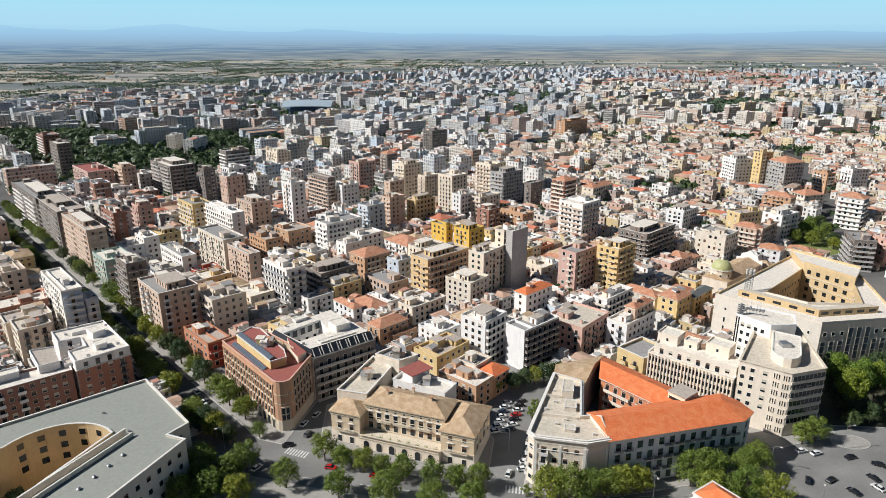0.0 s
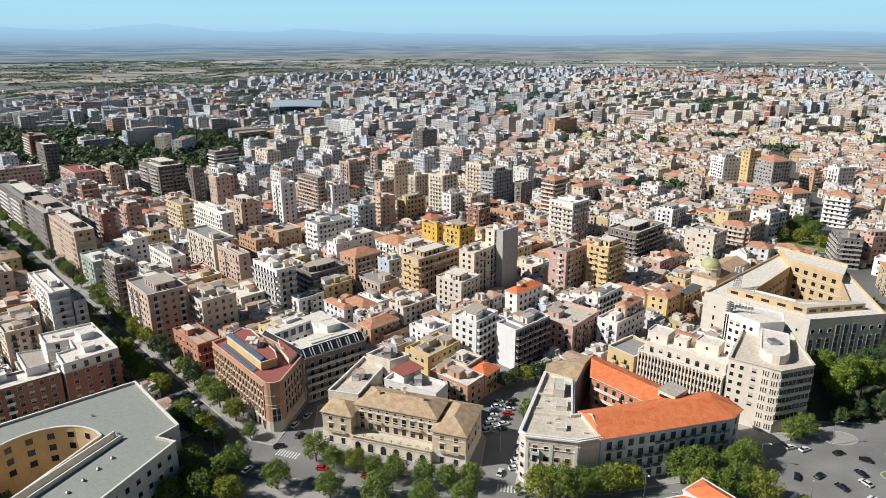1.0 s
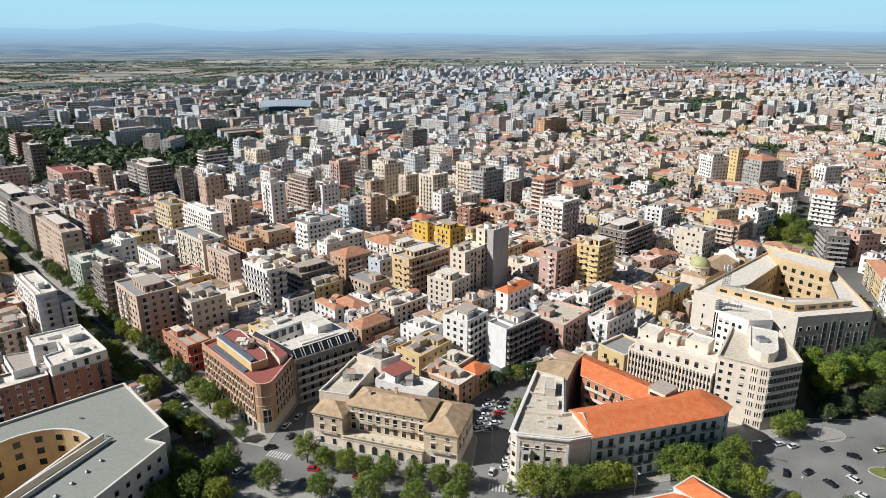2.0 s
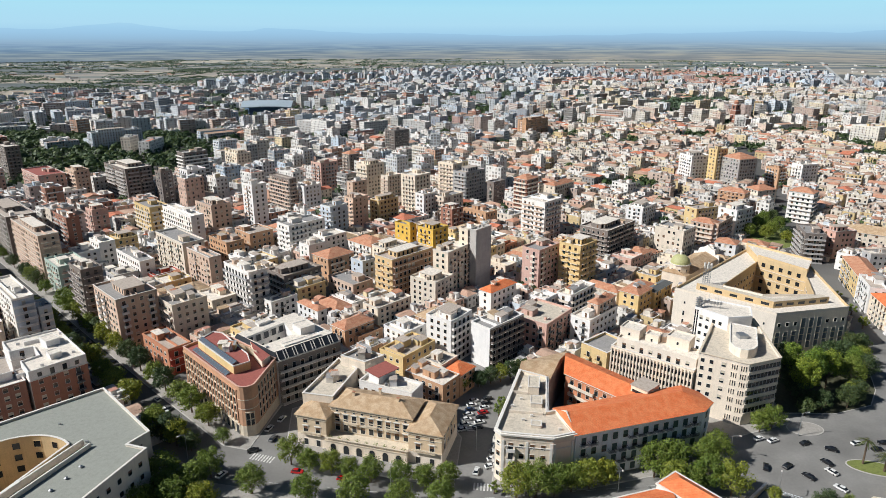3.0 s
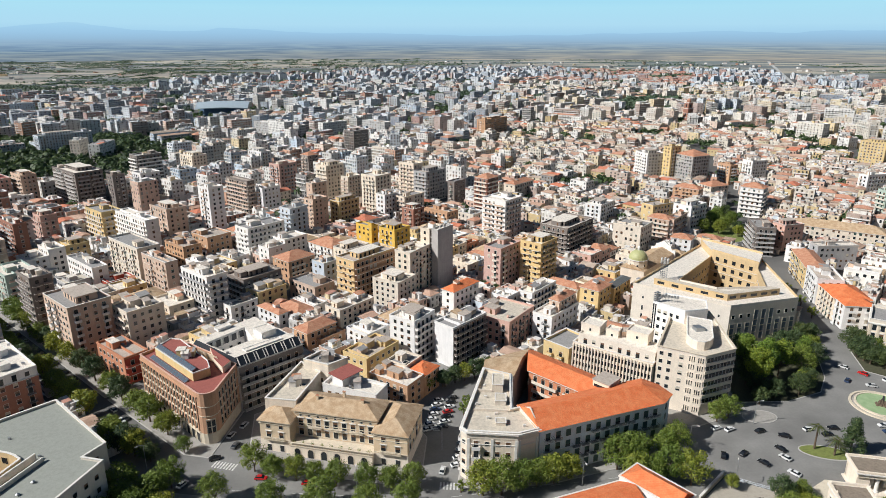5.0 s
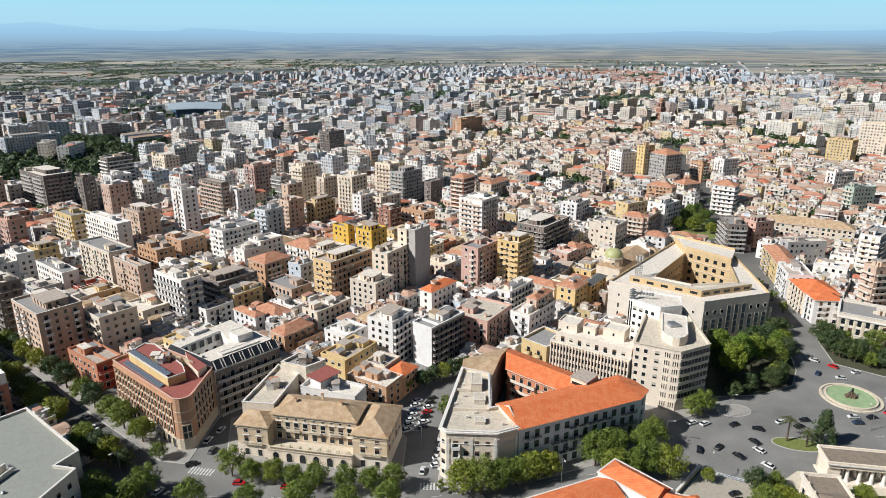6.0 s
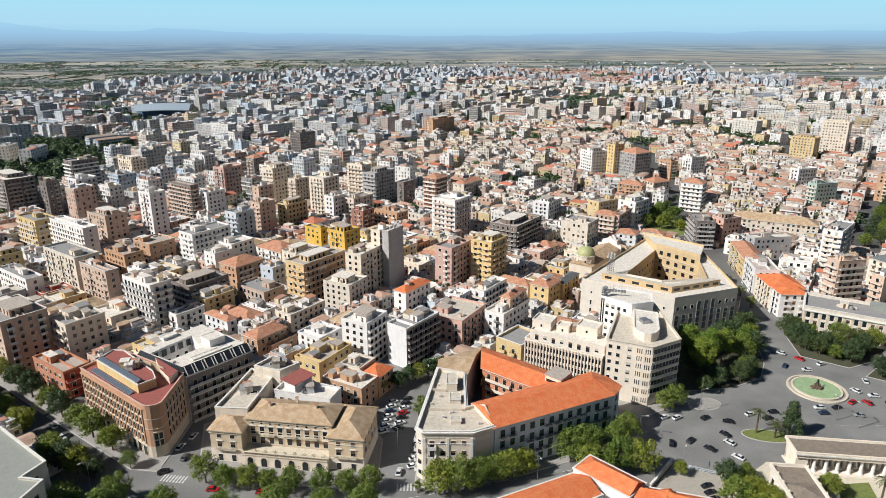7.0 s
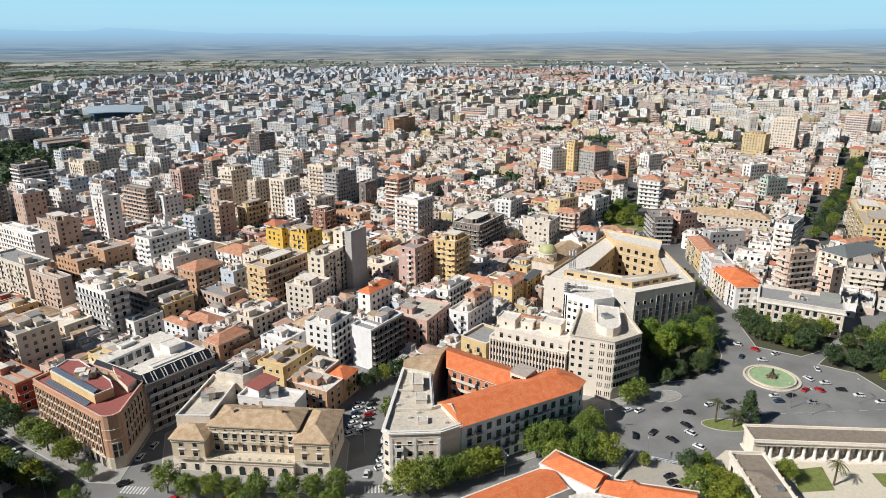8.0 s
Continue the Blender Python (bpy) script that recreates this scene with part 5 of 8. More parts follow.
def tree_kind(seed, height, spread, mat, clumps=42, per=48, leaf=0.3, bare=0.3, cone=False):
    rng = random.Random(seed)
    tr = Geo()
    tr.tube(0, 0, 0, height * bare, 0.28, 0.2, BARK, 8, False)
    crown = Geo()
    for k in range(clumps):
        a = 2.4 * k + rng.uniform(-0.5, 0.5)
        f = (k + 0.5) / clumps
        z = height * (bare + 0.12 + (0.95 - bare - 0.12) * f)
        rad = spread * math.sqrt(max(0.05, 1 - ((f - 0.38) / 0.66) ** 2)) * rng.uniform(0.35, 0.85)
        if cone:
            rad = spread * (1.05 - f) * rng.uniform(0.35, 1.0)
        c = (rad * math.cos(a), rad * math.sin(a), z)
        leaf_cloud(crown, rng, c, spread * rng.uniform(0.2, 0.36), per, leaf, mat)
        if k % 4 == 0:
            base, tip = Vector((0, 0, height * bare * 0.9)), Vector(c)
            way = (tip - base)
            q = way.to_track_quat("Z", "Y").to_matrix()
            ring = [(base + q @ Vector((0.11 * math.cos(t), 0.11 * math.sin(t), 0)), tip + q @ Vector((0.03 * math.cos(t), 0.03 * math.sin(t), 0))) for t in (0, 2.09, 4.19)]
            vs = [tuple(p) for pr in ring for p in pr]
            tr.add(vs, [(0, 2, 3, 1), (2, 4, 5, 3), (4, 0, 1, 5)], BARK)
    return tr.mesh("trunk"), crown.mesh("crown")


TREES = {
    "street": [tree_kind(100 + k, 8.6 + 0.6 * k, 4.3 + 0.3 * k, LEAF, 46, 76, 0.27, 0.24) for k in range(3)],
    "dark": [tree_kind(200 + k, 8.2 + k, 4.2 + 0.3 * k, DARKLEAF, 46, 76, 0.27, 0.22) for k in range(2)],
    "pine": [tree_kind(300 + k, 15 + 2 * k, 4.6, PINE, 54, 80, 0.3, 0.32) for k in range(2)],
    "cedar": [tree_kind(500, 12.5, 4.4, DARKLEAF, 60, 70, 0.3, 0.04, True)],
    "small": [tree_kind(400, 4.2, 1.9, LEAF, 12, 40, 0.26)],
}
WORDS = {"street": "leafy green street tree beside the road", "dark": "dark evergreen tree in the park", "pine": "tall bright green pine in the park", "cedar": "broad conical dark cedar on the traffic island", "small": "small round tree on the footway"}
_tr = random.Random(77)


def tree(x, y, kind="street", scale=1.0):
    trunk, crown = _tr.choice(TREES[kind])
    s = scale * _tr.uniform(0.88, 1.12)
    ob = thing("tree", pose(x, y, 0.0, 0, 0, _tr.uniform(0, 360)) @ Matrix.Scale(s, 4), WORDS[kind], "tree", "trees along the streets")
    part("trunk", trunk, ob)
    part("crown", crown, ob)


def shrub(parent, x, y, z, r, seed):
    g = Geo()
    leaf_cloud(g, random.Random(seed), (x, y, z + r * 0.6), r, 45, 0.16, LEAF)
    part("shrub", g, parent)


def palm(x, y, h):
    ob = thing("palm_tree", pose(x, y, 0), "date palm with an arching crown of fronds", "palm tree", "palms in the gardens")
    g = Geo()
    g.tube(0, 0, 0, h, 0.32, 0.24, BARK, 9)
    part("trunk", g, ob)
    rng, fronds = random.Random(int(x * 10)), 26
    for k in range(fronds):
        g = Geo()
        a, lift = 2.39996 * k, rng.uniform(-0.2, 1.0)
        u = Vector((math.cos(a), math.sin(a), 0))
        side, pts = Vector((-u.y, u.x, 0)), []
        reach_, steps_ = rng.uniform(2.7, 3.3), 10
        for i in range(steps_ + 1):
            s = i / steps_
            pts.append(Vector((0, 0, h)) + u * reach_ * s + Vector((0, 0, lift * 1.9 * s - 2.2 * s * s)))
        for i in range(1, steps_):
            for sg in (-1, 1):
                tip = pts[i + 1] + u * 0.22 + side * sg * (0.5 - 0.38 * abs(i / steps_ - 0.35)) - Vector((0, 0, 0.12))
                g.add([tuple(pts[i]), tuple(pts[i] * 0.35 + pts[i + 1] * 0.65), tuple(tip)], [(0, 1, 2)], PALM)
            g.add([tuple(pts[i] - side * 0.05), tuple(pts[i] + side * 0.05), tuple(pts[i + 1] + side * 0.04), tuple(pts[i + 1] - side * 0.04)], [(0, 1, 2, 3)], PALM)
        part("frond", g, ob)


villa()
back_houses()


# ---- red-brown house with a white roof terrace ----
def terrace_house():
    ob = thing("apartment_block", pose(0, 0, 0), "brick red apartment block with white upper storey and roof terrace", "apartment block", "city buildings")
    poly = [(-127.9, 200.0), (-114.8, 212.5), (-135.6, 235.0), (-150.2, 224.0), (-142.9, 215.7), (-136.6, 219.6), (-130.9, 212.6), (-135.0, 208.2)]
    white = {k: "w" for k in (3, 4, 5, 6, 7)}
    rng = random.Random(17)
    mass(ob, poly, 15.6, "b", "w", white, 0)
    g = Geo()
    g.prism(poly, 15.6, 18.4, WALL["w"], ROOF["w"])
    g.wall_ring(poly, 18.4, 19.1, 0.35, WALL["w"])
    g.wall_ring(inset(poly, -0.3), 15.3, 15.6, 0.5, TRIM)
    part("upper_storey", g, ob)
    for a, b in ((poly[0], poly[1]), (poly[1], poly[2])):
        facade(ob, a, b, 0.3, 5, 3.05, rng, "bc", 3.2, 1, "b", False)
        facade(ob, a, b, 15.7, 1, 3, rng, "ae", 3.2, 0, "w", False, 0.5)
    for z in (3.5, 6.6, 9.7, 12.8, 15.9):
        facade(ob, poly[4], poly[5], z, 1, 3, rng, "ad", 2.6, 3, "w", False)
    for q, z in (([(-136.2, 223.4), (-131.6, 219.4), (-128.6, 222.8), (-133.2, 226.8)], 20.8), ([(-128.2, 212.4), (-125.4, 209.6), (-122.8, 212.4), (-125.6, 215.2)], 20.4)):
        g = Geo()
        g.prism(q, 18.4, z, WALL["w"], ROOF["w"])
        g.wall_ring(inset(q, -0.15), z, z + 0.15, 0.3, TRIM)
        part("stair_house", g, ob)
    g = Geo()
    g.prism([(-140.8, 221.6), (-136.4, 225.0), (-136.7, 225.4), (-141.1, 222.0)], 18.4, 19.8, WALL["w"])
    part("roof_wall", g, ob)
    for x, y in ((-120.5, 214.5), (-126.5, 205.0), (-133.0, 230.5), (-144.0, 222.0), (-127.0, 226.0)):
        g = Geo()
        g.box(x, y, 18.4, x + 1.0, y + 0.5, 19.2, METAL)
        part("air_conditioner", g, ob)
    ob = thing("apartment_block", pose(0, 0, 0), "brick red apartment block with white stepped roof terraces", "apartment block", "city buildings")
    poly = rot([(-46, 0.8), (1.0, 0.8), (1.0, 10.5), (-46, 14)], -129.8, 199.0, 40)
    mass(ob, poly, 15.8, "b", "w", None, 0.8)
    facade(ob, poly[0], poly[1], 0.3, 5, 3.05, rng, "bc", 3.0, 1, "t", False)
    for q, z, roof in (([(-140.0, 198.6), (-134.9, 202.8), (-143.2, 214.0), (-150.8, 210.8)], 17.6, "e"), ([(-152.0, 190.0), (-145.0, 195.8), (-148.0, 199.6), (-155.0, 193.8)], 17.2, "w"),
                       ([(-133.4, 202.4), (-130.4, 204.9), (-133.2, 208.3), (-136.2, 205.8)], 16.4, "e")):
        g = Geo()
        g.prism(q, 15.0, z, WALL["w"], ROOF[roof])
        g.wall_ring(q, z, z + 0.5, 0.3, WALL["w"])
        part("roof_house", g, ob)


terrace_house()


# ---- tiled hall below, colonnade and gardens ----
def tiled_hall():
    ob = thing("tiled_hall", pose(0, 0, 0), "white hall with angled orange tiled roofs beside the square", "public building")
    rng = random.Random(51)

    def wing(quad, z, rise, e0=False, e1=False):
        g = Geo()
        g.prism(quad, 0, z, WALL["w"])
        part("wall", g, ob)
        g = Geo()
        g.wall_ring(inset(quad, -0.25), z - 0.2, z + 0.25, 0.45, TRIM)
        part("parapet", g, ob)
        g = Geo()
        g.hip(inset(quad, 0.1), z + 0.1, rise, ROOF["O"], 0.5, e0, e1)
        part("roof", g, ob)
        TAKEN.append(list(quad))

    wing([(30, 121), (70.5, 131.5), (67.0, 141.8), (27, 131.8)], 9.5, 2.4)
    wing([(66.2, 141.6), (75.8, 127.2), (83.0, 131.5), (73.2, 146.2)], 11.2, 2.4, True)
    wing([(76.2, 127.0), (97.0, 113.5), (103.0, 120.6), (83.2, 131.2)], 10.2, 2.2)
    g = Geo()
    g.box(84.8, 124.6, 0, 87.8, 127.6, 11.8, WALL["w"], False)
    part("turret", g, ob)
    g = Geo()
    g.hip([(84.5, 124.3), (88.1, 124.3), (88.1, 127.9), (84.5, 127.9)], 11.8, 1.0, ROOF["O"])
    part("turret_roof", g, ob)
    g = Geo()
    g.box(69, 121, 0, 77, 128, 10.0, WALL["w"], False)
    part("lift_house", g, ob)
    g = Geo()
    g.box(68.7, 120.7, 10.0, 77.3, 128.3, 10.25, ROOF["w"])
    part("lift_house_roof", g, ob)


tiled_hall()


def colonnade():
    ob = thing("colonnade", pose(141.0, 139.5, 0, 0, 0, -18.5), "long white classical colonnade with a flat paved roof", "colonnade")
    length, high = 62.0, 5.4
    g = Geo()
    g.box(-3.5, -0.6, high, length, 7.6, high + 1.2, WALL["s"])
    g.box(-4.0, -1.1, high + 1.2, length + 0.5, 8.1, high + 1.6, TRIM)
    part("entablature", g, ob)
    g = Geo()
    g.box(-3.2, 0.2, high + 1.6, length - 0.3, 7.2, high + 1.66, ROOF["k"])
    part("roof", g, ob)
    g = Geo()
    for y in (-0.9, 7.5):
        g.box(-4.0, y, high + 1.66, length, y + 0.5, high + 2.2, WALL["s"])
    g.box(-4.0, -0.4, high + 1.66, -3.5, 7.5, high + 2.2, WALL["s"])
    part("parapet", g, ob)
    g = Geo()
    g.box(-3.4, 0, 0.14, 0.2, 7.4, high, WALL["s"])
    part("pier", g, ob)
    g = Geo()
    g.box(-3.4, 6.6, 0.14, length, 7.2, high, WALL["s"])
    part("rear_wall", g, ob)
    g = Geo()
    g.box(-4, -1.2, 0, length, 7.8, 0.5, WALL["s"])
    part("base", g, ob)
    col = Geo()
    col.tube(0, 0, 0.5, 0.95, 0.78, 0.72, TRIM, 14)
    col.tube(0, 0, 0.95, high - 0.7, 0.55, 0.46, TRIM, 16, False)
    col.tube(0, 0, high - 0.7, high - 0.3, 0.55, 0.78, TRIM, 14)
    col.box(-0.8, -0.8, high - 0.3, 0.8, 0.8, high, TRIM)
    col = col.mesh("column")
    for k in range(18):
        for y in (0.5, 3.6):
            part("column", col, ob, at=pose(2.4 + 3.35 * k, y, 0))
    TAKEN.append(rot([(-5, -2), (length, -2), (length, 10), (-5, 10)], 141.0, 139.5, -18.5))
    ob = thing("garden_pavilion", pose(126.0, 136.6, 0, 0, 0, -107), "white flat-roofed garden pavilion with a stone parapet", "pavilion")
    g = Geo()
    g.box(0, 0, 0, 34, 9.0, 6.4, WALL["s"], False)
    part("wall", g, ob)
    g = Geo()
    g.box(-0.5, -0.5, 6.4, 34, 10, 6.9, TRIM)
    part("cornice", g, ob)
    g = Geo()
    g.box(0.3, 0.3, 6.9, 33.5, 9.2, 6.95, ROOF["k"])
    part("roof", g, ob)
    g = Geo()
    g.box(-0.4, -0.4, 6.9, 34, 0.1, 7.7, WALL["s"])
    g.box(-0.4, 9.4, 6.9, 34, 9.9, 7.7, WALL["s"])
    g.box(-0.4, 0.1, 6.9, 0.1, 9.4, 7.7, WALL["s"])
    part("parapet", g, ob)
    g = Geo()
    g.hip([(7.5, 0.4), (14.5, 0.4), (14.5, 9.0), (7.5, 9.0)], 6.954, 1.1, ROOF["k"])
    part("skylight", g, ob)
    g = Geo()
    g.box(15.5, 6.2, 6.95, 17.0, 8.2, 8.0, METAL)
    part("air_conditioner", g, ob)
    for k in range(9):
        for y in (-0.15, 9.65):
            g = Geo()
            g.tube(1.0 + 3.9 * k, y, 7.7, 8.0, 0.16, 0.3, WALL["s"], 8)
            g.tube(1.0 + 3.9 * k, y, 8.0, 8.5, 0.3, 0.08, WALL["s"], 8)
            part("urn", g, ob)
    for k in range(9):
        part("window", WIN["h"], ob, at=pose(2.5 + 3.4 * k, 0, 1.6))


colonnade()


def fountain():
    ob = thing("fountain", pose(181.0, 181.5, 0, 0, 0, 0), "round stone fountain basin of green water with a central sculpture", "fountain")
    water = nodes_of("green_water", 0.08)
    l, n = water[2], water[1]
    l.new(ramp_of(n, l, noise_of(n, l, 0.5), [(0.3, (0.27, 0.38, 0.19)), (0.7, (0.36, 0.46, 0.26))]), water[3].inputs["Base Color"])
    bump_of(n, l, water[3], noise_of(n, l, 3.0), 0.2, 0.05)
    g, k = Geo(), 48

    def ring(r0, r1, z0, z1, mat):
        c = [(math.cos(2 * math.pi * i / k), math.sin(2 * math.pi * i / k)) for i in range(k)]
        vs = [(r * x, r * y, z) for r, z in ((r1, z0), (r1, z1), (r0, z1), (r0, z0)) for x, y in c]
        g.add(vs, [(s * k + i, s * k + (i + 1) % k, (s + 1) * k + (i + 1) % k, (s + 1) * k + i) for s in range(3) for i in range(k)], mat)

    ring(9.5, 10.3, 0, 0.5, STONE)
    ring(8.4, 9.5, 0, 0.2, PAVE)
    part("step", g, ob)
    g = Geo()
    ring(8.0, 8.6, 0, 0.85, STONE)
    part("basin_rim", g, ob)
    g = Geo()
    g.tube(0, 0, 0.3, 0.6, 8.0, 8.0, water[0], 48)
    part("water", g, ob)
    rng = random.Random(2)
    g = Geo()
    for _ in range(26):
        a, r = rng.uniform(0, 6.28), rng.uniform(0, 1.9)
        x, y, s = r * math.cos(a), r * math.sin(a), rng.uniform(0.4, 0.8)
        g.tube(x, y, 0.55, 0.6 + (2.6 - r) * rng.uniform(0.5, 1.0), s, s * 0.4, BARK, 6)
    part("rockwork", g, ob)
    g = Geo()
    g.tube(0, 0, 2.0, 4.2, 0.5, 0.25, IRON, 8)
    g.tube(0.5, 0.2, 2.0, 3.4, 0.4, 0.2, IRON, 8)
    part("sculpture", g, ob)


fountain()


def stone_palazzo():
    """Long classical front with giant pilasters on the square."""
    ob = thing("stone_palazzo", pose(235.1, 202.6, 0, 0, 0, 48.0), "pale stone palazzo with pilasters, tall windows and a grey roof", "palazzo")
    rng, w, d, h = random.Random(61), 34.2, 18.0, 13.4
    g = Geo()
    g.box(0, 0, 0, d, w, h - 1, WALL["c"], False)
    part("wall", g, ob)
    g = Geo()
    g.prism([(0.3, 0.3), (d - 0.3, 0.3), (d - 0.3, w - 0.3), (0.3, w - 0.3)], h - 1, h - 0.95, ROOF["g"], sides=False)
    part("roof", g, ob)
    g = Geo()
    o = [(-0.2, -0.2), (d + 0.2, -0.2), (d + 0.2, w + 0.2), (-0.2, w + 0.2)]
    g.wall_ring(inset(o, -0.5), h - 2.0, h - 1.5, 0.8, TRIM)
    g.wall_ring(o, h - 1.5, h + 0.1, 0.4, WALL["c"])
    g.wall_ring(inset(o, -0.15), h + 0.1, h + 0.3, 0.6, TRIM)
    part("cornice", g, ob)
    for k in range(12):
        g = Geo()
        y = 0.5 + (w - 1.0) * k / 11
        g.box(-0.3, y - 0.4, 4.4, 0, y + 0.4, h - 2.0, STONE)
        part("pilaster", g, ob)
    g = Geo()
    g.box(-0.35, -0.3, 4.0, 0, w + 0.3, 4.4, TRIM)
    part("string_course", g, ob)
    for z, kinds, sill in ((0.4, "j", 1.2), (4.6, "hi", 0.3), (8.4, "hb", 0.3)):
        facade(ob, (0, w), (0, 0), z, 1, 3, rng, kinds, 3.0, 0, "c", False, sill, margin=0.5)
        facade(ob, (0, 0), (d, 0), z, 1, 3, rng, kinds, 3.8, 0, "c", False, sill, margin=0.5)
    roof_gear(ob, (6, 14, 14, 22), h - 0.95, rng, "c", 6)
    g = Geo()
    g.box(11, 1.2, h - 0.9, 18, 9, h + 1.4, ROOF["S"])
    part("roof_house", g, ob)
    TAKEN.append(rot([(-2, -2), (d + 2, -2), (d + 2, w + 2), (-2, w + 2)], 235.1, 202.6, 48.0))


stone_palazzo()


def church():
    ob = thing("church", pose(141, 306, 0, 0, 0, 43), "cream church with a green-gold tiled dome and curved gable", "church")
    g = Geo()
    g.box(-5, -6, 0, 34, 7, 11, WALL["c"], False)
    part("nave", g, ob)
    g = Geo()
    g.hip([(-5.3, -6.3), (34.3, -6.3), (34.3, 7.3), (-5.3, 7.3)], 11, 2.6, ROOF["V"], 0.5, False, False)
    part("roof", g, ob)
    g = Geo()
    g.tube(0, 0, 11, 15.5, 5.0, 5.0, WALL["c"], 12)
    g.tube(0, 0, 15.5, 15.9, 5.4, 5.4, TRIM, 12)
    part("drum", g, ob)
    g = Geo()
    for i in range(6):
        a0, a1 = radians(15 * i), radians(15 * i + 15)
        g.tube(0, 0, 15.9 + 4.6 * math.sin(a0), 15.9 + 4.6 * math.sin(a1), 4.9 * math.cos(a0), max(0.4, 4.9 * math.cos(a1)), plain("dome_tiles", (0.42, 0.42, 0.20), 0.5) if i == 0 else g.mats[0], 24, False)
    g.tube(0, 0, 20.4, 21.8, 0.8, 0.7, TRIM, 8)
    g.tube(0, 0, 21.8, 22.8, 0.9, 0.05, TRIM, 8)
    part("dome", g, ob)
    for k in range(8):
        a = radians(45 * k + 22)
        part("window", WIN["s"], ob, at=Matrix.Rotation(a, 4, "Z") @ pose(5.02, 0, 12.5, 0, 0, 90))
    g = Geo()
    prof = [(-7, 11), (-7, 12.5), (-5, 12.6), (-4.2, 15), (-2.4, 15.6), (0, 17.5), (2.4, 15.6), (4.2, 15), (5, 12.6), (7, 12.5), (7, 11)]
    n = len(prof)
    vs = [(34.4, y, z) for y, z in prof] + [(35.6, y, z) for y, z in prof]
    g.add(vs, [tuple(range(n)), tuple(range(2 * n - 1, n - 1, -1))] + [(i, i + n, (i + 1) % n + n, (i + 1) % n) for i in range(n)], WALL["w"])
    g.box(34.4, -7, 0, 35.6, 7, 11, WALL["w"], False)
    part("gable", g, ob)
    TAKEN.append(rot([(-6, -7), (36, -7), (36, 8), (-6, 8)], 141, 306, 43))


church()

# ---- footways, gardens and islands ----
def avenue(s, off):
    """A point s metres up the avenue and off metres to the left of its middle line."""
    a = radians(133)
    return -68 + s * math.cos(a) - off * math.sin(a), 186 + s * math.sin(a) + off * math.cos(a)


pavement([(-91, 226), (-96.9, 219.2), (-60.6, 181.9), (-52, 179), (-46, 205), (-30, 217), (-70, 240)])
pavement([avenue(46, -9.6), avenue(395, -9.6), avenue(395, -1.5), avenue(46, -1.5)])
pavement([avenue(62, 7.2), avenue(395, 7.2), avenue(395, 12.0), avenue(62, 12.0)])
pavement([(-40, 176), (-22, 167.5), (12.5, 157), (17, 182), (10, 200), (-20, 215), (-42, 203)])
pavement([(23.5, 157.5), (27, 155), (50, 154), (100, 164.5), (100.5, 171), (92, 186), (70, 212), (40, 208), (30, 185)])
pavement([(68, 205), (97, 178.5), (108, 177), (131, 184), (138, 222), (110, 250)])
pavement([(-105, 196), (-96, 196), (-72, 168), (-70, 156), (-88, 108), (-120, 100), (-180, 130)])
pavement([(-66, 165), (-40, 158), (14, 146), (14, 138), (-60, 150), (-78, 158)])
pavement([(20, 142), (72, 150), (96, 133), (108, 120), (100, 108), (20, 118)])
pavement([(133.5 + 6.2 * math.cos(radians(a)), 180.5 + 4.2 * math.sin(radians(a))) for a in range(0, 360, 20)], name="traffic_island")
pavement(rot([(8.2 * math.cos(radians(a)), 3.8 * math.sin(radians(a))) for a in range(0, 360, 15)], 142.5, 158.6, -22), "kerbed planted traffic island with dry grass", LAWN, "traffic_island")
pavement([(131, 190), (150, 188.5), (166, 193), (175, 203), (196, 242), (184, 240), (148, 228), (136, 222)], "park bed of dark soil, toned for tree shade, with a stone kerb", BED, "park")
pavement([(203, 228), (194, 206), (206, 193), (222, 196), (238, 206), (212, 232)], "park bed of dark soil, toned for tree shade, with a stone kerb", BED, "park")
pavement([(207, 186), (216, 176), (215, 160), (236, 148), (268, 180), (240, 203)], "park bed of dark soil, toned for tree shade, with a stone kerb", BED, "park")
pavement([(112, 136), (133, 146), (206, 121), (200, 60), (100, 95)], "pale gravel garden court", PALE_GRAVEL, "garden")
pavement([(222, 392), (236, 372), (258, 380), (270, 440), (262, 446)], "planted square with grass and paths", LAWN, "garden")
for poly in ([(146, 132.5), (156, 131.5), (151, 121.5), (140, 123.5)], [(168, 125), (178, 122), (176, 116), (166, 119)]):
    g = Geo()
    g.prism(poly, 0.14, 0.2, KERB, LAWN)
    tagged(part("lawn", g), "clipped lawn with a stone edging", "lawn", kind="structure")

YARD = plain("tan_forecourt", (0.40, 0.36, 0.30), 0.9, 0, 0.35)
pavement([(91, 141), (104, 150.5), (114, 143), (113, 127), (104, 112), (92, 124)], "tan paved forecourt beside the tiled hall", YARD, "forecourt", 0.16)
for k in range(7):
    ob = thing("barrier", pose(103.6 + 1.45 * k, 151.2 - 1.05 * k, 0.16, 0, 0, -36), "pale blue metal street barrier", "barrier", "barriers at the forecourt")
    for name, box in (("rail", (0, -0.04, 0.9, 1.6, 0.04, 1.05)), ("rail", (0, -0.04, 0.35, 1.6, 0.04, 0.5)), ("post", (0, -0.06, 0, 0.12, 0.06, 1.1)), ("post", (1.5, -0.06, 0, 1.62, 0.06, 1.1))):
        g = Geo()
        g.box(*box, WALL["l"])
        part(name, g, ob)


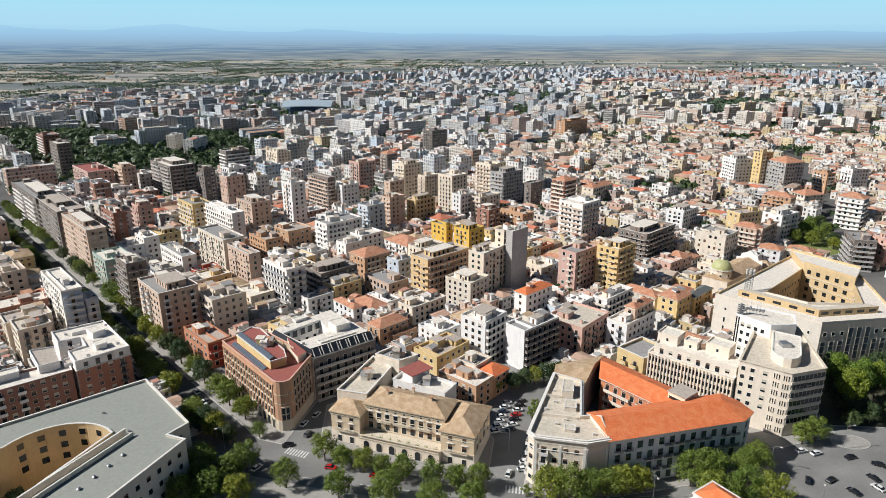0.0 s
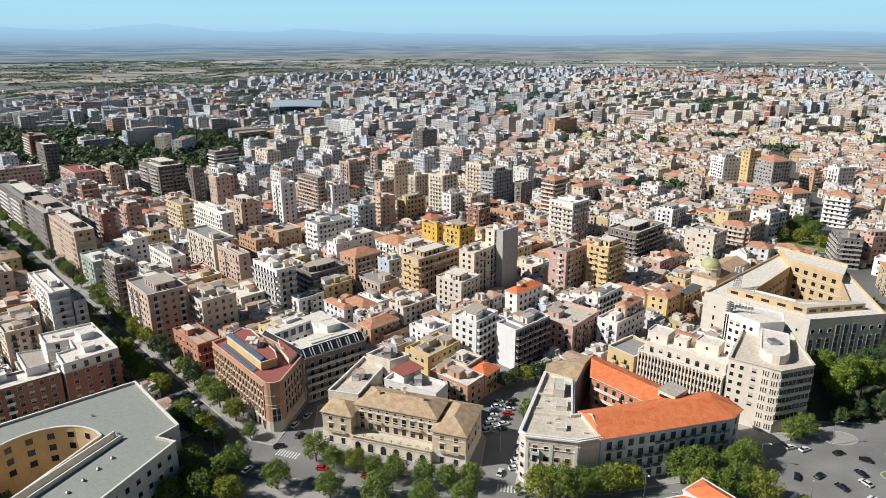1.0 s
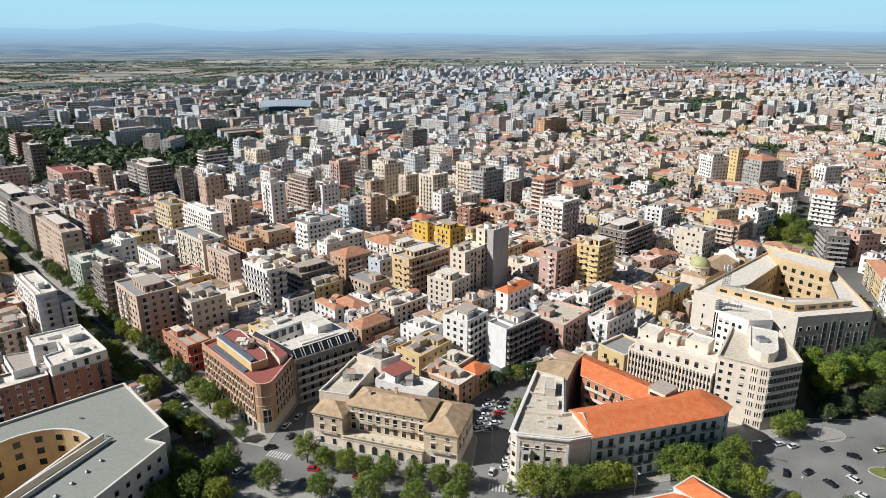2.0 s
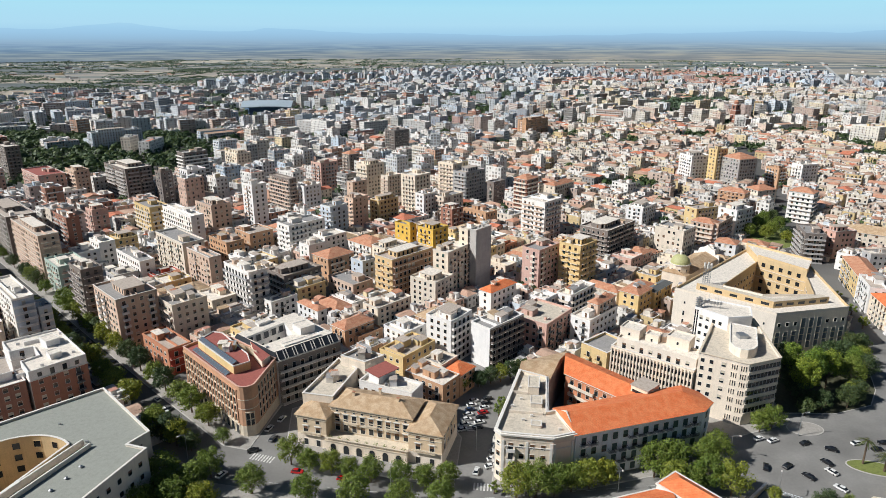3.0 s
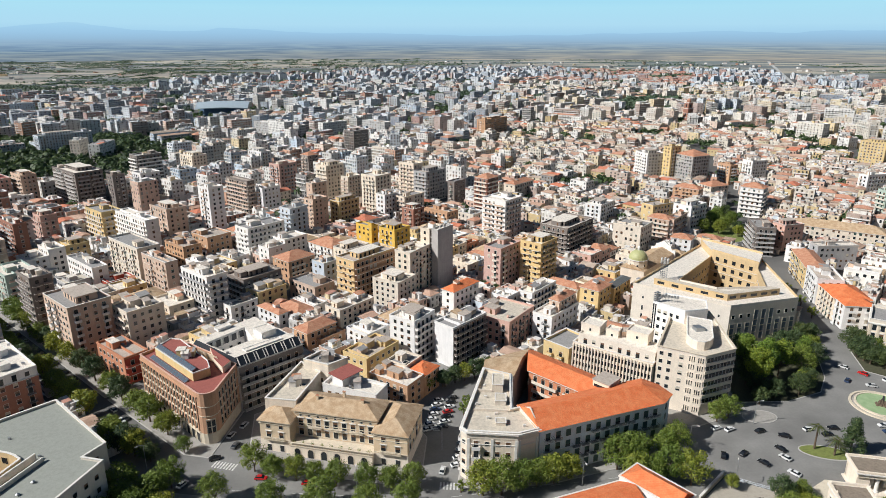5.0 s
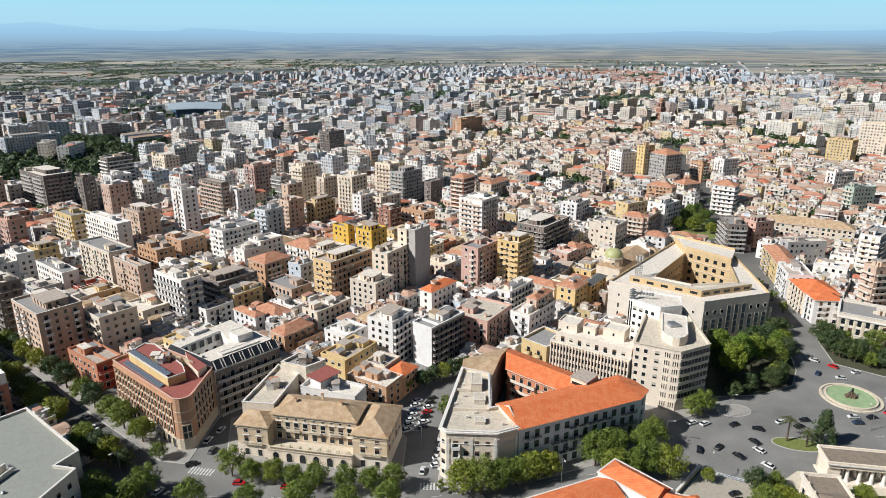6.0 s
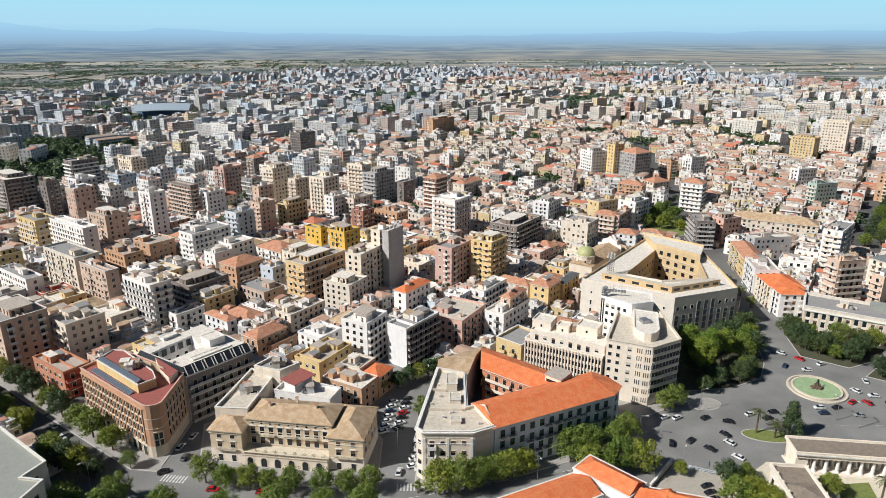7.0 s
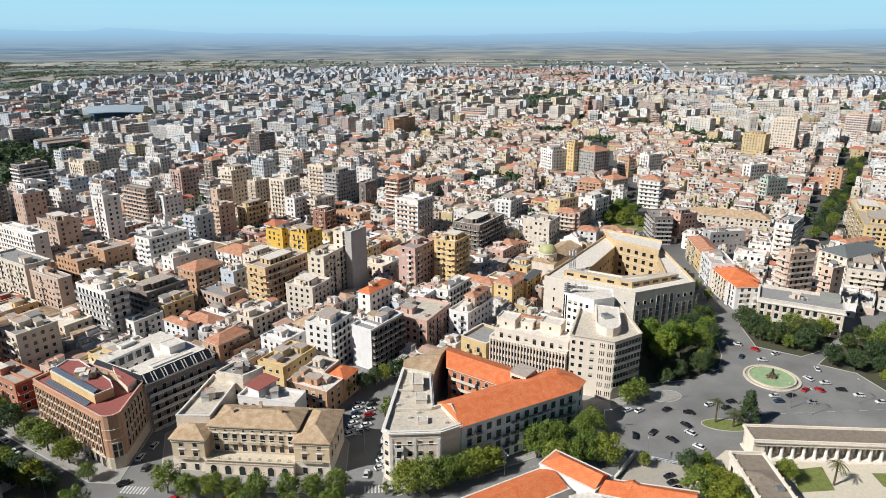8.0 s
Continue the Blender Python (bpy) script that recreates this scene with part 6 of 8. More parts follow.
def bollard_wall(x0, y0, x1, y1, h, label):
    w = Vector((x1 - x0, y1 - y0))
    g = Geo()
    g.box(0, -0.25, 0, w.length, 0.25, h, STONE)
    g.box(-0.1, -0.35, h, w.length + 0.1, 0.35, h + 0.15, TRIM)
    ob = tagged(part("garden_wall", g), label, "wall", kind="structure")
    ob.matrix_world = pose(x0, y0, 0, 0, 0, math.degrees(math.atan2(w.y, w.x)))


bollard_wall(91, 142, 104, 152, 1.6, "low white stone wall round the forecourt")
bollard_wall(115, 143, 114, 127, 1.6, "low white stone wall round the forecourt")
bollard_wall(152, 153.5, 206, 136.5, 1.2, "low stone wall along the gardens")

# zebra crossings and lane lines, laid just above the asphalt
LINE = plain("road_paint", (0.62, 0.61, 0.58), 0.8, 0, 0.6)


def zebra(x, y, rz, bars, length=3.2):
    for k in range(bars):
        g = Geo()
        g.box(-0.25, -length / 2, 0.004, 0.25, length / 2, 0.009, LINE)
        ob = tagged(part("crossing_stripe", g), "white painted stripe of a road crossing", "road marking", "road crossings", "structure")
        ob.matrix_world = pose(x, y, 0, 0, 0, rz) @ pose(k * 1.0, 0, 0)


for args in ((107.5, 148.5, -50, 8), (18.5, 157.5, -10, 6), (-50, 176, -20, 8), (20, 186, 80, 5)):
    zebra(*args)
for (x0, y0), (x1, y1) in (((-60, 166), (15, 152)), ((15, 152), (96, 156)), ((165, 160), (215, 150))):
    w = Vector((x1 - x0, y1 - y0))
    k = int(w.length / 6)
    for i in range(k):
        g = Geo()
        g.box(0, -0.07, 0.004, 3.0, 0.07, 0.009, LINE)
        ob = tagged(part("lane_mark", g), "white painted lane line", "road marking", "lane lines", "structure")
        ob.matrix_world = pose(x0, y0, 0, 0, 0, math.degrees(math.atan2(w.y, w.x))) @ pose(6 * i, 0, 0)


# ---- cars ----
def car_paint():
    m, n, l, b = nodes_of("car_paint", 0.25)
    info = n.new("ShaderNodeObjectInfo")
    cols = [(0.0, (0.015, 0.016, 0.018)), (0.28, (0.62, 0.62, 0.60)), (0.5, (0.28, 0.29, 0.30)), (0.66, (0.03, 0.05, 0.10)), (0.78, (0.70, 0.70, 0.69)), (0.9, (0.09, 0.09, 0.09)), (0.955, (0.45, 0.02, 0.02))]
    l.new(ramp_of(n, l, info.outputs["Random"], cols, "CONSTANT"), b.inputs["Base Color"])
    b.inputs["Coat Weight"].default_value = 0.6
    return m


def solid_paint(name, c):
    m, n, l, b = nodes_of(name, 0.25)
    b.inputs["Base Color"].default_value = (*c, 1)
    b.inputs["Coat Weight"].default_value = 0.6
    return m


TYRE = plain("tyre_rubber", (0.02, 0.02, 0.02), 0.85)
LIGHTS = plain("lamp_glass", (0.55, 0.55, 0.52), 0.1)


def car_body(paint):
    g = Geo()
    side = [(-2.1, 0.35), (-2.12, 0.75), (-1.95, 0.92), (-1.0, 0.98), (1.1, 0.95), (1.95, 0.82), (2.1, 0.6), (2.08, 0.35)]
    n = len(side)
    rows = [(-0.86, 1.0), (-0.78, 1.05), (0.78, 1.05), (0.86, 1.0)]
    for i, (y, s) in enumerate(rows):
        g.v += [(x, y, 0.35 + (z - 0.35) * s) for x, z in side]
    for i in range(3):
        g.f += [(i * n + k, i * n + (k + 1) % n, (i + 1) * n + (k + 1) % n, (i + 1) * n + k) for k in range(n)]
    g.f += [tuple(range(n - 1, -1, -1)), tuple(range(3 * n, 4 * n))]
    g.m, g.mats = [0] * len(g.f), [paint]
    top = [(-1.2, -0.62, 1.46), (0.35, -0.62, 1.46), (0.35, 0.62, 1.46), (-1.2, 0.62, 1.46)]
    low = [(-1.85, -0.76, 0.98), (1.15, -0.76, 0.98), (1.15, 0.76, 0.98), (-1.85, 0.76, 0.98)]
    g.add([(x, y, z + 0.02) for x, y, z in top], [(0, 1, 2, 3)], paint)
    return g.mesh("body"), low, top


def car_parts(paint):
    body, low, top = car_body(paint)
    g = Geo()
    g.add(low + top, [(0, 1, 5, 4), (1, 2, 6, 5), (2, 3, 7, 6), (3, 0, 4, 7)], GLASS)
    wheel = Geo()
    k = 12
    for y0, y1 in ((-0.1, 0.1),):
        vs = [(0.31 * math.cos(2 * math.pi * i / k), y, 0.31 * math.sin(2 * math.pi * i / k)) for y in (y0, y1) for i in range(k)]
        wheel.add(vs, [(i, (i + 1) % k, k + (i + 1) % k, k + i) for i in range(k)] + [tuple(range(k)), tuple(range(2 * k - 1, k - 1, -1))], TYRE)
    lamp = Geo()
    lamp.box(-0.04, -0.18, -0.08, 0.04, 0.18, 0.08, LIGHTS)
    return body, g.mesh("glazing"), wheel.mesh("wheel"), lamp.mesh("headlight")


g = Geo()
g.add([(0.2 * math.cos(2 * math.pi * i / 10), y, 0.2 * math.sin(2 * math.pi * i / 10)) for y in (-0.012, 0.012) for i in range(10)], [(i, (i + 1) % 10, 10 + (i + 1) % 10, 10 + i) for i in range(10)] + [tuple(range(10)), tuple(range(19, 9, -1))], METAL)
RIM = g.mesh("rim")
CAR, RED_CAR = car_parts(car_paint()), car_parts(solid_paint("red_car_paint", (0.55, 0.015, 0.015)))
WHITE_CAR, BLACK_CAR = car_parts(solid_paint("white_car_paint", (0.68, 0.68, 0.67))), car_parts(solid_paint("black_car_paint", (0.012, 0.012, 0.014)))
CAR_WORDS = {id(CAR): "parked hatchback car on the asphalt", id(RED_CAR): "bright red car on the asphalt", id(WHITE_CAR): "white car on the asphalt", id(BLACK_CAR): "black car on the asphalt"}


def car(x, y, rz, kind=None, scale=0.9):
    kind = kind or CAR
    ob = thing("car", pose(x, y, 0.0, 0, 0, rz) @ Matrix.Scale(scale, 4), CAR_WORDS[id(kind)], "car", "cars")
    part("body", kind[0], ob)
    part("glazing", kind[1], ob)
    for sx in (-1.3, 1.32):
        for sy in (-0.78, 0.78):
            hub = part("wheel", kind[2], ob, at=pose(sx, sy, 0.31))
            if kind is not CAR:
                part("rim", RIM, hub, at=pose(0, 0.105 if sy > 0 else -0.105, 0))
    if kind is not CAR:
        for sy in (-0.6, 0.6):
            part("headlight", kind[3], ob, at=pose(2.08, sy, 0.65))


for x, y, rz, k in ((114.6, 175.2, 15, WHITE_CAR), (118.6, 174.0, 20, WHITE_CAR), (128.3, 171.9, 15, BLACK_CAR), (134.6, 168.3, 150, BLACK_CAR),
                    (145.0, 170.9, 10, CAR), (149.4, 167.4, 5, BLACK_CAR), (153.8, 170.5, 170, BLACK_CAR), (108.9, 160.8, 60, BLACK_CAR),
                    (115.8, 160.9, 30, BLACK_CAR), (119.4, 155.7, 115, BLACK_CAR), (129.0, 161.8, 110, BLACK_CAR), (127.6, 157.4, 112, CAR),
                    (125.5, 149.9, 118, WHITE_CAR), (107.9, 139.4, 10, BLACK_CAR), (107.2, 136.6, 8, BLACK_CAR), (106.6, 133.8, 8, BLACK_CAR), (106.0, 131.0, 8, BLACK_CAR),
                    (181.6, 199.5, 40, CAR), (187.7, 194.6, 160, CAR), (191.4, 203.5, 120, RED_CAR), (187.5, 209.5, 125, CAR), (197.0, 197.8, 10, WHITE_CAR),
                    (203.3, 182.5, 60, WHITE_CAR), (194.0, 177.1, 100, WHITE_CAR), (197.6, 172.6, 160, WHITE_CAR), (199.3, 166.9, 150, BLACK_CAR),
                    (186.4, 170.4, 20, RED_CAR), (178.2, 168.4, 5, BLACK_CAR), (191.5, 169.0, 100, CAR), (182.0, 162.5, 160, CAR), (171.9, 169.7, 170, WHITE_CAR),
                    (170.9, 166.3, 172, CAR), (202.4, 161.9, 160, WHITE_CAR), (206.0, 156.1, 165, WHITE_CAR), (-20.3, 162.7, -12, RED_CAR), (-18.0, 167.0, -17, WHITE_CAR),
                    (-34.5, 166.8, -12, CAR), (-45.1, 184.6, 70, CAR), (-50.2, 178.3, 20, CAR), (-47.5, 190.5, 70, CAR), (-44.3, 196.0, 70, WHITE_CAR), (-57.1, 166.7, 60, WHITE_CAR), (-86.8, 203.9, -45, WHITE_CAR), (19.9, 164.0, 70, CAR)):
    car(x, y, rz, k)
for k in range(9):
    car(24.5 + 1.15 * k, 166 + 3.6 * k, 12, [CAR, WHITE_CAR, BLACK_CAR, CAR][k % 4])
for k in range(7):
    car(17.5 + 0.95 * k, 186 + 3.0 * k, 15, [WHITE_CAR, CAR, WHITE_CAR][k % 3])
    car(22.8 + 0.95 * k, 187 + 3.0 * k, 15, [CAR, WHITE_CAR, BLACK_CAR][k % 3])
for k in range(34):
    s = 18 + 8.5 * k
    for off, turn in ((0.2, 133), (6.0, -47)):
        if _tr.random() < 0.3:
            car(*avenue(s, off), turn)

# ---- trees in their places ----
for k in range(38):
    s = 6 + 11 * k
    for off in (-4.8, 8.6):
        if _tr.random() < (0.95 if s < 150 else 0.8):
            tree(*avenue(s + _tr.uniform(-2, 2), off), "dark" if _tr.random() < 0.4 else "street", 1.12 if s < 150 else 0.9)
for x, y in ((-37, 171.0), (-31, 167.2), (-24, 165.0), (-18.5, 163.0), (-12, 161.0), (-3, 158.2), (4.0, 157.2), (10.5, 157.5)):
    tree(x, y, "street", 0.95)
for x, y in ((-46, 157.8), (-30, 153.5), (-16, 150.5), (-3, 148.0), (8, 147.5), (-63, 160), (-70, 156), (-74, 150), (-66, 152), (-58, 151), (-72, 162), (-60, 166),
             (30.0, 151.8), (35.5, 151.4), (41, 152.2), (46.5, 153.6), (52, 154.6), (57, 155.8), (73, 158.6), (79, 160), (90, 162), (95, 165), (86, 152), (92, 149), (81, 150), (76, 151)):
    tree(x, y, "street", 1.08)
for x, y in ((24, 154), (97, 172)):
    tree(x, y, "small")
for x, y, kind, s in ((117, 179.5, "street", 0.95), (122, 181, "street", 0.9), (138, 188, "dark", 0.9), (146, 191, "dark", 0.8), (142, 197, "pine", 1.1), (149, 203, "pine", 1.2), (146, 212, "pine", 1.05),
                      (157, 206, "pine", 0.95), (160, 216, "dark", 1.3), (168, 222, "dark", 1.3), (176, 224, "dark", 1.2), (168, 208, "street", 1.1), (176, 212, "dark", 1.1), (182, 222, "street", 1.1),
                      (184, 232, "dark", 1.1), (190, 234, "dark", 1.0), (162, 196, "dark", 1.0), (156, 192, "dark", 0.9), (150, 220, "dark", 1.1), (153, 226, "dark", 1.0), (200, 214, "dark", 1.1), (206, 207, "dark", 1.1),
                      (202, 224, "dark", 1.0), (208, 218, "street", 1.0), (213, 200, "dark", 1.2), (221, 203, "dark", 1.1), (216, 211, "street", 1.0), (210, 197, "dark", 1.0), (228, 205, "street", 0.9), (223, 210, "street", 0.9),
                      (212, 184, "dark", 1.0), (217, 178, "dark", 1.0), (224, 172, "dark", 1.1), (220, 165, "street", 1.0), (230, 166, "dark", 1.1), (229, 180, "dark", 1.2), (238, 186, "street", 1.2), (244, 176, "dark", 1.3),
                      (240, 196, "dark", 1.2), (252, 184, "dark", 1.2), (234, 158, "street", 1.0), (250, 192, "street", 1.2), (228, 192, "dark", 1.1), (150.0, 157.5, "cedar", 0.95),
                      (109, 128, "street", 1.1), (113, 122, "street", 1.1), (117, 131, "street", 0.8), (108, 118, "street", 1.0), (116, 139, "street", 0.6), (139.5, 128.5, "street", 0.8), (121, 140.5, "street", 0.6), (103, 146, "street", 0.5),
                      (228, 398, "street", 1.0), (236, 392, "street", 1.1), (244, 400, "street", 1.0), (250, 392, "dark", 1.0), (256, 412, "street", 1.2), (248, 418, "street", 1.1), (262, 430, "dark", 1.1), (240, 410, "street", 1.2), (254, 428, "street", 1.0), (246, 385, "street", 1.0),
                      (27, 214, "dark", 0.75), (31, 216.5, "dark", 0.8), (35, 217.5, "street", 0.8), (39, 219, "dark", 0.8), (43, 221, "dark", 0.8), (46, 223, "street", 0.7), (32.9, 199, "small", 1.1), (31, 194, "small", 1.1),
                      (-83.7, 187.2, "street", 1.1), (-75.6, 183, "street", 1.1), (-70, 179.8, "dark", 0.9), (-60.7, 183, "street", 0.6), (114.2, 139.5, "dark", 0.8), (114.7, 134.6, "street", 0.8), (121.5, 139.2, "dark", 0.6),
                      (120, 133, "dark", 0.75), (119, 127, "street", 0.8), (120, 122, "dark", 0.7), (141.3, 130.7, "small", 1.3), (-128, 146, "dark", 0.9), (-122, 140, "street", 0.9), (-130, 137, "dark", 0.8), (-118, 148, "dark", 0.8),
                      (199, 217, "dark", 0.9), (200.5, 211, "dark", 0.9), (203, 205.5, "dark", 0.9), (206, 201, "street", 0.8), (209, 227, "dark", 0.8), (141.3, 202.3, "dark", 1.0), (140.7, 195.5, "dark", 0.9), (145.8, 211.5, "dark", 1.1),
                      (161.6, 197, "street", 0.9), (173.5, 215.2, "pine", 0.8), (212, 271, "small", 1.4), (207, 256, "small", 1.4), (216, 288, "small", 1.4), (114, 293, "street", 0.7), (120, 290, "street", 0.8), (52, 300, "dark", 0.8), (58, 306, "dark", 0.8), (64, 302, "dark", 0.7), (57, 212, "dark", 0.8), (14, 208, "dark", 0.8), (19, 212, "street", 0.8), (26, 214, "dark", 0.8)):
    tree(x, y, kind, s)
for k in range(26):
    tree(340 + 10.4 * k + 5 * (k % 2), 327 + 8.7 * k - 5 * (k % 2), "dark" if k % 3 else "street", 1.15)
for x, y, h in ((140, 161, 8.5), (152.4, 123.5, 8.2), (144, 157, 6.0), (216, 206, 9.5), (222, 207, 9.0), (172, 119, 3.0), (234, 405, 8.0), (262, 420, 7.0)):
    palm(x, y, h)


def cypress(x, y, h):
    ob = thing("cypress", pose(x, y, 0), "slim dark cypress beside the colonnade", "tree", "trees along the streets")
    g = Geo()
    g.tube(0, 0, 0, h * 0.2, 0.15, 0.12, BARK, 6, False)
    part("trunk", g, ob)
    g, rng = Geo(), random.Random(int(h * 10))
    for k in range(14):
        f = k / 13
        leaf_cloud(g, rng, (rng.uniform(-0.1, 0.1), rng.uniform(-0.1, 0.1), h * (0.12 + 0.84 * f)), 0.95 * math.sin(math.pi * (0.15 + 0.82 * f)) + 0.12, 40, 0.2, DARKLEAF)
    part("crown", g, ob)


cypress(136.5, 129.5, 7.0)


# ---- street lamps ----
def street_lamp(x, y, rz, h=8.5):
    ob = thing("street_lamp", pose(x, y, 0, 0, 0, rz), "slim grey street lamp with a curved arm", "street lamp", "street lamps")
    g = Geo()
    g.tube(0, 0, 0, h, 0.11, 0.07, METAL, 8)
    part("pole", g, ob)
    g = Geo()
    for k in range(5):
        x0, x1 = 0.35 * k, 0.35 * (k + 1)
        z0, z1 = h + 0.5 * math.sin(k * 0.3), h + 0.5 * math.sin((k + 1) * 0.3)
        g.box(x0, -0.05, min(z0, z1) - 0.04, x1, 0.05, max(z0, z1) + 0.04, METAL)
    arm = part("arm", g, ob)
    g = Geo()
    g.box(1.6, -0.16, h + 0.32, 2.4, 0.16, h + 0.5, TRIM)
    part("lamp_head", g, arm)


for x, y, rz in ((128.8, 176.6, 0), (172, 162, 90), (100, 166, -30), (60, 152.6, 270), (21, 175, 170), (198, 158, 90), (-6, 156, 90), (104, 146, 60), (-70, 176, 220), (-86, 193, 220), (-102, 212, 220), (176, 156.5, 90)):
    street_lamp(x, y, rz)

# ---- the city, block by block ----
apartment(-269.4, 413.4, 43, 16.0, 75.0, 26.0, "k", "g", 3, pent=True)
apartment(-235.8, 379.4, 43, 15.8, 54.8, 26.0, "k", "e", 3, pent=True)
apartment(-196.4, 338.9, 43, 10.2, 51.0, 26.0, "t", "e", 3)
apartment(-203.4, 383.0, 43, 7.2, 24.8, 24.0, "b", "g")
apartment(-204.6, 417.4, 43, 10.0, 12.0, 20.0, "p", "e")
apartment(-166.4, 414.0, 43, 12.5, 23.8, 22.0, "y", "g")
apartment(-130.2, 383.0, 43, 8.2, 39.5, 24.0, "w", "w")
apartment(-128.0, 417.1, 43, 13.8, 22.2, 22.0, "t", "g")
apartment(-122.0, 340.4, 43, 12.5, 34.0, 20.0, "c", "g")
apartment(-101.2, 316.9, 43, 6.5, 25.0, 19.5, "t", "g")
apartment(-141.2, 328.8, 43, 7.8, 31.8, 14.0, "w", "g")
apartment(-133.8, 325.7, 43, 14.2, 9.0, 7.0, "r", "w")
apartment(-176.5, 316.4, 43, 14.0, 21.5, 16.0, "n", "w")
apartment(-143.5, 273.7, 43, 9.0, 15.0, 29.1, "k", "w", 3)
# red-orange lit side, right side coloured dark red for its shade
apartment(-93.4, 230.6, 45, 9.5, 22.0, 10.9, "R", "e", 1, right="r")
apartment(-118.5, 248.3, 43, 16.8, 24.8, 25.0, "t", "g", 1)
apartment(-98.1, 252.3, 43, 15.5, 14.5, 20.3, "c", "g")
apartment(-168.7, 231.8, 43, 12.0, 14.0, 15.9, "c", "c", 1)
apartment(-180.2, 241.8, 43, 17.0, 13.0, 14.5, "c", "e", 1)
apartment(-192.5, 254.5, 43, 20.0, 14.0, 15.0, "b", "w", 1)
apartment(-160.9, 251.2, 43, 8.0, 34.2, 24.9, "w", "w", 1, right="l")
apartment(-154.4, 256.8, 43, 5.0, 10.0, 18.9, "l", "w", 2)
apartment(-73.2, 282.4, 43, 10.0, 22.8, 23.3, "w", "w", 2)
apartment(-60.1, 296.7, 43, 21.8, 14.8, 16.0, "k", "e", 2)
apartment(-70.5, 374.4, 43, 26.0, 13.2, 19.5, "w", "g", 3)
apartment(-48.7, 401.5, 43, 13.8, 10.5, 24.0, "l", "g", 2)
apartment(-55.9, 352.1, 43, 11.2, 9.8, 14.0, "w", "w")
apartment(-48.3, 364.6, 43, 16.0, 11.5, 15.0, "w", "w")
apartment(-42.5, 328.8, 43, 17.5, 14.2, 14.0, "o", "H")
apartment(-23.7, 322.2, 43, 9.0, 9.8, 14.0, "l", "w")
apartment(-7.5, 297.0, 43, 28.5, 12.8, 23.3, "m", "e", 3, right="o")
apartment(-27.0, 298.4, 43, 12.5, 20.2, 10.0, "t", "g")
apartment(-52.5, 289.6, 43, 16.0, 11.0, 11.9, "y", "g")
apartment(-63.2, 278.6, 43, 14.2, 6.5, 10.0, "w", "g")
apartment(-86.0, 269.0, 43, 18.0, 7.8, 7.0, "g", "e")
apartment(-40.7, 268.5, 43, 5.0, 16.0, 10.0, "w", "H")
apartment(-26.5, 245.3, 43, 15.5, 8.8, 11.0, "o", "H")
apartment(-21.2, 246.3, 43, 13.5, 9.8, 6.6, "o", "e")
apartment(-2.1, 244.0, 43, 13.2, 12.5, 9.0, "w", "w")
apartment(-14.0, 270.9, 43, 21.2, 10.2, 9.0, "c", "e")
apartment(-104.1, 359.9, 43, 11.2, 21.0, 14.0, "o", "e")
apartment(-94.9, 377.5, 43, 16.0, 17.2, 14.0, "o", "e")
apartment(2.0, 362.0, 43, 5.0, 13.2, 22.0, "Y", "g", 0)
apartment(14.9, 352.6, 43, 12.8, 12.5, 22.0, "Y", "g", 1)
apartment(-12.3, 340.6, 43, 17.2, 11.2, 15.0, "c", "e")
apartment(-21.0, 355.2, 43, 15.2, 21.2, 12.0, "w", "H")
apartment(-36.0, 425.0, 43, 13.0, 9.2, 24.0, "t", "e")
apartment(-19.2, 433.4, 43, 18.5, 9.2, 20.0, "y", "e")
apartment(-31.0, 506.4, 43, 18.0, 12.8, 31.4, "c", "w")
apartment(-14.2, 497.8, 43, 14.0, 8.2, 24.0, "c", "w")
apartment(6.7, 465.8, 43, 16.0, 15.2, 30.5, "c", "w")
apartment(12.6, 450.6, 43, 11.5, 8.8, 20.0, "w", "g")
apartment(-101.7, 422.1, 43, 10.8, 12.8, 34.4, "w", "w")
apartment(-86.5, 474.7, 43, 6.0, 27.8, 27.4, "k", "e", 2)
apartment(-170.7, 506.5, 43, 15.5, 13.2, 28.6, "w", "g", 2)
apartment(-188.5, 556.5, 43, 21.2, 13.5, 34.0, "k", "g", 2)
# brown-grey right side stands for a recess in shadow
apartment(31.2, 314.6, 45, 11.0, 6.0, 33.0, "c", "w", 1, right="k")
apartment(20.2, 301.8, 50, 18.0, 9.5, 24.9, "c", "w", 1)
apartment(13.2, 286.7, 50, 15.0, 15.6, 14.9, "c", "w", 0)
apartment(16.9, 233.0, 50, 14.5, 12.5, 18.9, "w", "w", 1, right="w")
# white block whose right side is coloured brown-grey as shade
apartment(31.8, 227.6, 41, 20.8, 10.0, 17.8, "w", "g", 1, right="k", blank=True)
apartment(38.6, 275.5, 43, 19.2, 7.2, 14.1, "w", "O", 0)
apartment(66.2, 302.3, 43, 18.0, 10.5, 25.0, "p", "g", 1)
apartment(86.7, 300.9, 43, 15.5, 12.5, 27.2, "y", "w", 3)
apartment(88.7, 395.1, 43, 18.8, 18.5, 26.7, "w", "w", 3)
apartment(116.0, 349.6, 43, 32.2, 18.5, 20.5, "k", "e", 2)
apartment(56.8, 238.6, 48, 22.0, 18.0, 13.9, "p", "c", 1)
apartment(73.7, 266.5, 43, 21.0, 7.5, 15.0, "w", "w", 2)
apartment(62.1, 265.6, 43, 8.8, 6.8, 14.0, "w", "w")
apartment(75.8, 241.5, 43, 22.5, 9.5, 14.0, "w", "w")
apartment(80.4, 247.3, 43, 14.5, 5.0, 19.1, "t", "H")
apartment(106.4, 269.2, 43, 13.2, 9.8, 13.9, "y", "H")
apartment(117.2, 277.2, 43, 18.2, 5.0, 12.0, "y", "G")
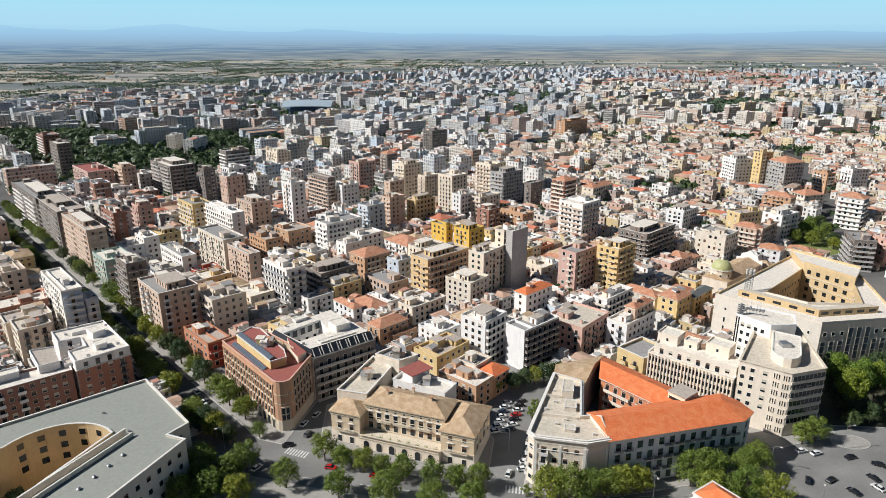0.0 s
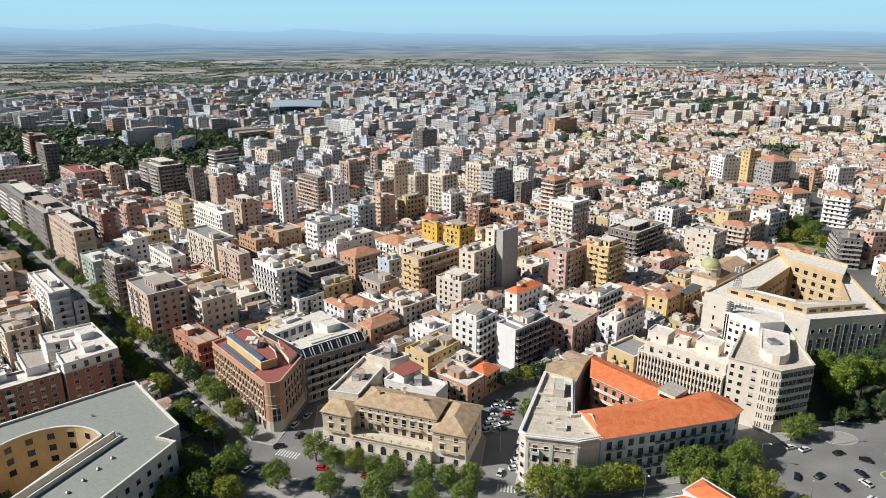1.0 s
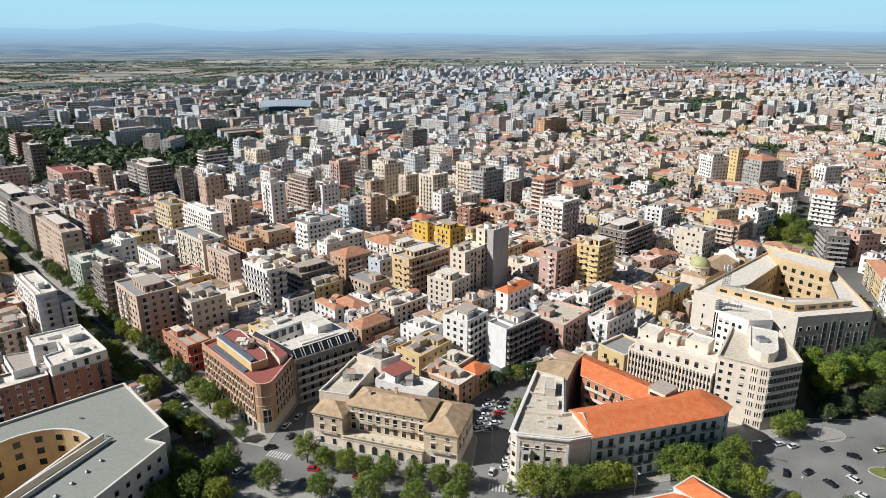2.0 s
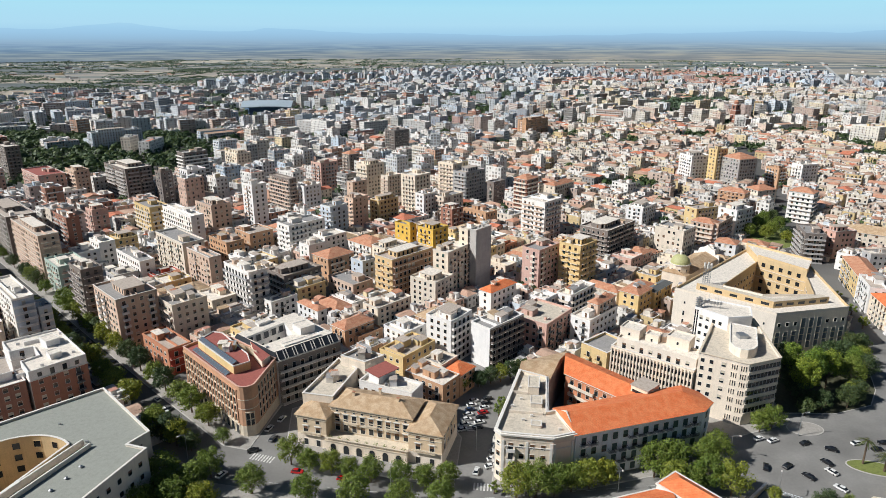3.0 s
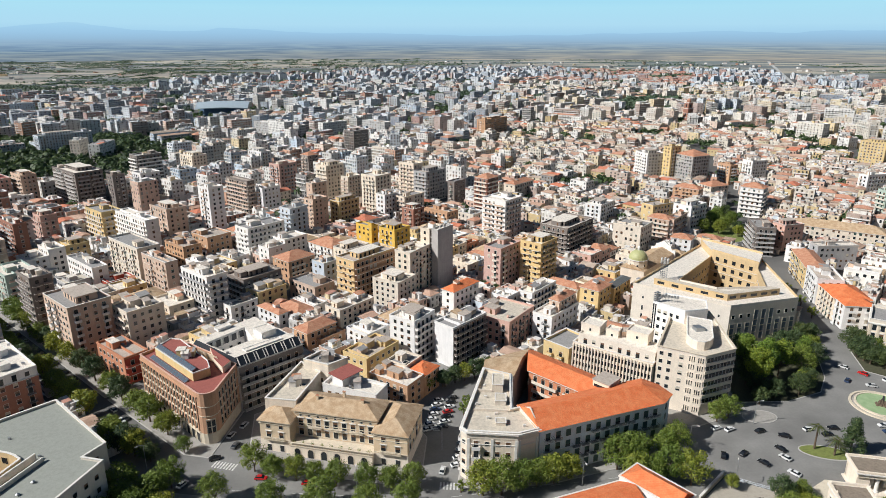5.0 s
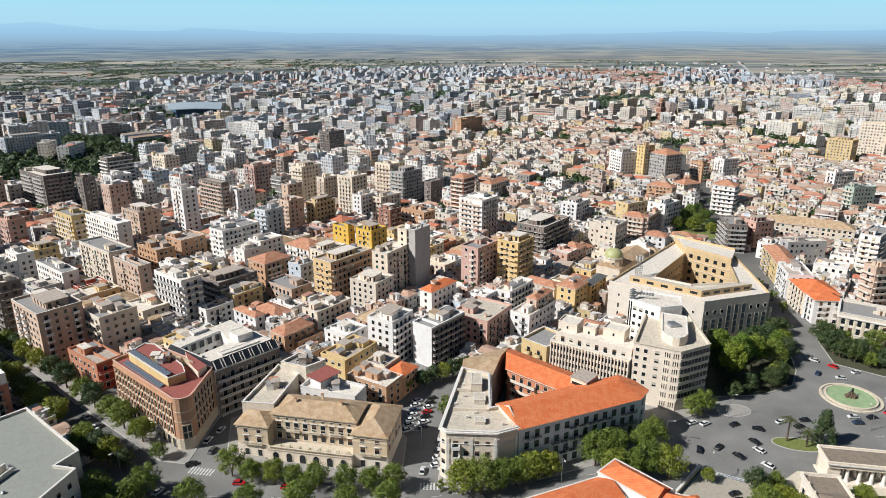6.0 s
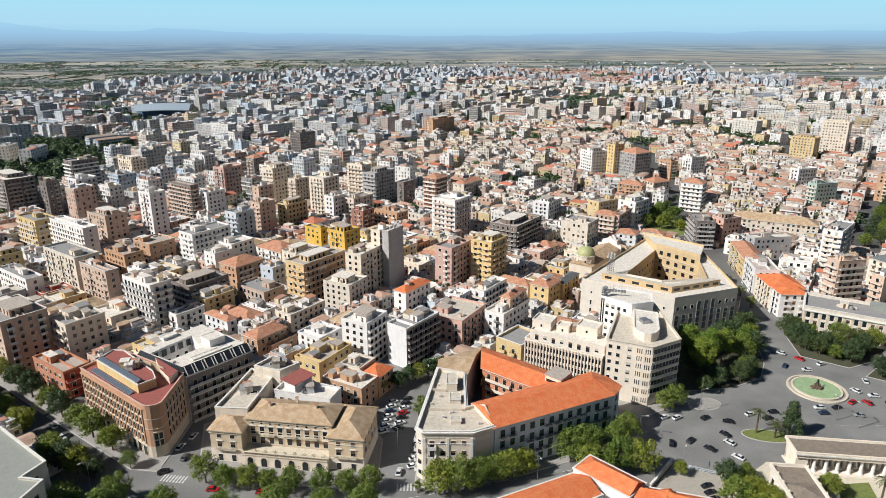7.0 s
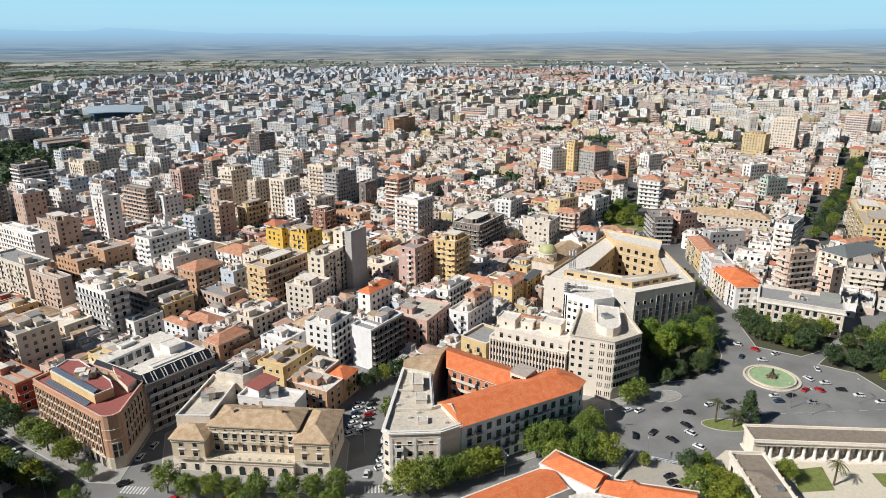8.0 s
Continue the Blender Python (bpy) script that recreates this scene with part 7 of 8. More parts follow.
apartment(100.6, 282.1, 43, 8.0, 18.2, 10.0, "c", "H")
apartment(165.0, 358.0, 43, 17.5, 18.2, 17.0, "c", "g", 0)
apartment(54.3, 423.3, 43, 12.0, 22.2, 12.6, "o", "e")
apartment(31.0, 421.9, 43, 11.2, 10.8, 16.1, "b", "w")
apartment(26.8, 450.3, 43, 21.0, 9.8, 18.0, "c", "g")
apartment(38.6, 516.9, 43, 11.5, 16.8, 29.4, "c", "e")
apartment(47.7, 504.5, 43, 24.2, 13.5, 24.9, "g", "e", 2)
apartment(68.4, 489.1, 43, 14.0, 6.8, 20.0, "k", "g")
apartment(88.4, 457.3, 43, 13.8, 11.8, 28.9, "b", "H", 2)
apartment(119.9, 502.1, 43, 28.2, 10.8, 14.0, "c", "H")
apartment(163.2, 421.6, 43, 20.2, 12.5, 15.0, "w", "w")
apartment(256.1, 557.2, 10, 19.0, 19.5, 27.0, "w", "g", 3)
apartment(275.0, 550.5, 22, 13.0, 9.0, 34.0, "y", "e")
apartment(287.9, 533.9, 20, 20.8, 20.2, 28.2, "g", "H")
apartment(280.1, 484.9, 15, 18.8, 14.5, 12.0, "c", "H")
apartment(257.3, 462.9, 43, 11.2, 20.2, 15.0, "o", "H")
apartment(196.6, 410.9, 22, 30.2, 10.8, 16.6, "y", "e")
apartment(216.1, 394.9, 30, 18.0, 13.8, 19.4, "w", "g")
apartment(192.0, 376.8, 43, 10.2, 14.5, 16.0, "t", "H")
apartment(195.4, 376.8, 43, 22.8, 5.8, 16.0, "t", "g")
apartment(287.1, 426.3, 43, 12.8, 16.0, 22.9, "w", "H", 2)
apartment(254.3, 319.7, -5, 23.5, 8.0, 14.0, "g", "w")
apartment(233.0, 346.8, -18, 11.2, 21.8, 18.0, "k", "g", 2)
apartment(255.2, 352.0, 8, 14.2, 10.5, 17.0, "p", "e")
apartment(279.0, 283.2, 35, 26.0, 9.5, 27.0, "w", "g", 3)
apartment(212.0, 243.0, -14, 13.0, 9.0, 12.4, "w", "O", 1)
apartment(214.6, 252.6, -15.7, 16.0, 19.5, 11.6, "c", "O", 1)
apartment(219.8, 272.5, -22, 12.0, 20.0, 13.4, "w", "e", 1)
apartment(227.6, 291.5, -22, 11.0, 33.0, 12.6, "y", "H", 1)
apartment(241.0, 243.2, 0, 15.0, 7.5, 26.0, "t", "w", 2)
apartment(244.2, 221.1, 8, 7.5, 5.8, 26.0, "t", "e")
apartment(278.3, 243.8, -42, 16.5, 39.5, 15.0, "c", "g")
apartment(337.5, 290.5, -41, 20.0, 40.0, 20.9, "y", "e", 1)
apartment(364.5, 321.5, -41, 20.0, 38.0, 19.4, "y", "c", 1)
apartment(285.3, 251.3, 10, 31.8, 15.8, 18.0, "c", "G")
apartment(457.0, 423.0, 30, 14.0, 13.0, 22.0, "o", "e", 1)
apartment(316.7, 341.0, 52, 16.0, 52.0, 11.9, "c", "V", 0)
apartment(751.0, 672.0, 30, 20.0, 26.0, 34.0, "t", "e", 2)
apartment(792.0, 655.0, 30, 18.0, 24.0, 30.0, "t", "e", 2)
for k in range(4):
    apartment(622.0 + 21.0 * k, 1143.0 - 2.0 * k, 20, 13.0, 15.0, 23.0 - 2 * (k % 2), "l", "w", 0)
apartment(523.5, 590.5, 30, 16.0, 24.0, 27.0, "y", "e", 0)
apartment(568.6, 597.0, 35, 14.0, 26.0, 42.0, "c", "e", 0)
apartment(380.5, 419.0, 4, 20.2, 8.8, 20.0, "n", "g")
apartment(-364.6, 606.3, 43, 12.0, 27.2, 32.8, "k", "w", 3)
apartment(-424.3, 683.6, 43, 16.0, 27.2, 30.0, "b", "g")
apartment(-289.7, 516.7, 43, 19.5, 44.5, 23.4, "p", "r")
apartment(-264.5, 522.8, 43, 11.2, 21.5, 26.0, "t", "e")
apartment(-222.4, 517.2, 43, 21.0, 44.2, 28.0, "k", "w", 3)
apartment(-194.5, 515.5, 43, 9.5, 11.0, 26.0, "k", "e")
apartment(-360.2, 765.0, 43, 57.2, 15.5, 24.0, "l", "g")
apartment(-276.4, 500.7, 43, 28.0, 15.0, 12.0, "w", "e")
apartment(-72.2, 546.1, 43, 18.2, 14.2, 26.0, "p", "e")
apartment(-51.8, 592.6, 43, 12.0, 11.0, 26.0, "k", "H")
apartment(-101.0, 640.2, 43, 11.8, 22.2, 22.0, "w", "w")
apartment(-11.9, 719.6, 43, 21.5, 16.2, 30.0, "k", "g")
apartment(-40.1, 476.5, 43, 13.8, 7.0, 24.0, "t", "e")
apartment(-76.0, 473.7, 43, 15.5, 7.5, 22.0, "w", "w")
apartment(158.5, 843.6, 43, 50.2, 13.8, 26.0, "o", "e")
apartment(-158.6, 611.0, 43, 15.2, 22.0, 24.0, "c", "w")
apartment(-196.7, 692.0, 43, 20.2, 12.8, 24.0, "l", "w")
apartment(346.5, 536.3, 12, 17.0, 12.2, 22.0, "w", "w")
apartment(327.5, 539.4, 15, 8.8, 15.2, 18.0, "o", "e")
apartment(410.1, 474.2, 10, 21.5, 9.0, 20.0, "w", "w")
apartment(306.0, 272.0, 5, 22.0, 6.0, 18.0, "w", "H")
apartment(-2.4, 219.8, 48, 19.3, 12.2, 10.4, "y", "e")
apartment(11.7, 199.7, 49.5, 10.0, 17.4, 9.6, "o", "w")
apartment(18.4, 207.6, 49.5, 9.6, 8.0, 9.2, "o", "O")
apartment(12.2, 212.9, 49.5, 9.6, 9.0, 10.4, "c", "g")
apartment(35.2, 311.2, 45, 12.5, 4.2, 33.6, "g", "w", 0, right="g", blank=True)


# ---- streets of further houses ----
def inside(p, poly):
    hit, n = False, len(poly)
    for i in range(n):
        (x0, y0), (x1, y1) = poly[i], poly[i - 1]
        if (y0 > p[1]) != (y1 > p[1]) and p[0] < (x1 - x0) * (p[1] - y0) / (y1 - y0) + x0:
            hit = not hit
    return hit


def strip(p, a, b, half):
    a, b, p = Vector(a), Vector(b), Vector(p)
    t = max(0, min(1, (p - a).dot(b - a) / (b - a).length_squared))
    return (p - a - (b - a) * t).length < half


def open_ground(p):
    x, y = p
    if -350 < x < -175 and 1120 < y < 1275:
        return True
    if strip(p, (-60, 184), (-520, 677), 12.5) or strip(p, (204, 230), (243, 372), 8) or strip(p, (243, 372), (300, 480), 8) or strip(p, (300, 480), (420, 800), 6) or strip(p, (330, 318), (610, 552), 9):
        return True
    if y < 214 and x > -62 or (x < -62 and y < 196 and x > -170 and y < 150 - (x + 110) * 0.9 + 60 and x + y < 70) or y < 150:
        return True
    if x > 140 and y < 242 and x < 236 or (x > 235 and y < 200):
        return True
    if 220 < x < 272 and 370 < y < 446 or 10 < x < 40 and 180 < y < 222:
        return True
    return False


def clear(poly):
    cx, cy = sum(p[0] for p in poly) / 4, sum(p[1] for p in poly) / 4
    pts = poly + [(cx, cy)] + [((poly[i][0] + poly[i - 1][0]) / 2, (poly[i][1] + poly[i - 1][1]) / 2) for i in range(4)]
    if any(open_ground(p) for p in pts):
        return False
    for sx, sy, r, q in SPOTS:
        if math.hypot(cx - sx, cy - sy) < r + 30:
            if any(inside(p, q) for p in pts) or any(inside(p, poly) for p in q) or inside((sx, sy), poly):
                return False
    return True


def city_edge(x, y):
    """Above nought inside the town."""
    r = math.hypot(x - CITY_X, y - CITY_Y)
    return 1250 + 160 * noise.noise((x * 0.002, y * 0.002, 0.3)) - r


def old_town(x, y):
    return ((x - 330) / 260) ** 2 + ((y - 640) / 330) ** 2 < 1.0


def green_belt(x, y):
    return -680 < x < -215 and 590 < y < 900 and noise.noise((x * 0.008, y * 0.008, 2.0)) > -0.25 or ((x - 180) / 90) ** 2 + ((y - 1500) / 60) ** 2 < 1 or ((x - 560) / 110) ** 2 + ((y - 1330) / 60) ** 2 < 1


def bell_tower(x, y):
    ob = thing("bell_tower", pose(x, y, 0, 0, 0, 20), "red brick bell tower with pale string courses and a small dome", "bell tower")
    g = Geo()
    g.box(-5, -5, 0, 5, 5, 22, WALL["b"], False)
    g.box(-4.4, -4.4, 22.6, 4.4, 4.4, 31, WALL["b"], False)
    part("wall", g, ob)
    for z, r in ((8, 5.2), (15, 5.2), (22, 5.5), (31, 4.9)):
        g = Geo()
        g.box(-r, -r, z, r, r, z + 0.6, TRIM)
        part("string_course", g, ob)
    for z in (10.5, 24.5):
        for k in range(4):
            g = Geo()
            g.box(-1.2, -5.1 if z < 20 else -4.5, z, 1.2, -5.0 if z < 20 else -4.4, z + 4.4, GLASS)
            part("bell_opening", g, ob, at=pose(0, 0, 0, 0, 0, 90 * k))
    g = Geo()
    g.tube(0, 0, 31.6, 35, 3.4, 3.2, WALL["b"], 12)
    g.tube(0, 0, 35, 38, 3.5, 0.5, ROOF["H"], 12)
    part("dome", g, ob)
    TAKEN.append([(x - 8, y - 8), (x + 8, y - 8), (x + 8, y + 8), (x - 8, y + 8)])


bell_tower(515, 990)
# a row of pale tower blocks set side by side
for k in range(9):
    apartment(1012 + 30.3 * k, 1180 - 8.1 * k, 10, 17, 14, 25, "w" if k % 3 else "c", "w", 0)

SPOTS = [(sum(p[0] for p in q) / len(q), sum(p[1] for p in q) / len(q), max(math.hypot(p[0] - q[0][0], p[1] - q[0][1]) for p in q), q) for q in TAKEN]
LOTS, GREENS = [], []
rng = random.Random(2024)
C43, S43 = math.cos(radians(43)), math.sin(radians(43))
for bi in range(-32, 46):
    for bj in range(-32, 46):
        u0, v0 = bi * 58.0 + rng.uniform(-3, 3), bj * 44.0 + rng.uniform(-3, 3)
        cx, cy = C43 * u0 - S43 * v0, S43 * u0 + C43 * v0
        az, dist = math.degrees(math.atan2(cx, cy)), math.hypot(cx, cy)
        if not -43 < az < 60 or dist < 120 or dist > 2250 or city_edge(cx, cy) < 0:
            continue
        if green_belt(cx, cy):
            GREENS += [(cx + rng.uniform(-30, 30), cy + rng.uniform(-26, 26), rng.uniform(4, 7)) for _ in range(30)]
            if rng.random() < 0.78:
                continue
        old = old_town(cx, cy)
        tilt = rng.uniform(-9, 9) if old else rng.uniform(-2, 2)
        if dist > 900 and not old:
            tilt += 40 * noise.noise((cx * 0.003, cy * 0.003, 5.0)) + rng.uniform(-10, 10)
            cx, cy = cx + rng.uniform(-9, 9), cy + rng.uniform(-9, 9)
        if rng.random() < (0.05 if dist < 800 else 0.13) and dist > 400:
            GREENS += [(cx + rng.uniform(-22, 22), cy + rng.uniform(-18, 18), rng.uniform(3.5, 6)) for _ in range(16)]
            continue
        if dist > 650 and not old and rng.random() < (0.3 if dist < 1000 else 0.55):
            tilt += rng.choice((0, 0, 90, 45))
            for k in range(rng.choice((1, 2, 2))):
                lw, ld, off = rng.uniform(18, 44), rng.uniform(10, 13), -13 + 24 * k
                poly = rot([(-lw / 2, off - ld / 2), (lw / 2, off - ld / 2), (lw / 2, off + ld / 2), (-lw / 2, off + ld / 2)], cx, cy, 43 + tilt)
                LOTS.append((dist, poly, rng.choice((4, 5, 6, 6, 7, 8) if dist < 1300 else (3, 4, 5, 6)), old, 43 + tilt, lw, ld))
            GREENS += [(cx + rng.uniform(-26, 26), cy + rng.uniform(-22, 22), rng.uniform(3, 5.5)) for _ in range(8)]
            continue
        u = -24.5
        while u < 20:
            lot = rng.uniform(6.5, 11) if old else (rng.uniform(8, 16) if dist < 900 else rng.uniform(13, 24))
            lot = min(lot, 24.5 - u)
            if lot < 5:
                break
            for side in (-1, 1):
                deep = rng.uniform(11, 17) if not old else rng.uniform(9, 16)
                edge = 18.0 if not old else 20.0
                va, vb = (-edge, -edge + deep) if side < 0 else (edge - deep, edge)
                poly = rot([(u, va), (u + lot - 0.15, va), (u + lot - 0.15, vb), (u, vb)], cx, cy, 43 + tilt)
                tower = 0.08 if old else (0.24 if az < 4 else 0.15)
                if rng.random() < tower and lot > 7.5:
                    floors = rng.choice((5, 5, 6, 6, 7, 8)) if not old else rng.choice((4, 5))
                else:
                    floors = rng.choice((2, 2, 3, 3)) if old else rng.choice((2, 2, 3, 3, 4))
                if dist < 520 and cx > -175:
                    floors = min(floors, rng.choice((1, 2, 2, 2, 3)))
                if dist > 1500:
                    floors = rng.choice((2, 2, 3, 3, 4, 5))
                LOTS.append((dist, poly, floors, old, 43 + tilt, lot - 0.15, vb - va))
            if old and rng.random() < 0.7:
                poly = rot([(u, -6), (u + lot - 0.15, -6), (u + lot - 0.15, 6), (u, 6)], cx, cy, 43 + tilt)
                LOTS.append((dist, poly, rng.choice((1, 2, 2, 3)), old, 43 + tilt, lot - 0.15, 12))
            u += lot
LOTS.sort(key=lambda q: math.hypot(*q[1][0]))
LOTS = [q for q in LOTS if clear(q[1])]

# small houses that close the gaps inside the near blocks
for _, q, *_rest in LOTS:
    if math.hypot(*q[0]) < 780:
        SPOTS.append((sum(p[0] for p in q) / 4, sum(p[1] for p in q) / 4, 14, q))
FILL = []
for bi in range(-60, 92):
    for bj in range(-60, 92):
        u0, v0 = bi * 8.7, bj * 8.3
        cx, cy = C43 * u0 - S43 * v0, S43 * u0 + C43 * v0
        if not -43 < math.degrees(math.atan2(cx, cy)) < 60 or not 200 < math.hypot(cx, cy) < (740 if cx > 240 else 500) or rng.random() < 0.12:
            continue
        d, w = rng.uniform(6, 8.4), rng.uniform(6, 8.0)
        for k in (1.0, 0.72, 0.5):
            q = rot([(0, 0), (d * k, 0), (d * k, w * k), (0, w * k)], cx, cy, 43)
            if clear(q):
                FILL.append((0, q, rng.choice((1, 1, 2, 2) if math.hypot(cx, cy) < 500 else (1, 2, 3, 3)), cx > 60, 43, d * k, w * k))
                break
LOTS += FILL


def palette_material(name, stops, rough=0.85, grime=0.4):
    m, n, l, b = nodes_of(name, rough)
    geo = n.new("ShaderNodeNewGeometry")
    base = ramp_of(n, l, geo.outputs["Random Per Island"], stops, "CONSTANT")
    l.new(weathered(n, l, base, grime), b.inputs["Base Color"])
    return m


CITY_WALL = palette_material("city_walls", [(0.0, (0.76, 0.74, 0.71)), (0.26, (0.70, 0.62, 0.53)), (0.38, (0.50, 0.49, 0.48)), (0.45, (0.70, 0.57, 0.36)), (0.51, (0.64, 0.45, 0.36)),
                                            (0.60, (0.74, 0.72, 0.69)), (0.80, (0.56, 0.34, 0.24)), (0.88, (0.38, 0.20, 0.14)), (0.92, (0.56, 0.63, 0.69)), (0.96, (0.30, 0.29, 0.28))])
WARM_WALL = palette_material("old_town_walls", [(0.0, (0.67, 0.61, 0.52)), (0.22, (0.60, 0.47, 0.39)), (0.36, (0.73, 0.70, 0.66)), (0.56, (0.65, 0.56, 0.40)), (0.66, (0.58, 0.45, 0.25)), (0.76, (0.70, 0.65, 0.57)), (0.9, (0.44, 0.34, 0.29))])
# wall tones for far blocks; the blue-grey cast is distance haze in the colour
HAZED_WALL = palette_material("hazed_outer_walls", [(0.0, (0.60, 0.63, 0.66)), (0.2, (0.38, 0.42, 0.47)), (0.36, (0.56, 0.54, 0.51)), (0.52, (0.64, 0.67, 0.70)), (0.66, (0.48, 0.38, 0.34)),
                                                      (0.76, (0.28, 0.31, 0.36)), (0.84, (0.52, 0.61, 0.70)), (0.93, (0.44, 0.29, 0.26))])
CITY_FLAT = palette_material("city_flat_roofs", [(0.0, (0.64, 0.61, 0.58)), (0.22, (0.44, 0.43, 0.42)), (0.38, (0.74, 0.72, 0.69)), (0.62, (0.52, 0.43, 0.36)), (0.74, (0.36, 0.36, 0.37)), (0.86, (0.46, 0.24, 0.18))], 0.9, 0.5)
# flat roofs with the same haze mixed into their tones
HAZED_FLAT = palette_material("hazed_outer_flat_roofs", [(0.0, (0.42, 0.44, 0.46)), (0.3, (0.30, 0.33, 0.36)), (0.5, (0.60, 0.62, 0.63)), (0.78, (0.42, 0.32, 0.28))], 0.9, 0.5)
CITY_TILE = palette_material("city_tiled_roofs", [(0.0, (0.46, 0.31, 0.23)), (0.28, (0.52, 0.27, 0.18)), (0.5, (0.45, 0.36, 0.29)), (0.72, (0.52, 0.33, 0.24)), (0.88, (0.55, 0.19, 0.11))], 0.9, 0.5)
CITY_TRIM = palette_material("city_parapets", [(0.0, (0.70, 0.68, 0.65)), (0.4, (0.62, 0.55, 0.48)), (0.65, (0.77, 0.76, 0.73))], 0.85, 0.5)

FAR_PANE = palette_material("far_windows", [(0.0, (0.02, 0.023, 0.027)), (0.42, (0.07, 0.06, 0.05)), (0.6, (0.17, 0.11, 0.07)), (0.74, (0.24, 0.23, 0.22)), (0.86, (0.44, 0.40, 0.34))], 0.4, 0.1)
NEAR_LOTS = 135
walls_near, roofs_flat = "wwwwwwcccyoppgylRba", "gwecwwc"
for dist, poly, floors, old, rz, d, w in LOTS[:NEAR_LOTS]:
    hh = floors * 3.15 + 0.9
    wall = rng.choice(walls_near)
    roof = rng.choice("HVV") if floors <= 4 and rng.random() < (0.5 if old else 0.35) else rng.choice(roofs_flat)
    if w < 2.5 or d < 2.5:
        continue
    apartment(poly[0][0], poly[0][1], rz, d, w, hh, wall, roof)

city = Geo(CITY_WALL, CITY_FLAT, CITY_TILE, CITY_TRIM, FAR_PANE)
for q in LOTS[NEAR_LOTS:]:
    _, poly, floors, old, rz, d, w = q
    dist = math.hypot(*poly[0])
    h = floors * 3.15 + rng.uniform(0, 1.2)
    n = 4
    az = math.degrees(math.atan2(*poly[0]))
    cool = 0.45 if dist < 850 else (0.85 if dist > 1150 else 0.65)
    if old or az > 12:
        skin = WARM_WALL if rng.random() < (0.75 if old else 0.45) else (HAZED_WALL if dist > 1150 and rng.random() < 0.4 else CITY_WALL)
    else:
        skin = HAZED_WALL if dist > 560 and rng.random() < cool else CITY_WALL
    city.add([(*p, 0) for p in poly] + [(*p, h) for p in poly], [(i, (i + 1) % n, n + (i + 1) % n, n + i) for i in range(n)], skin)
    tiled = floors <= 4 and rng.random() < (0.42 if old else (0.3 if dist < 900 else 0.16))
    if tiled:
        e = inset(poly, -0.4)
        if d < w:
            e = [e[1], e[2], e[3], e[0]]
        city.hip(e, h, min(d, w) * rng.uniform(0.12, 0.24), CITY_TILE, 0.5, rng.random() < 0.5, rng.random() < 0.5)
    else:
        city.add([(*p, h - 0.5) for p in inset(poly, 0.25)], [(0, 1, 2, 3)], HAZED_FLAT if skin is HAZED_WALL else CITY_FLAT)
        inn = inset(poly, 0.3)
        for i in range(4):
            j = (i + 1) % 4
            city.add([(*poly[i], h), (*poly[j], h), (*inn[j], h), (*inn[i], h), (*inn[j], h - 0.6), (*inn[i], h - 0.6)], [(0, 1, 2, 3), (3, 2, 4, 5)], CITY_TRIM)
    a, b_, c = Vector(poly[3]), Vector(poly[0]), Vector(poly[1])
    if not tiled and min(d, w) > 5:
        for _ in range(2 if dist < 1100 else 1):
            fx, fy = rng.uniform(0.15, 0.6), rng.uniform(0.15, 0.6)
            bx, by = rng.uniform(2.0, 4.2), rng.uniform(2.0, 4.5)
            p0 = b_ + (c - b_) * fx + (a - b_) * fy
            uu, vv = (c - b_).normalized(), (a - b_).normalized()
            quad = [tuple(p0), tuple(p0 + uu * min(bx, d * 0.35)), tuple(p0 + uu * min(bx, d * 0.35) + vv * min(by, w * 0.35)), tuple(p0 + vv * min(by, w * 0.35))]
            z1 = h + rng.uniform(1.2, 2.6)
            city.add([(*p, h - 0.5) for p in quad] + [(*p, z1) for p in quad], [(i, (i + 1) % 4, 4 + (i + 1) % 4, 4 + i) for i in range(4)], skin)
            city.add([(*p, z1) for p in inset(quad, -0.2)], [(0, 1, 2, 3)], CITY_FLAT)
    if not tiled and dist < 950 and min(d, w) > 4:
        # sheds, parapet walls, tanks and coloured terraces on the roofs
        uu, vv = (c - b_).normalized(), (a - b_).normalized()
        for _ in range(5 if dist < 650 else 3):
            bx, by, bz = rng.choice(((0.8, 0.8, 1.4), (1.4, 0.6, 0.9), (2.6, 2.0, 2.0), (0.25, w * 0.6, 1.0), (d * 0.6, 0.25, 1.0), (d * 0.4, w * 0.4, 0.06), (3.0, 1.6, 2.2)))
            bx, by = min(bx, d * 0.7), min(by, w * 0.7)
            p0 = b_ + uu * rng.uniform(0.4, max(0.5, d - bx - 0.4)) + vv * rng.uniform(0.4, max(0.5, w - by - 0.4))
            quad = [tuple(p0), tuple(p0 + uu * bx), tuple(p0 + uu * bx + vv * by), tuple(p0 + vv * by)]
            lid = CITY_TILE if bz < 0.1 or (bx > 2 and rng.random() < 0.5) else CITY_FLAT
            city.add([(*p, h - 0.52) for p in quad] + [(*p, h - 0.45 + bz) for p in quad], [(i, (i + 1) % 4, 4 + (i + 1) % 4, 4 + i) for i in range(4)], CITY_TRIM)
            city.add([(*p, h - 0.45 + bz) for p in inset(quad, -0.12)] if bx > 1 and by > 1 else [(*p, h - 0.45 + bz) for p in quad], [(0, 1, 2, 3)], lid)
    ledge = floors >= 4 and rng.random() < 0.75
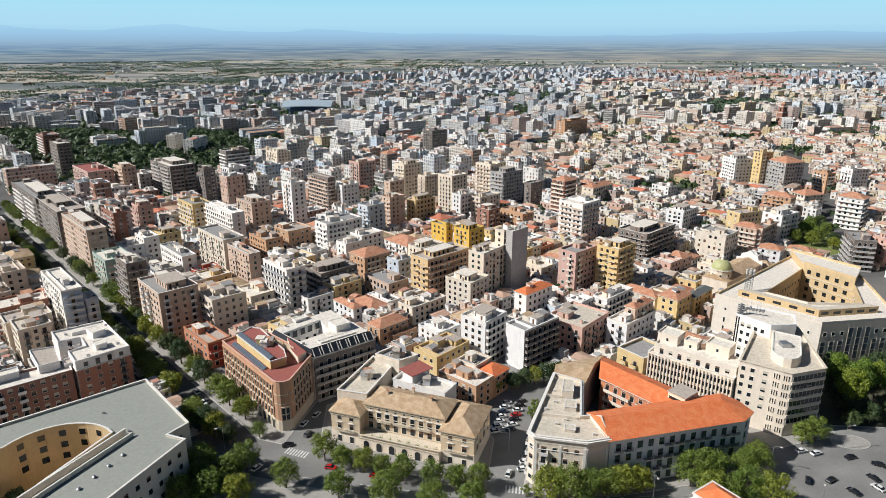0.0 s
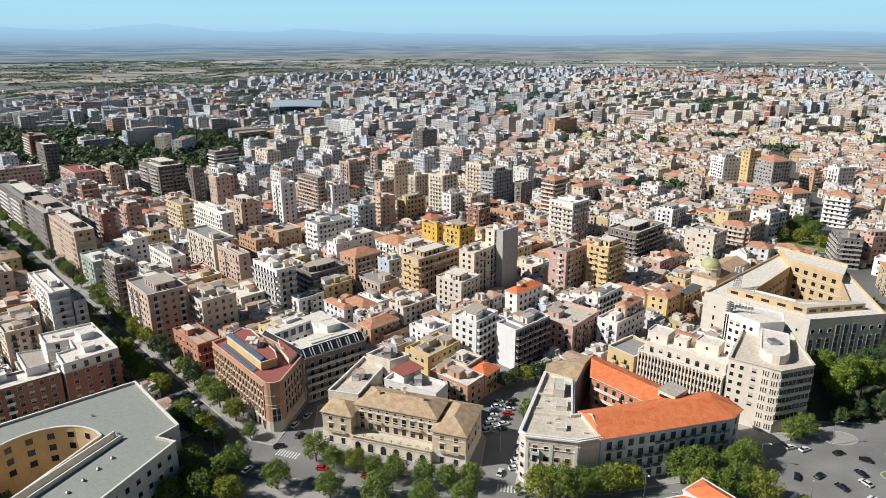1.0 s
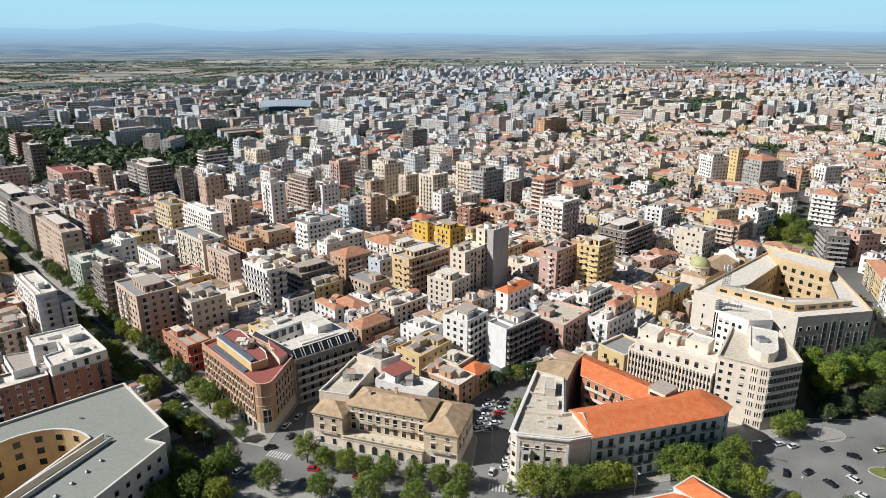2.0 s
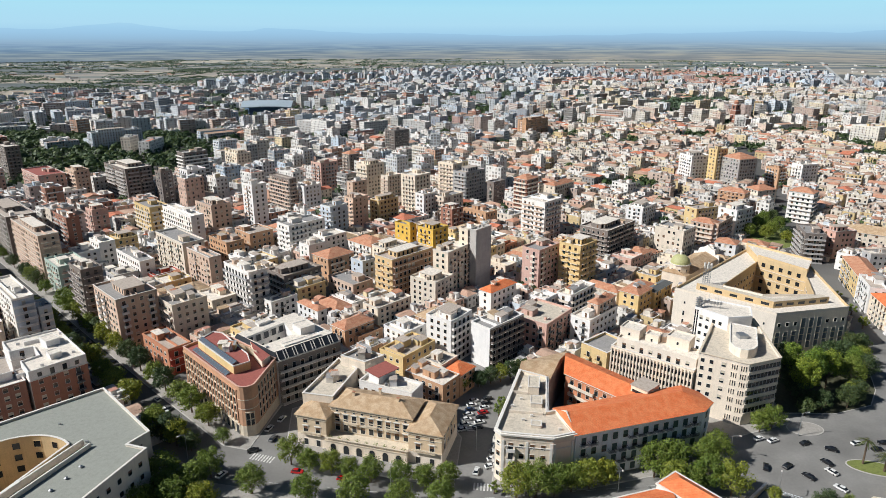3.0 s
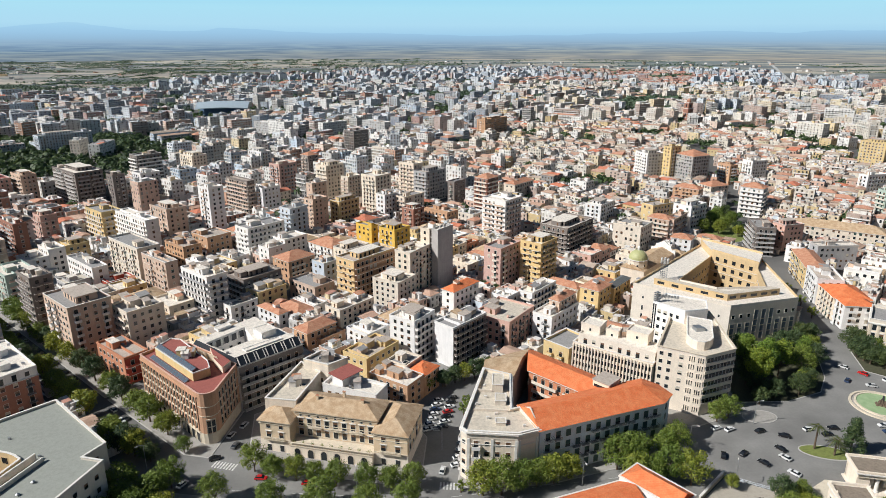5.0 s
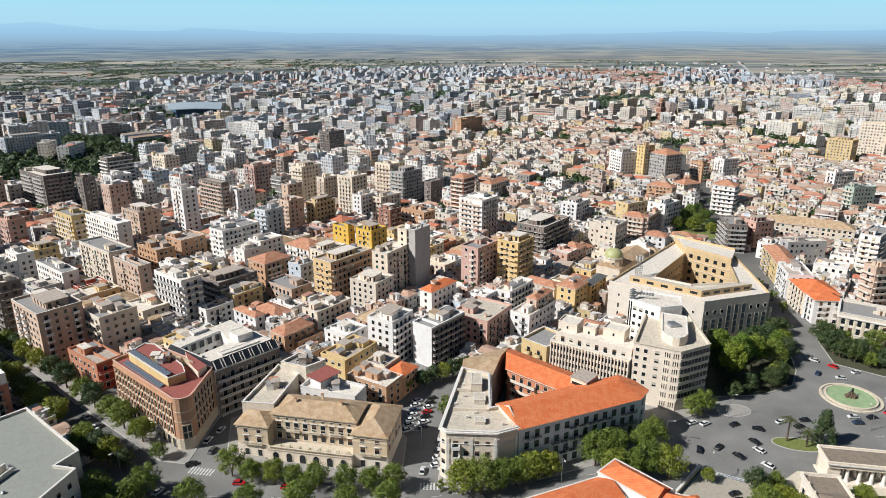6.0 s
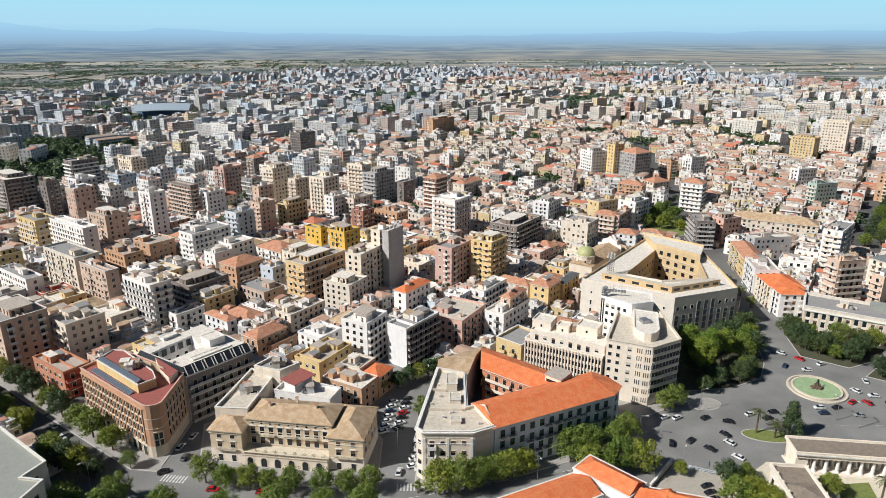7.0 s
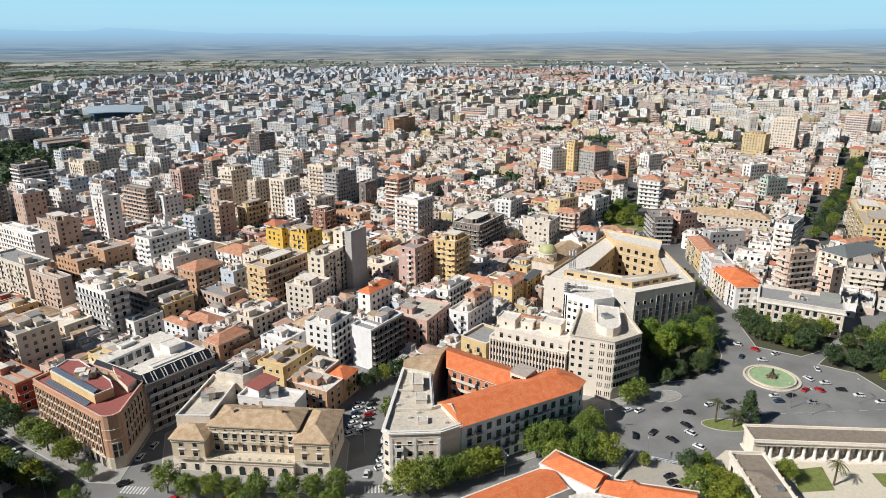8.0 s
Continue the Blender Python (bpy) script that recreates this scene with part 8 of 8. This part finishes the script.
    for p, q2 in ((a, b_), (b_, c), (c, Vector(poly[2])), (Vector(poly[2]), a)):
        way = q2 - p
        length = way.length
        if length < 3 or Vector((way.y, -way.x)).dot(p) > 0:
            continue
        u = way / length
        out = Vector((u.y, -u.x))
        cols = max(1, int(length / (3.0 if dist < 900 else (4.2 if dist < 1400 else 6.0))))
        half = 0.65 if dist < 1400 else 1.0
        for f in range(floors):
            z = f * 3.15 + 0.9
            for k in range(cols):
                if rng.random() < 0.12:
                    continue
                s0 = length * (k + 0.5) / cols - half
                hgt = 2.0 if rng.random() < 0.4 else 1.45
                o = p + out * 0.05
                x0, x1 = o + u * s0, o + u * (s0 + 2 * half)
                city.add([(*x0, z), (*x1, z), (*x1, z + hgt), (*x0, z + hgt)], [(0, 1, 2, 3)], FAR_PANE)
            if ledge and f and dist < 1900:
                s0, s1 = (0.3, length - 0.3) if rng.random() < 0.5 else (length * 0.1, length * 0.55)
                x0, x1 = p + u * s0, p + u * s1
                y0, y1, z0 = x0 + out * 1.1, x1 + out * 1.1, z - 0.95
                city.add([(*x0, z0), (*x1, z0), (*y1, z0), (*y0, z0), (*y0, z0 + 0.95), (*y1, z0 + 0.95)], [(0, 1, 2, 3), (3, 2, 5, 4)], CITY_TRIM)
tagged(part("distant_houses", city), "dense mass of pale and terracotta town houses and blocks", "houses", kind="stuff")

# outer suburbs running out towards the plain
REACH = [(-40, 1000), (-33, 1250), (-28, 1600), (-22, 1820), (-17, 1920), (-14, 2200), (-4, 2400), (0, 2750), (12, 2950), (25, 2950), (33, 2950), (36, 2500), (44, 2450), (62, 2450)]
SUBURB = palette_material("suburb_walls", [(0.0, (0.52, 0.36, 0.30)), (0.3, (0.46, 0.26, 0.21)), (0.5, (0.60, 0.56, 0.52)), (0.7, (0.50, 0.44, 0.40)), (0.85, (0.64, 0.62, 0.60))])
SUBURB_ROOF = palette_material("suburb_roofs", [(0.0, (0.46, 0.22, 0.16)), (0.4, (0.52, 0.30, 0.23)), (0.7, (0.44, 0.36, 0.32))], 0.9, 0.4)


def reach(az):
    for (a0, r0), (a1, r1) in zip(REACH, REACH[1:]):
        if a0 <= az < a1:
            return r0 + (r1 - r0) * (az - a0) / (a1 - a0)
    return 0


suburb, rng2 = Geo(SUBURB, SUBURB_ROOF, HAZED_WALL, HAZED_FLAT, FAR_PANE), random.Random(77)
for bi in range(-40, 60):
    for bj in range(-40, 80):
        u0, v0 = bi * 50.0 + rng2.uniform(-9, 9), bj * 42.0 + rng2.uniform(-9, 9)
        cx, cy = C43 * u0 - S43 * v0, S43 * u0 + C43 * v0
        az, dist = math.degrees(math.atan2(cx, cy)), math.hypot(cx, cy)
        if strip((cx, cy), (1250, 1800), (2560, 3951), 30) or dist < 1000 or dist > reach(az) + 60 * noise.noise((cx * 0.005, cy * 0.005, 1.0)) or (city_edge(cx, cy) > 0 and dist < 2250):
            continue
        if noise.noise((cx * 0.004, cy * 0.007, 4.0)) > 0.28:
            GREENS += [(cx + rng2.uniform(-24, 24), cy + rng2.uniform(-20, 20), rng2.uniform(4, 7)) for _ in range(7)]
            continue
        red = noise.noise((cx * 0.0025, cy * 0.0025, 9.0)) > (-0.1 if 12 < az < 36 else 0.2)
        # blocks that are not red take the tones with haze painted in
        wall_, roof_ = (SUBURB, SUBURB_ROOF) if red else (HAZED_WALL, HAZED_FLAT)
        turn = 43 + rng2.choice((0, 0, 90)) + 40 * noise.noise((cx * 0.003, cy * 0.003, 5.0))
        for k in range(rng2.choice((2, 3, 3))):
            lw, ld, off = rng2.uniform(12, 30), rng2.uniform(9, 13), -18 + 17 * k
            h = rng2.choice((7, 7, 10, 10, 13)) if red else rng2.choice((7, 10, 13, 16, 19, 23))
            q = rot([(-lw / 2, off), (lw / 2, off), (lw / 2, off + ld), (-lw / 2, off + ld)], cx + rng2.uniform(-6, 6), cy, turn)
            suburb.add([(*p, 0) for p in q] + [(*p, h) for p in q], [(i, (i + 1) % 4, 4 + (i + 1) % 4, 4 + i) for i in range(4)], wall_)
            if red:
                suburb.hip(inset(q, -0.4), h, 2.2, roof_)
            else:
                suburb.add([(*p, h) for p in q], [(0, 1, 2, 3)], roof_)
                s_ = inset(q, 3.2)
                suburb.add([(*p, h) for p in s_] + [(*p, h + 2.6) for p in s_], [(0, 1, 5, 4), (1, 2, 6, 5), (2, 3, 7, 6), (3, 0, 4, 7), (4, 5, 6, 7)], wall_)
            for i in range(4):
                p, p2 = Vector(q[i]), Vector(q[(i + 1) % 4])
                way = (p2 - p).normalized()
                out = Vector((way.y, -way.x))
                if out.dot(p) > 0:
                    continue
                run = (p2 - p).length
                for f in range(int(h / 3.1)):
                    for c_ in range(max(1, int(run / 6))):
                        x0 = p + out * 0.08 + way * (run * (c_ + 0.5) / max(1, int(run / 6)) - 1.3)
                        x1 = x0 + way * 2.6
                        suburb.add([(*x0, 0.9 + 3.1 * f), (*x1, 0.9 + 3.1 * f), (*x1, 2.4 + 3.1 * f), (*x0, 2.4 + 3.1 * f)], [(0, 1, 2, 3)], FAR_PANE)
tagged(part("distant_houses", suburb), "far suburb of low red-roofed and grey apartment blocks", "houses", kind="stuff")

# ---- far greenery, farm rows and hedges ----
g = Geo()
rng = random.Random(7)


def clump(x, y, r):
    many, size = (24, 0.35) if math.hypot(x, y) < 1050 else (12, 0.5)
    for _ in range(many):
        d = Vector((rng.gauss(0, 1), rng.gauss(0, 1), abs(rng.gauss(0, 0.8)))).normalized()
        p = Vector((x, y, r * 0.9)) + d * r * rng.uniform(0.6, 1.0)
        nrm = (d + Vector((rng.uniform(-0.5, 0.5), rng.uniform(-0.5, 0.5), 0.4))).normalized()
        u = nrm.orthogonal().normalized()
        v, s = nrm.cross(u), r * size * rng.uniform(0.7, 1.2)
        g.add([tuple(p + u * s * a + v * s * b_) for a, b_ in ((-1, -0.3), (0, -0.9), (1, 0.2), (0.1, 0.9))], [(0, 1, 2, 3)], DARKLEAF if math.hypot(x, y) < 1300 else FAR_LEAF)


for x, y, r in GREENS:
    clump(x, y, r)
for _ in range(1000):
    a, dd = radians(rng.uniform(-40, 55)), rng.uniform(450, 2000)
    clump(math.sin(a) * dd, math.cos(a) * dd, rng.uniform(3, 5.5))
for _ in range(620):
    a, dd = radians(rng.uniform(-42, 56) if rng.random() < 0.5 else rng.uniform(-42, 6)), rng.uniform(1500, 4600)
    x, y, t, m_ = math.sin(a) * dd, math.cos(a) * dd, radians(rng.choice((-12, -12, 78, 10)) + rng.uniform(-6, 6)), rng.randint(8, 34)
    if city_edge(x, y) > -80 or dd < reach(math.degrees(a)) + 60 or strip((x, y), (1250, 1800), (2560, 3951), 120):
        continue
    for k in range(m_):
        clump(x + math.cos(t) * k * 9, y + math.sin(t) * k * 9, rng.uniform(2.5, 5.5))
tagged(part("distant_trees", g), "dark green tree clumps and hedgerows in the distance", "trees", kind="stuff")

g = Geo(CITY_WALL, CITY_TILE, CITY_FLAT)
for _ in range(420):
    a, dd = radians(rng.uniform(-42, 56)), rng.uniform(1400, 4200)
    x, y = math.sin(a) * dd + rng.uniform(-60, 60), math.cos(a) * dd
    if city_edge(x, y) < 0 and dd > reach(math.degrees(a)) + 40:
        w_, d_, h_ = rng.uniform(8, 30), rng.uniform(8, 16), rng.uniform(4, 8)
        q = rot([(0, 0), (w_, 0), (w_, d_), (0, d_)], x, y, rng.uniform(-20, 60))
        g.add([(*p, 0) for p in q] + [(*p, h_) for p in q], [(i, (i + 1) % 4, 4 + (i + 1) % 4, 4 + i) for i in range(4)], CITY_WALL)
        g.add([(*p, h_) for p in q], [(0, 1, 2, 3)], rng.choice((CITY_FLAT, CITY_TILE)))
tagged(part("distant_farms", g), "scattered farm buildings on the plain", "farms", kind="stuff")

# ---- stadium among the far districts ----
def stadium():
    ob = thing("stadium", pose(-262, 1170, 0, 0, 0, 3), "stadium with a green pitch and a blue covered grandstand", "stadium")
    g = Geo()
    g.box(-60, -45, 0, 20, -12, 0.3, plain("pitch_grass", (0.12, 0.24, 0.08), 0.9))
    part("pitch", g, ob)
    g = Geo()
    g.add([(-22, 0, 1), (58, 0, 1), (58, 24, 12), (-22, 24, 12), (-22, 24, 0), (58, 24, 0), (-22, 0, 0), (58, 0, 0)], [(0, 1, 2, 3), (3, 2, 5, 4), (6, 7, 1, 0), (0, 3, 4, 6), (7, 5, 2, 1)], plain("blue_seating", (0.10, 0.17, 0.28), 0.6))
    part("stand", g, ob)
    g = Geo()
    vs = [(-26 + 88 * i / 8, y, z + 1.6 * math.sin(math.pi * i / 8)) for y, z in ((-6, 13.5), (27, 22.0)) for i in range(9)]
    g.add(vs + [(x, y, z - 1.2) for x, y, z in vs], [(i, i + 1, i + 10, i + 9) for i in range(8)] + [(i + 18, i + 19, i + 1, i) for i in range(8)] + [(18, 0, 9, 27), (8, 26, 35, 17)], plain("stand_roof_sheet", (0.36, 0.43, 0.48), 0.5))
    part("stand_roof", g, ob)
    for i in range(8):
        g = Geo()
        g.tube(-20 + 11 * i, 25, 0, 20.5, 0.5, 0.5, METAL, 6, False)
        part("post", g, ob)
    g = Geo()
    g.add([(-62, -58, 5), (10, -58, 5), (10, -47, 0.5), (-62, -47, 0.5), (-62, -58, 0), (10, -58, 0)], [(0, 3, 2, 1), (0, 1, 5, 4)], WALL["g"])
    part("terrace", g, ob)


stadium()

# the straight country road to the horizon
g = Geo()
road = plain("country_road", (0.42, 0.41, 0.39), 0.9)
g.add([(1300, 1878, 0.3), (1310, 1873, 0.3), (2566, 3952, 0.3), (2550, 3961, 0.3)], [(0, 1, 2, 3)], road)
tagged(part("road", g), "straight pale country road across the fields", "road", kind="structure")
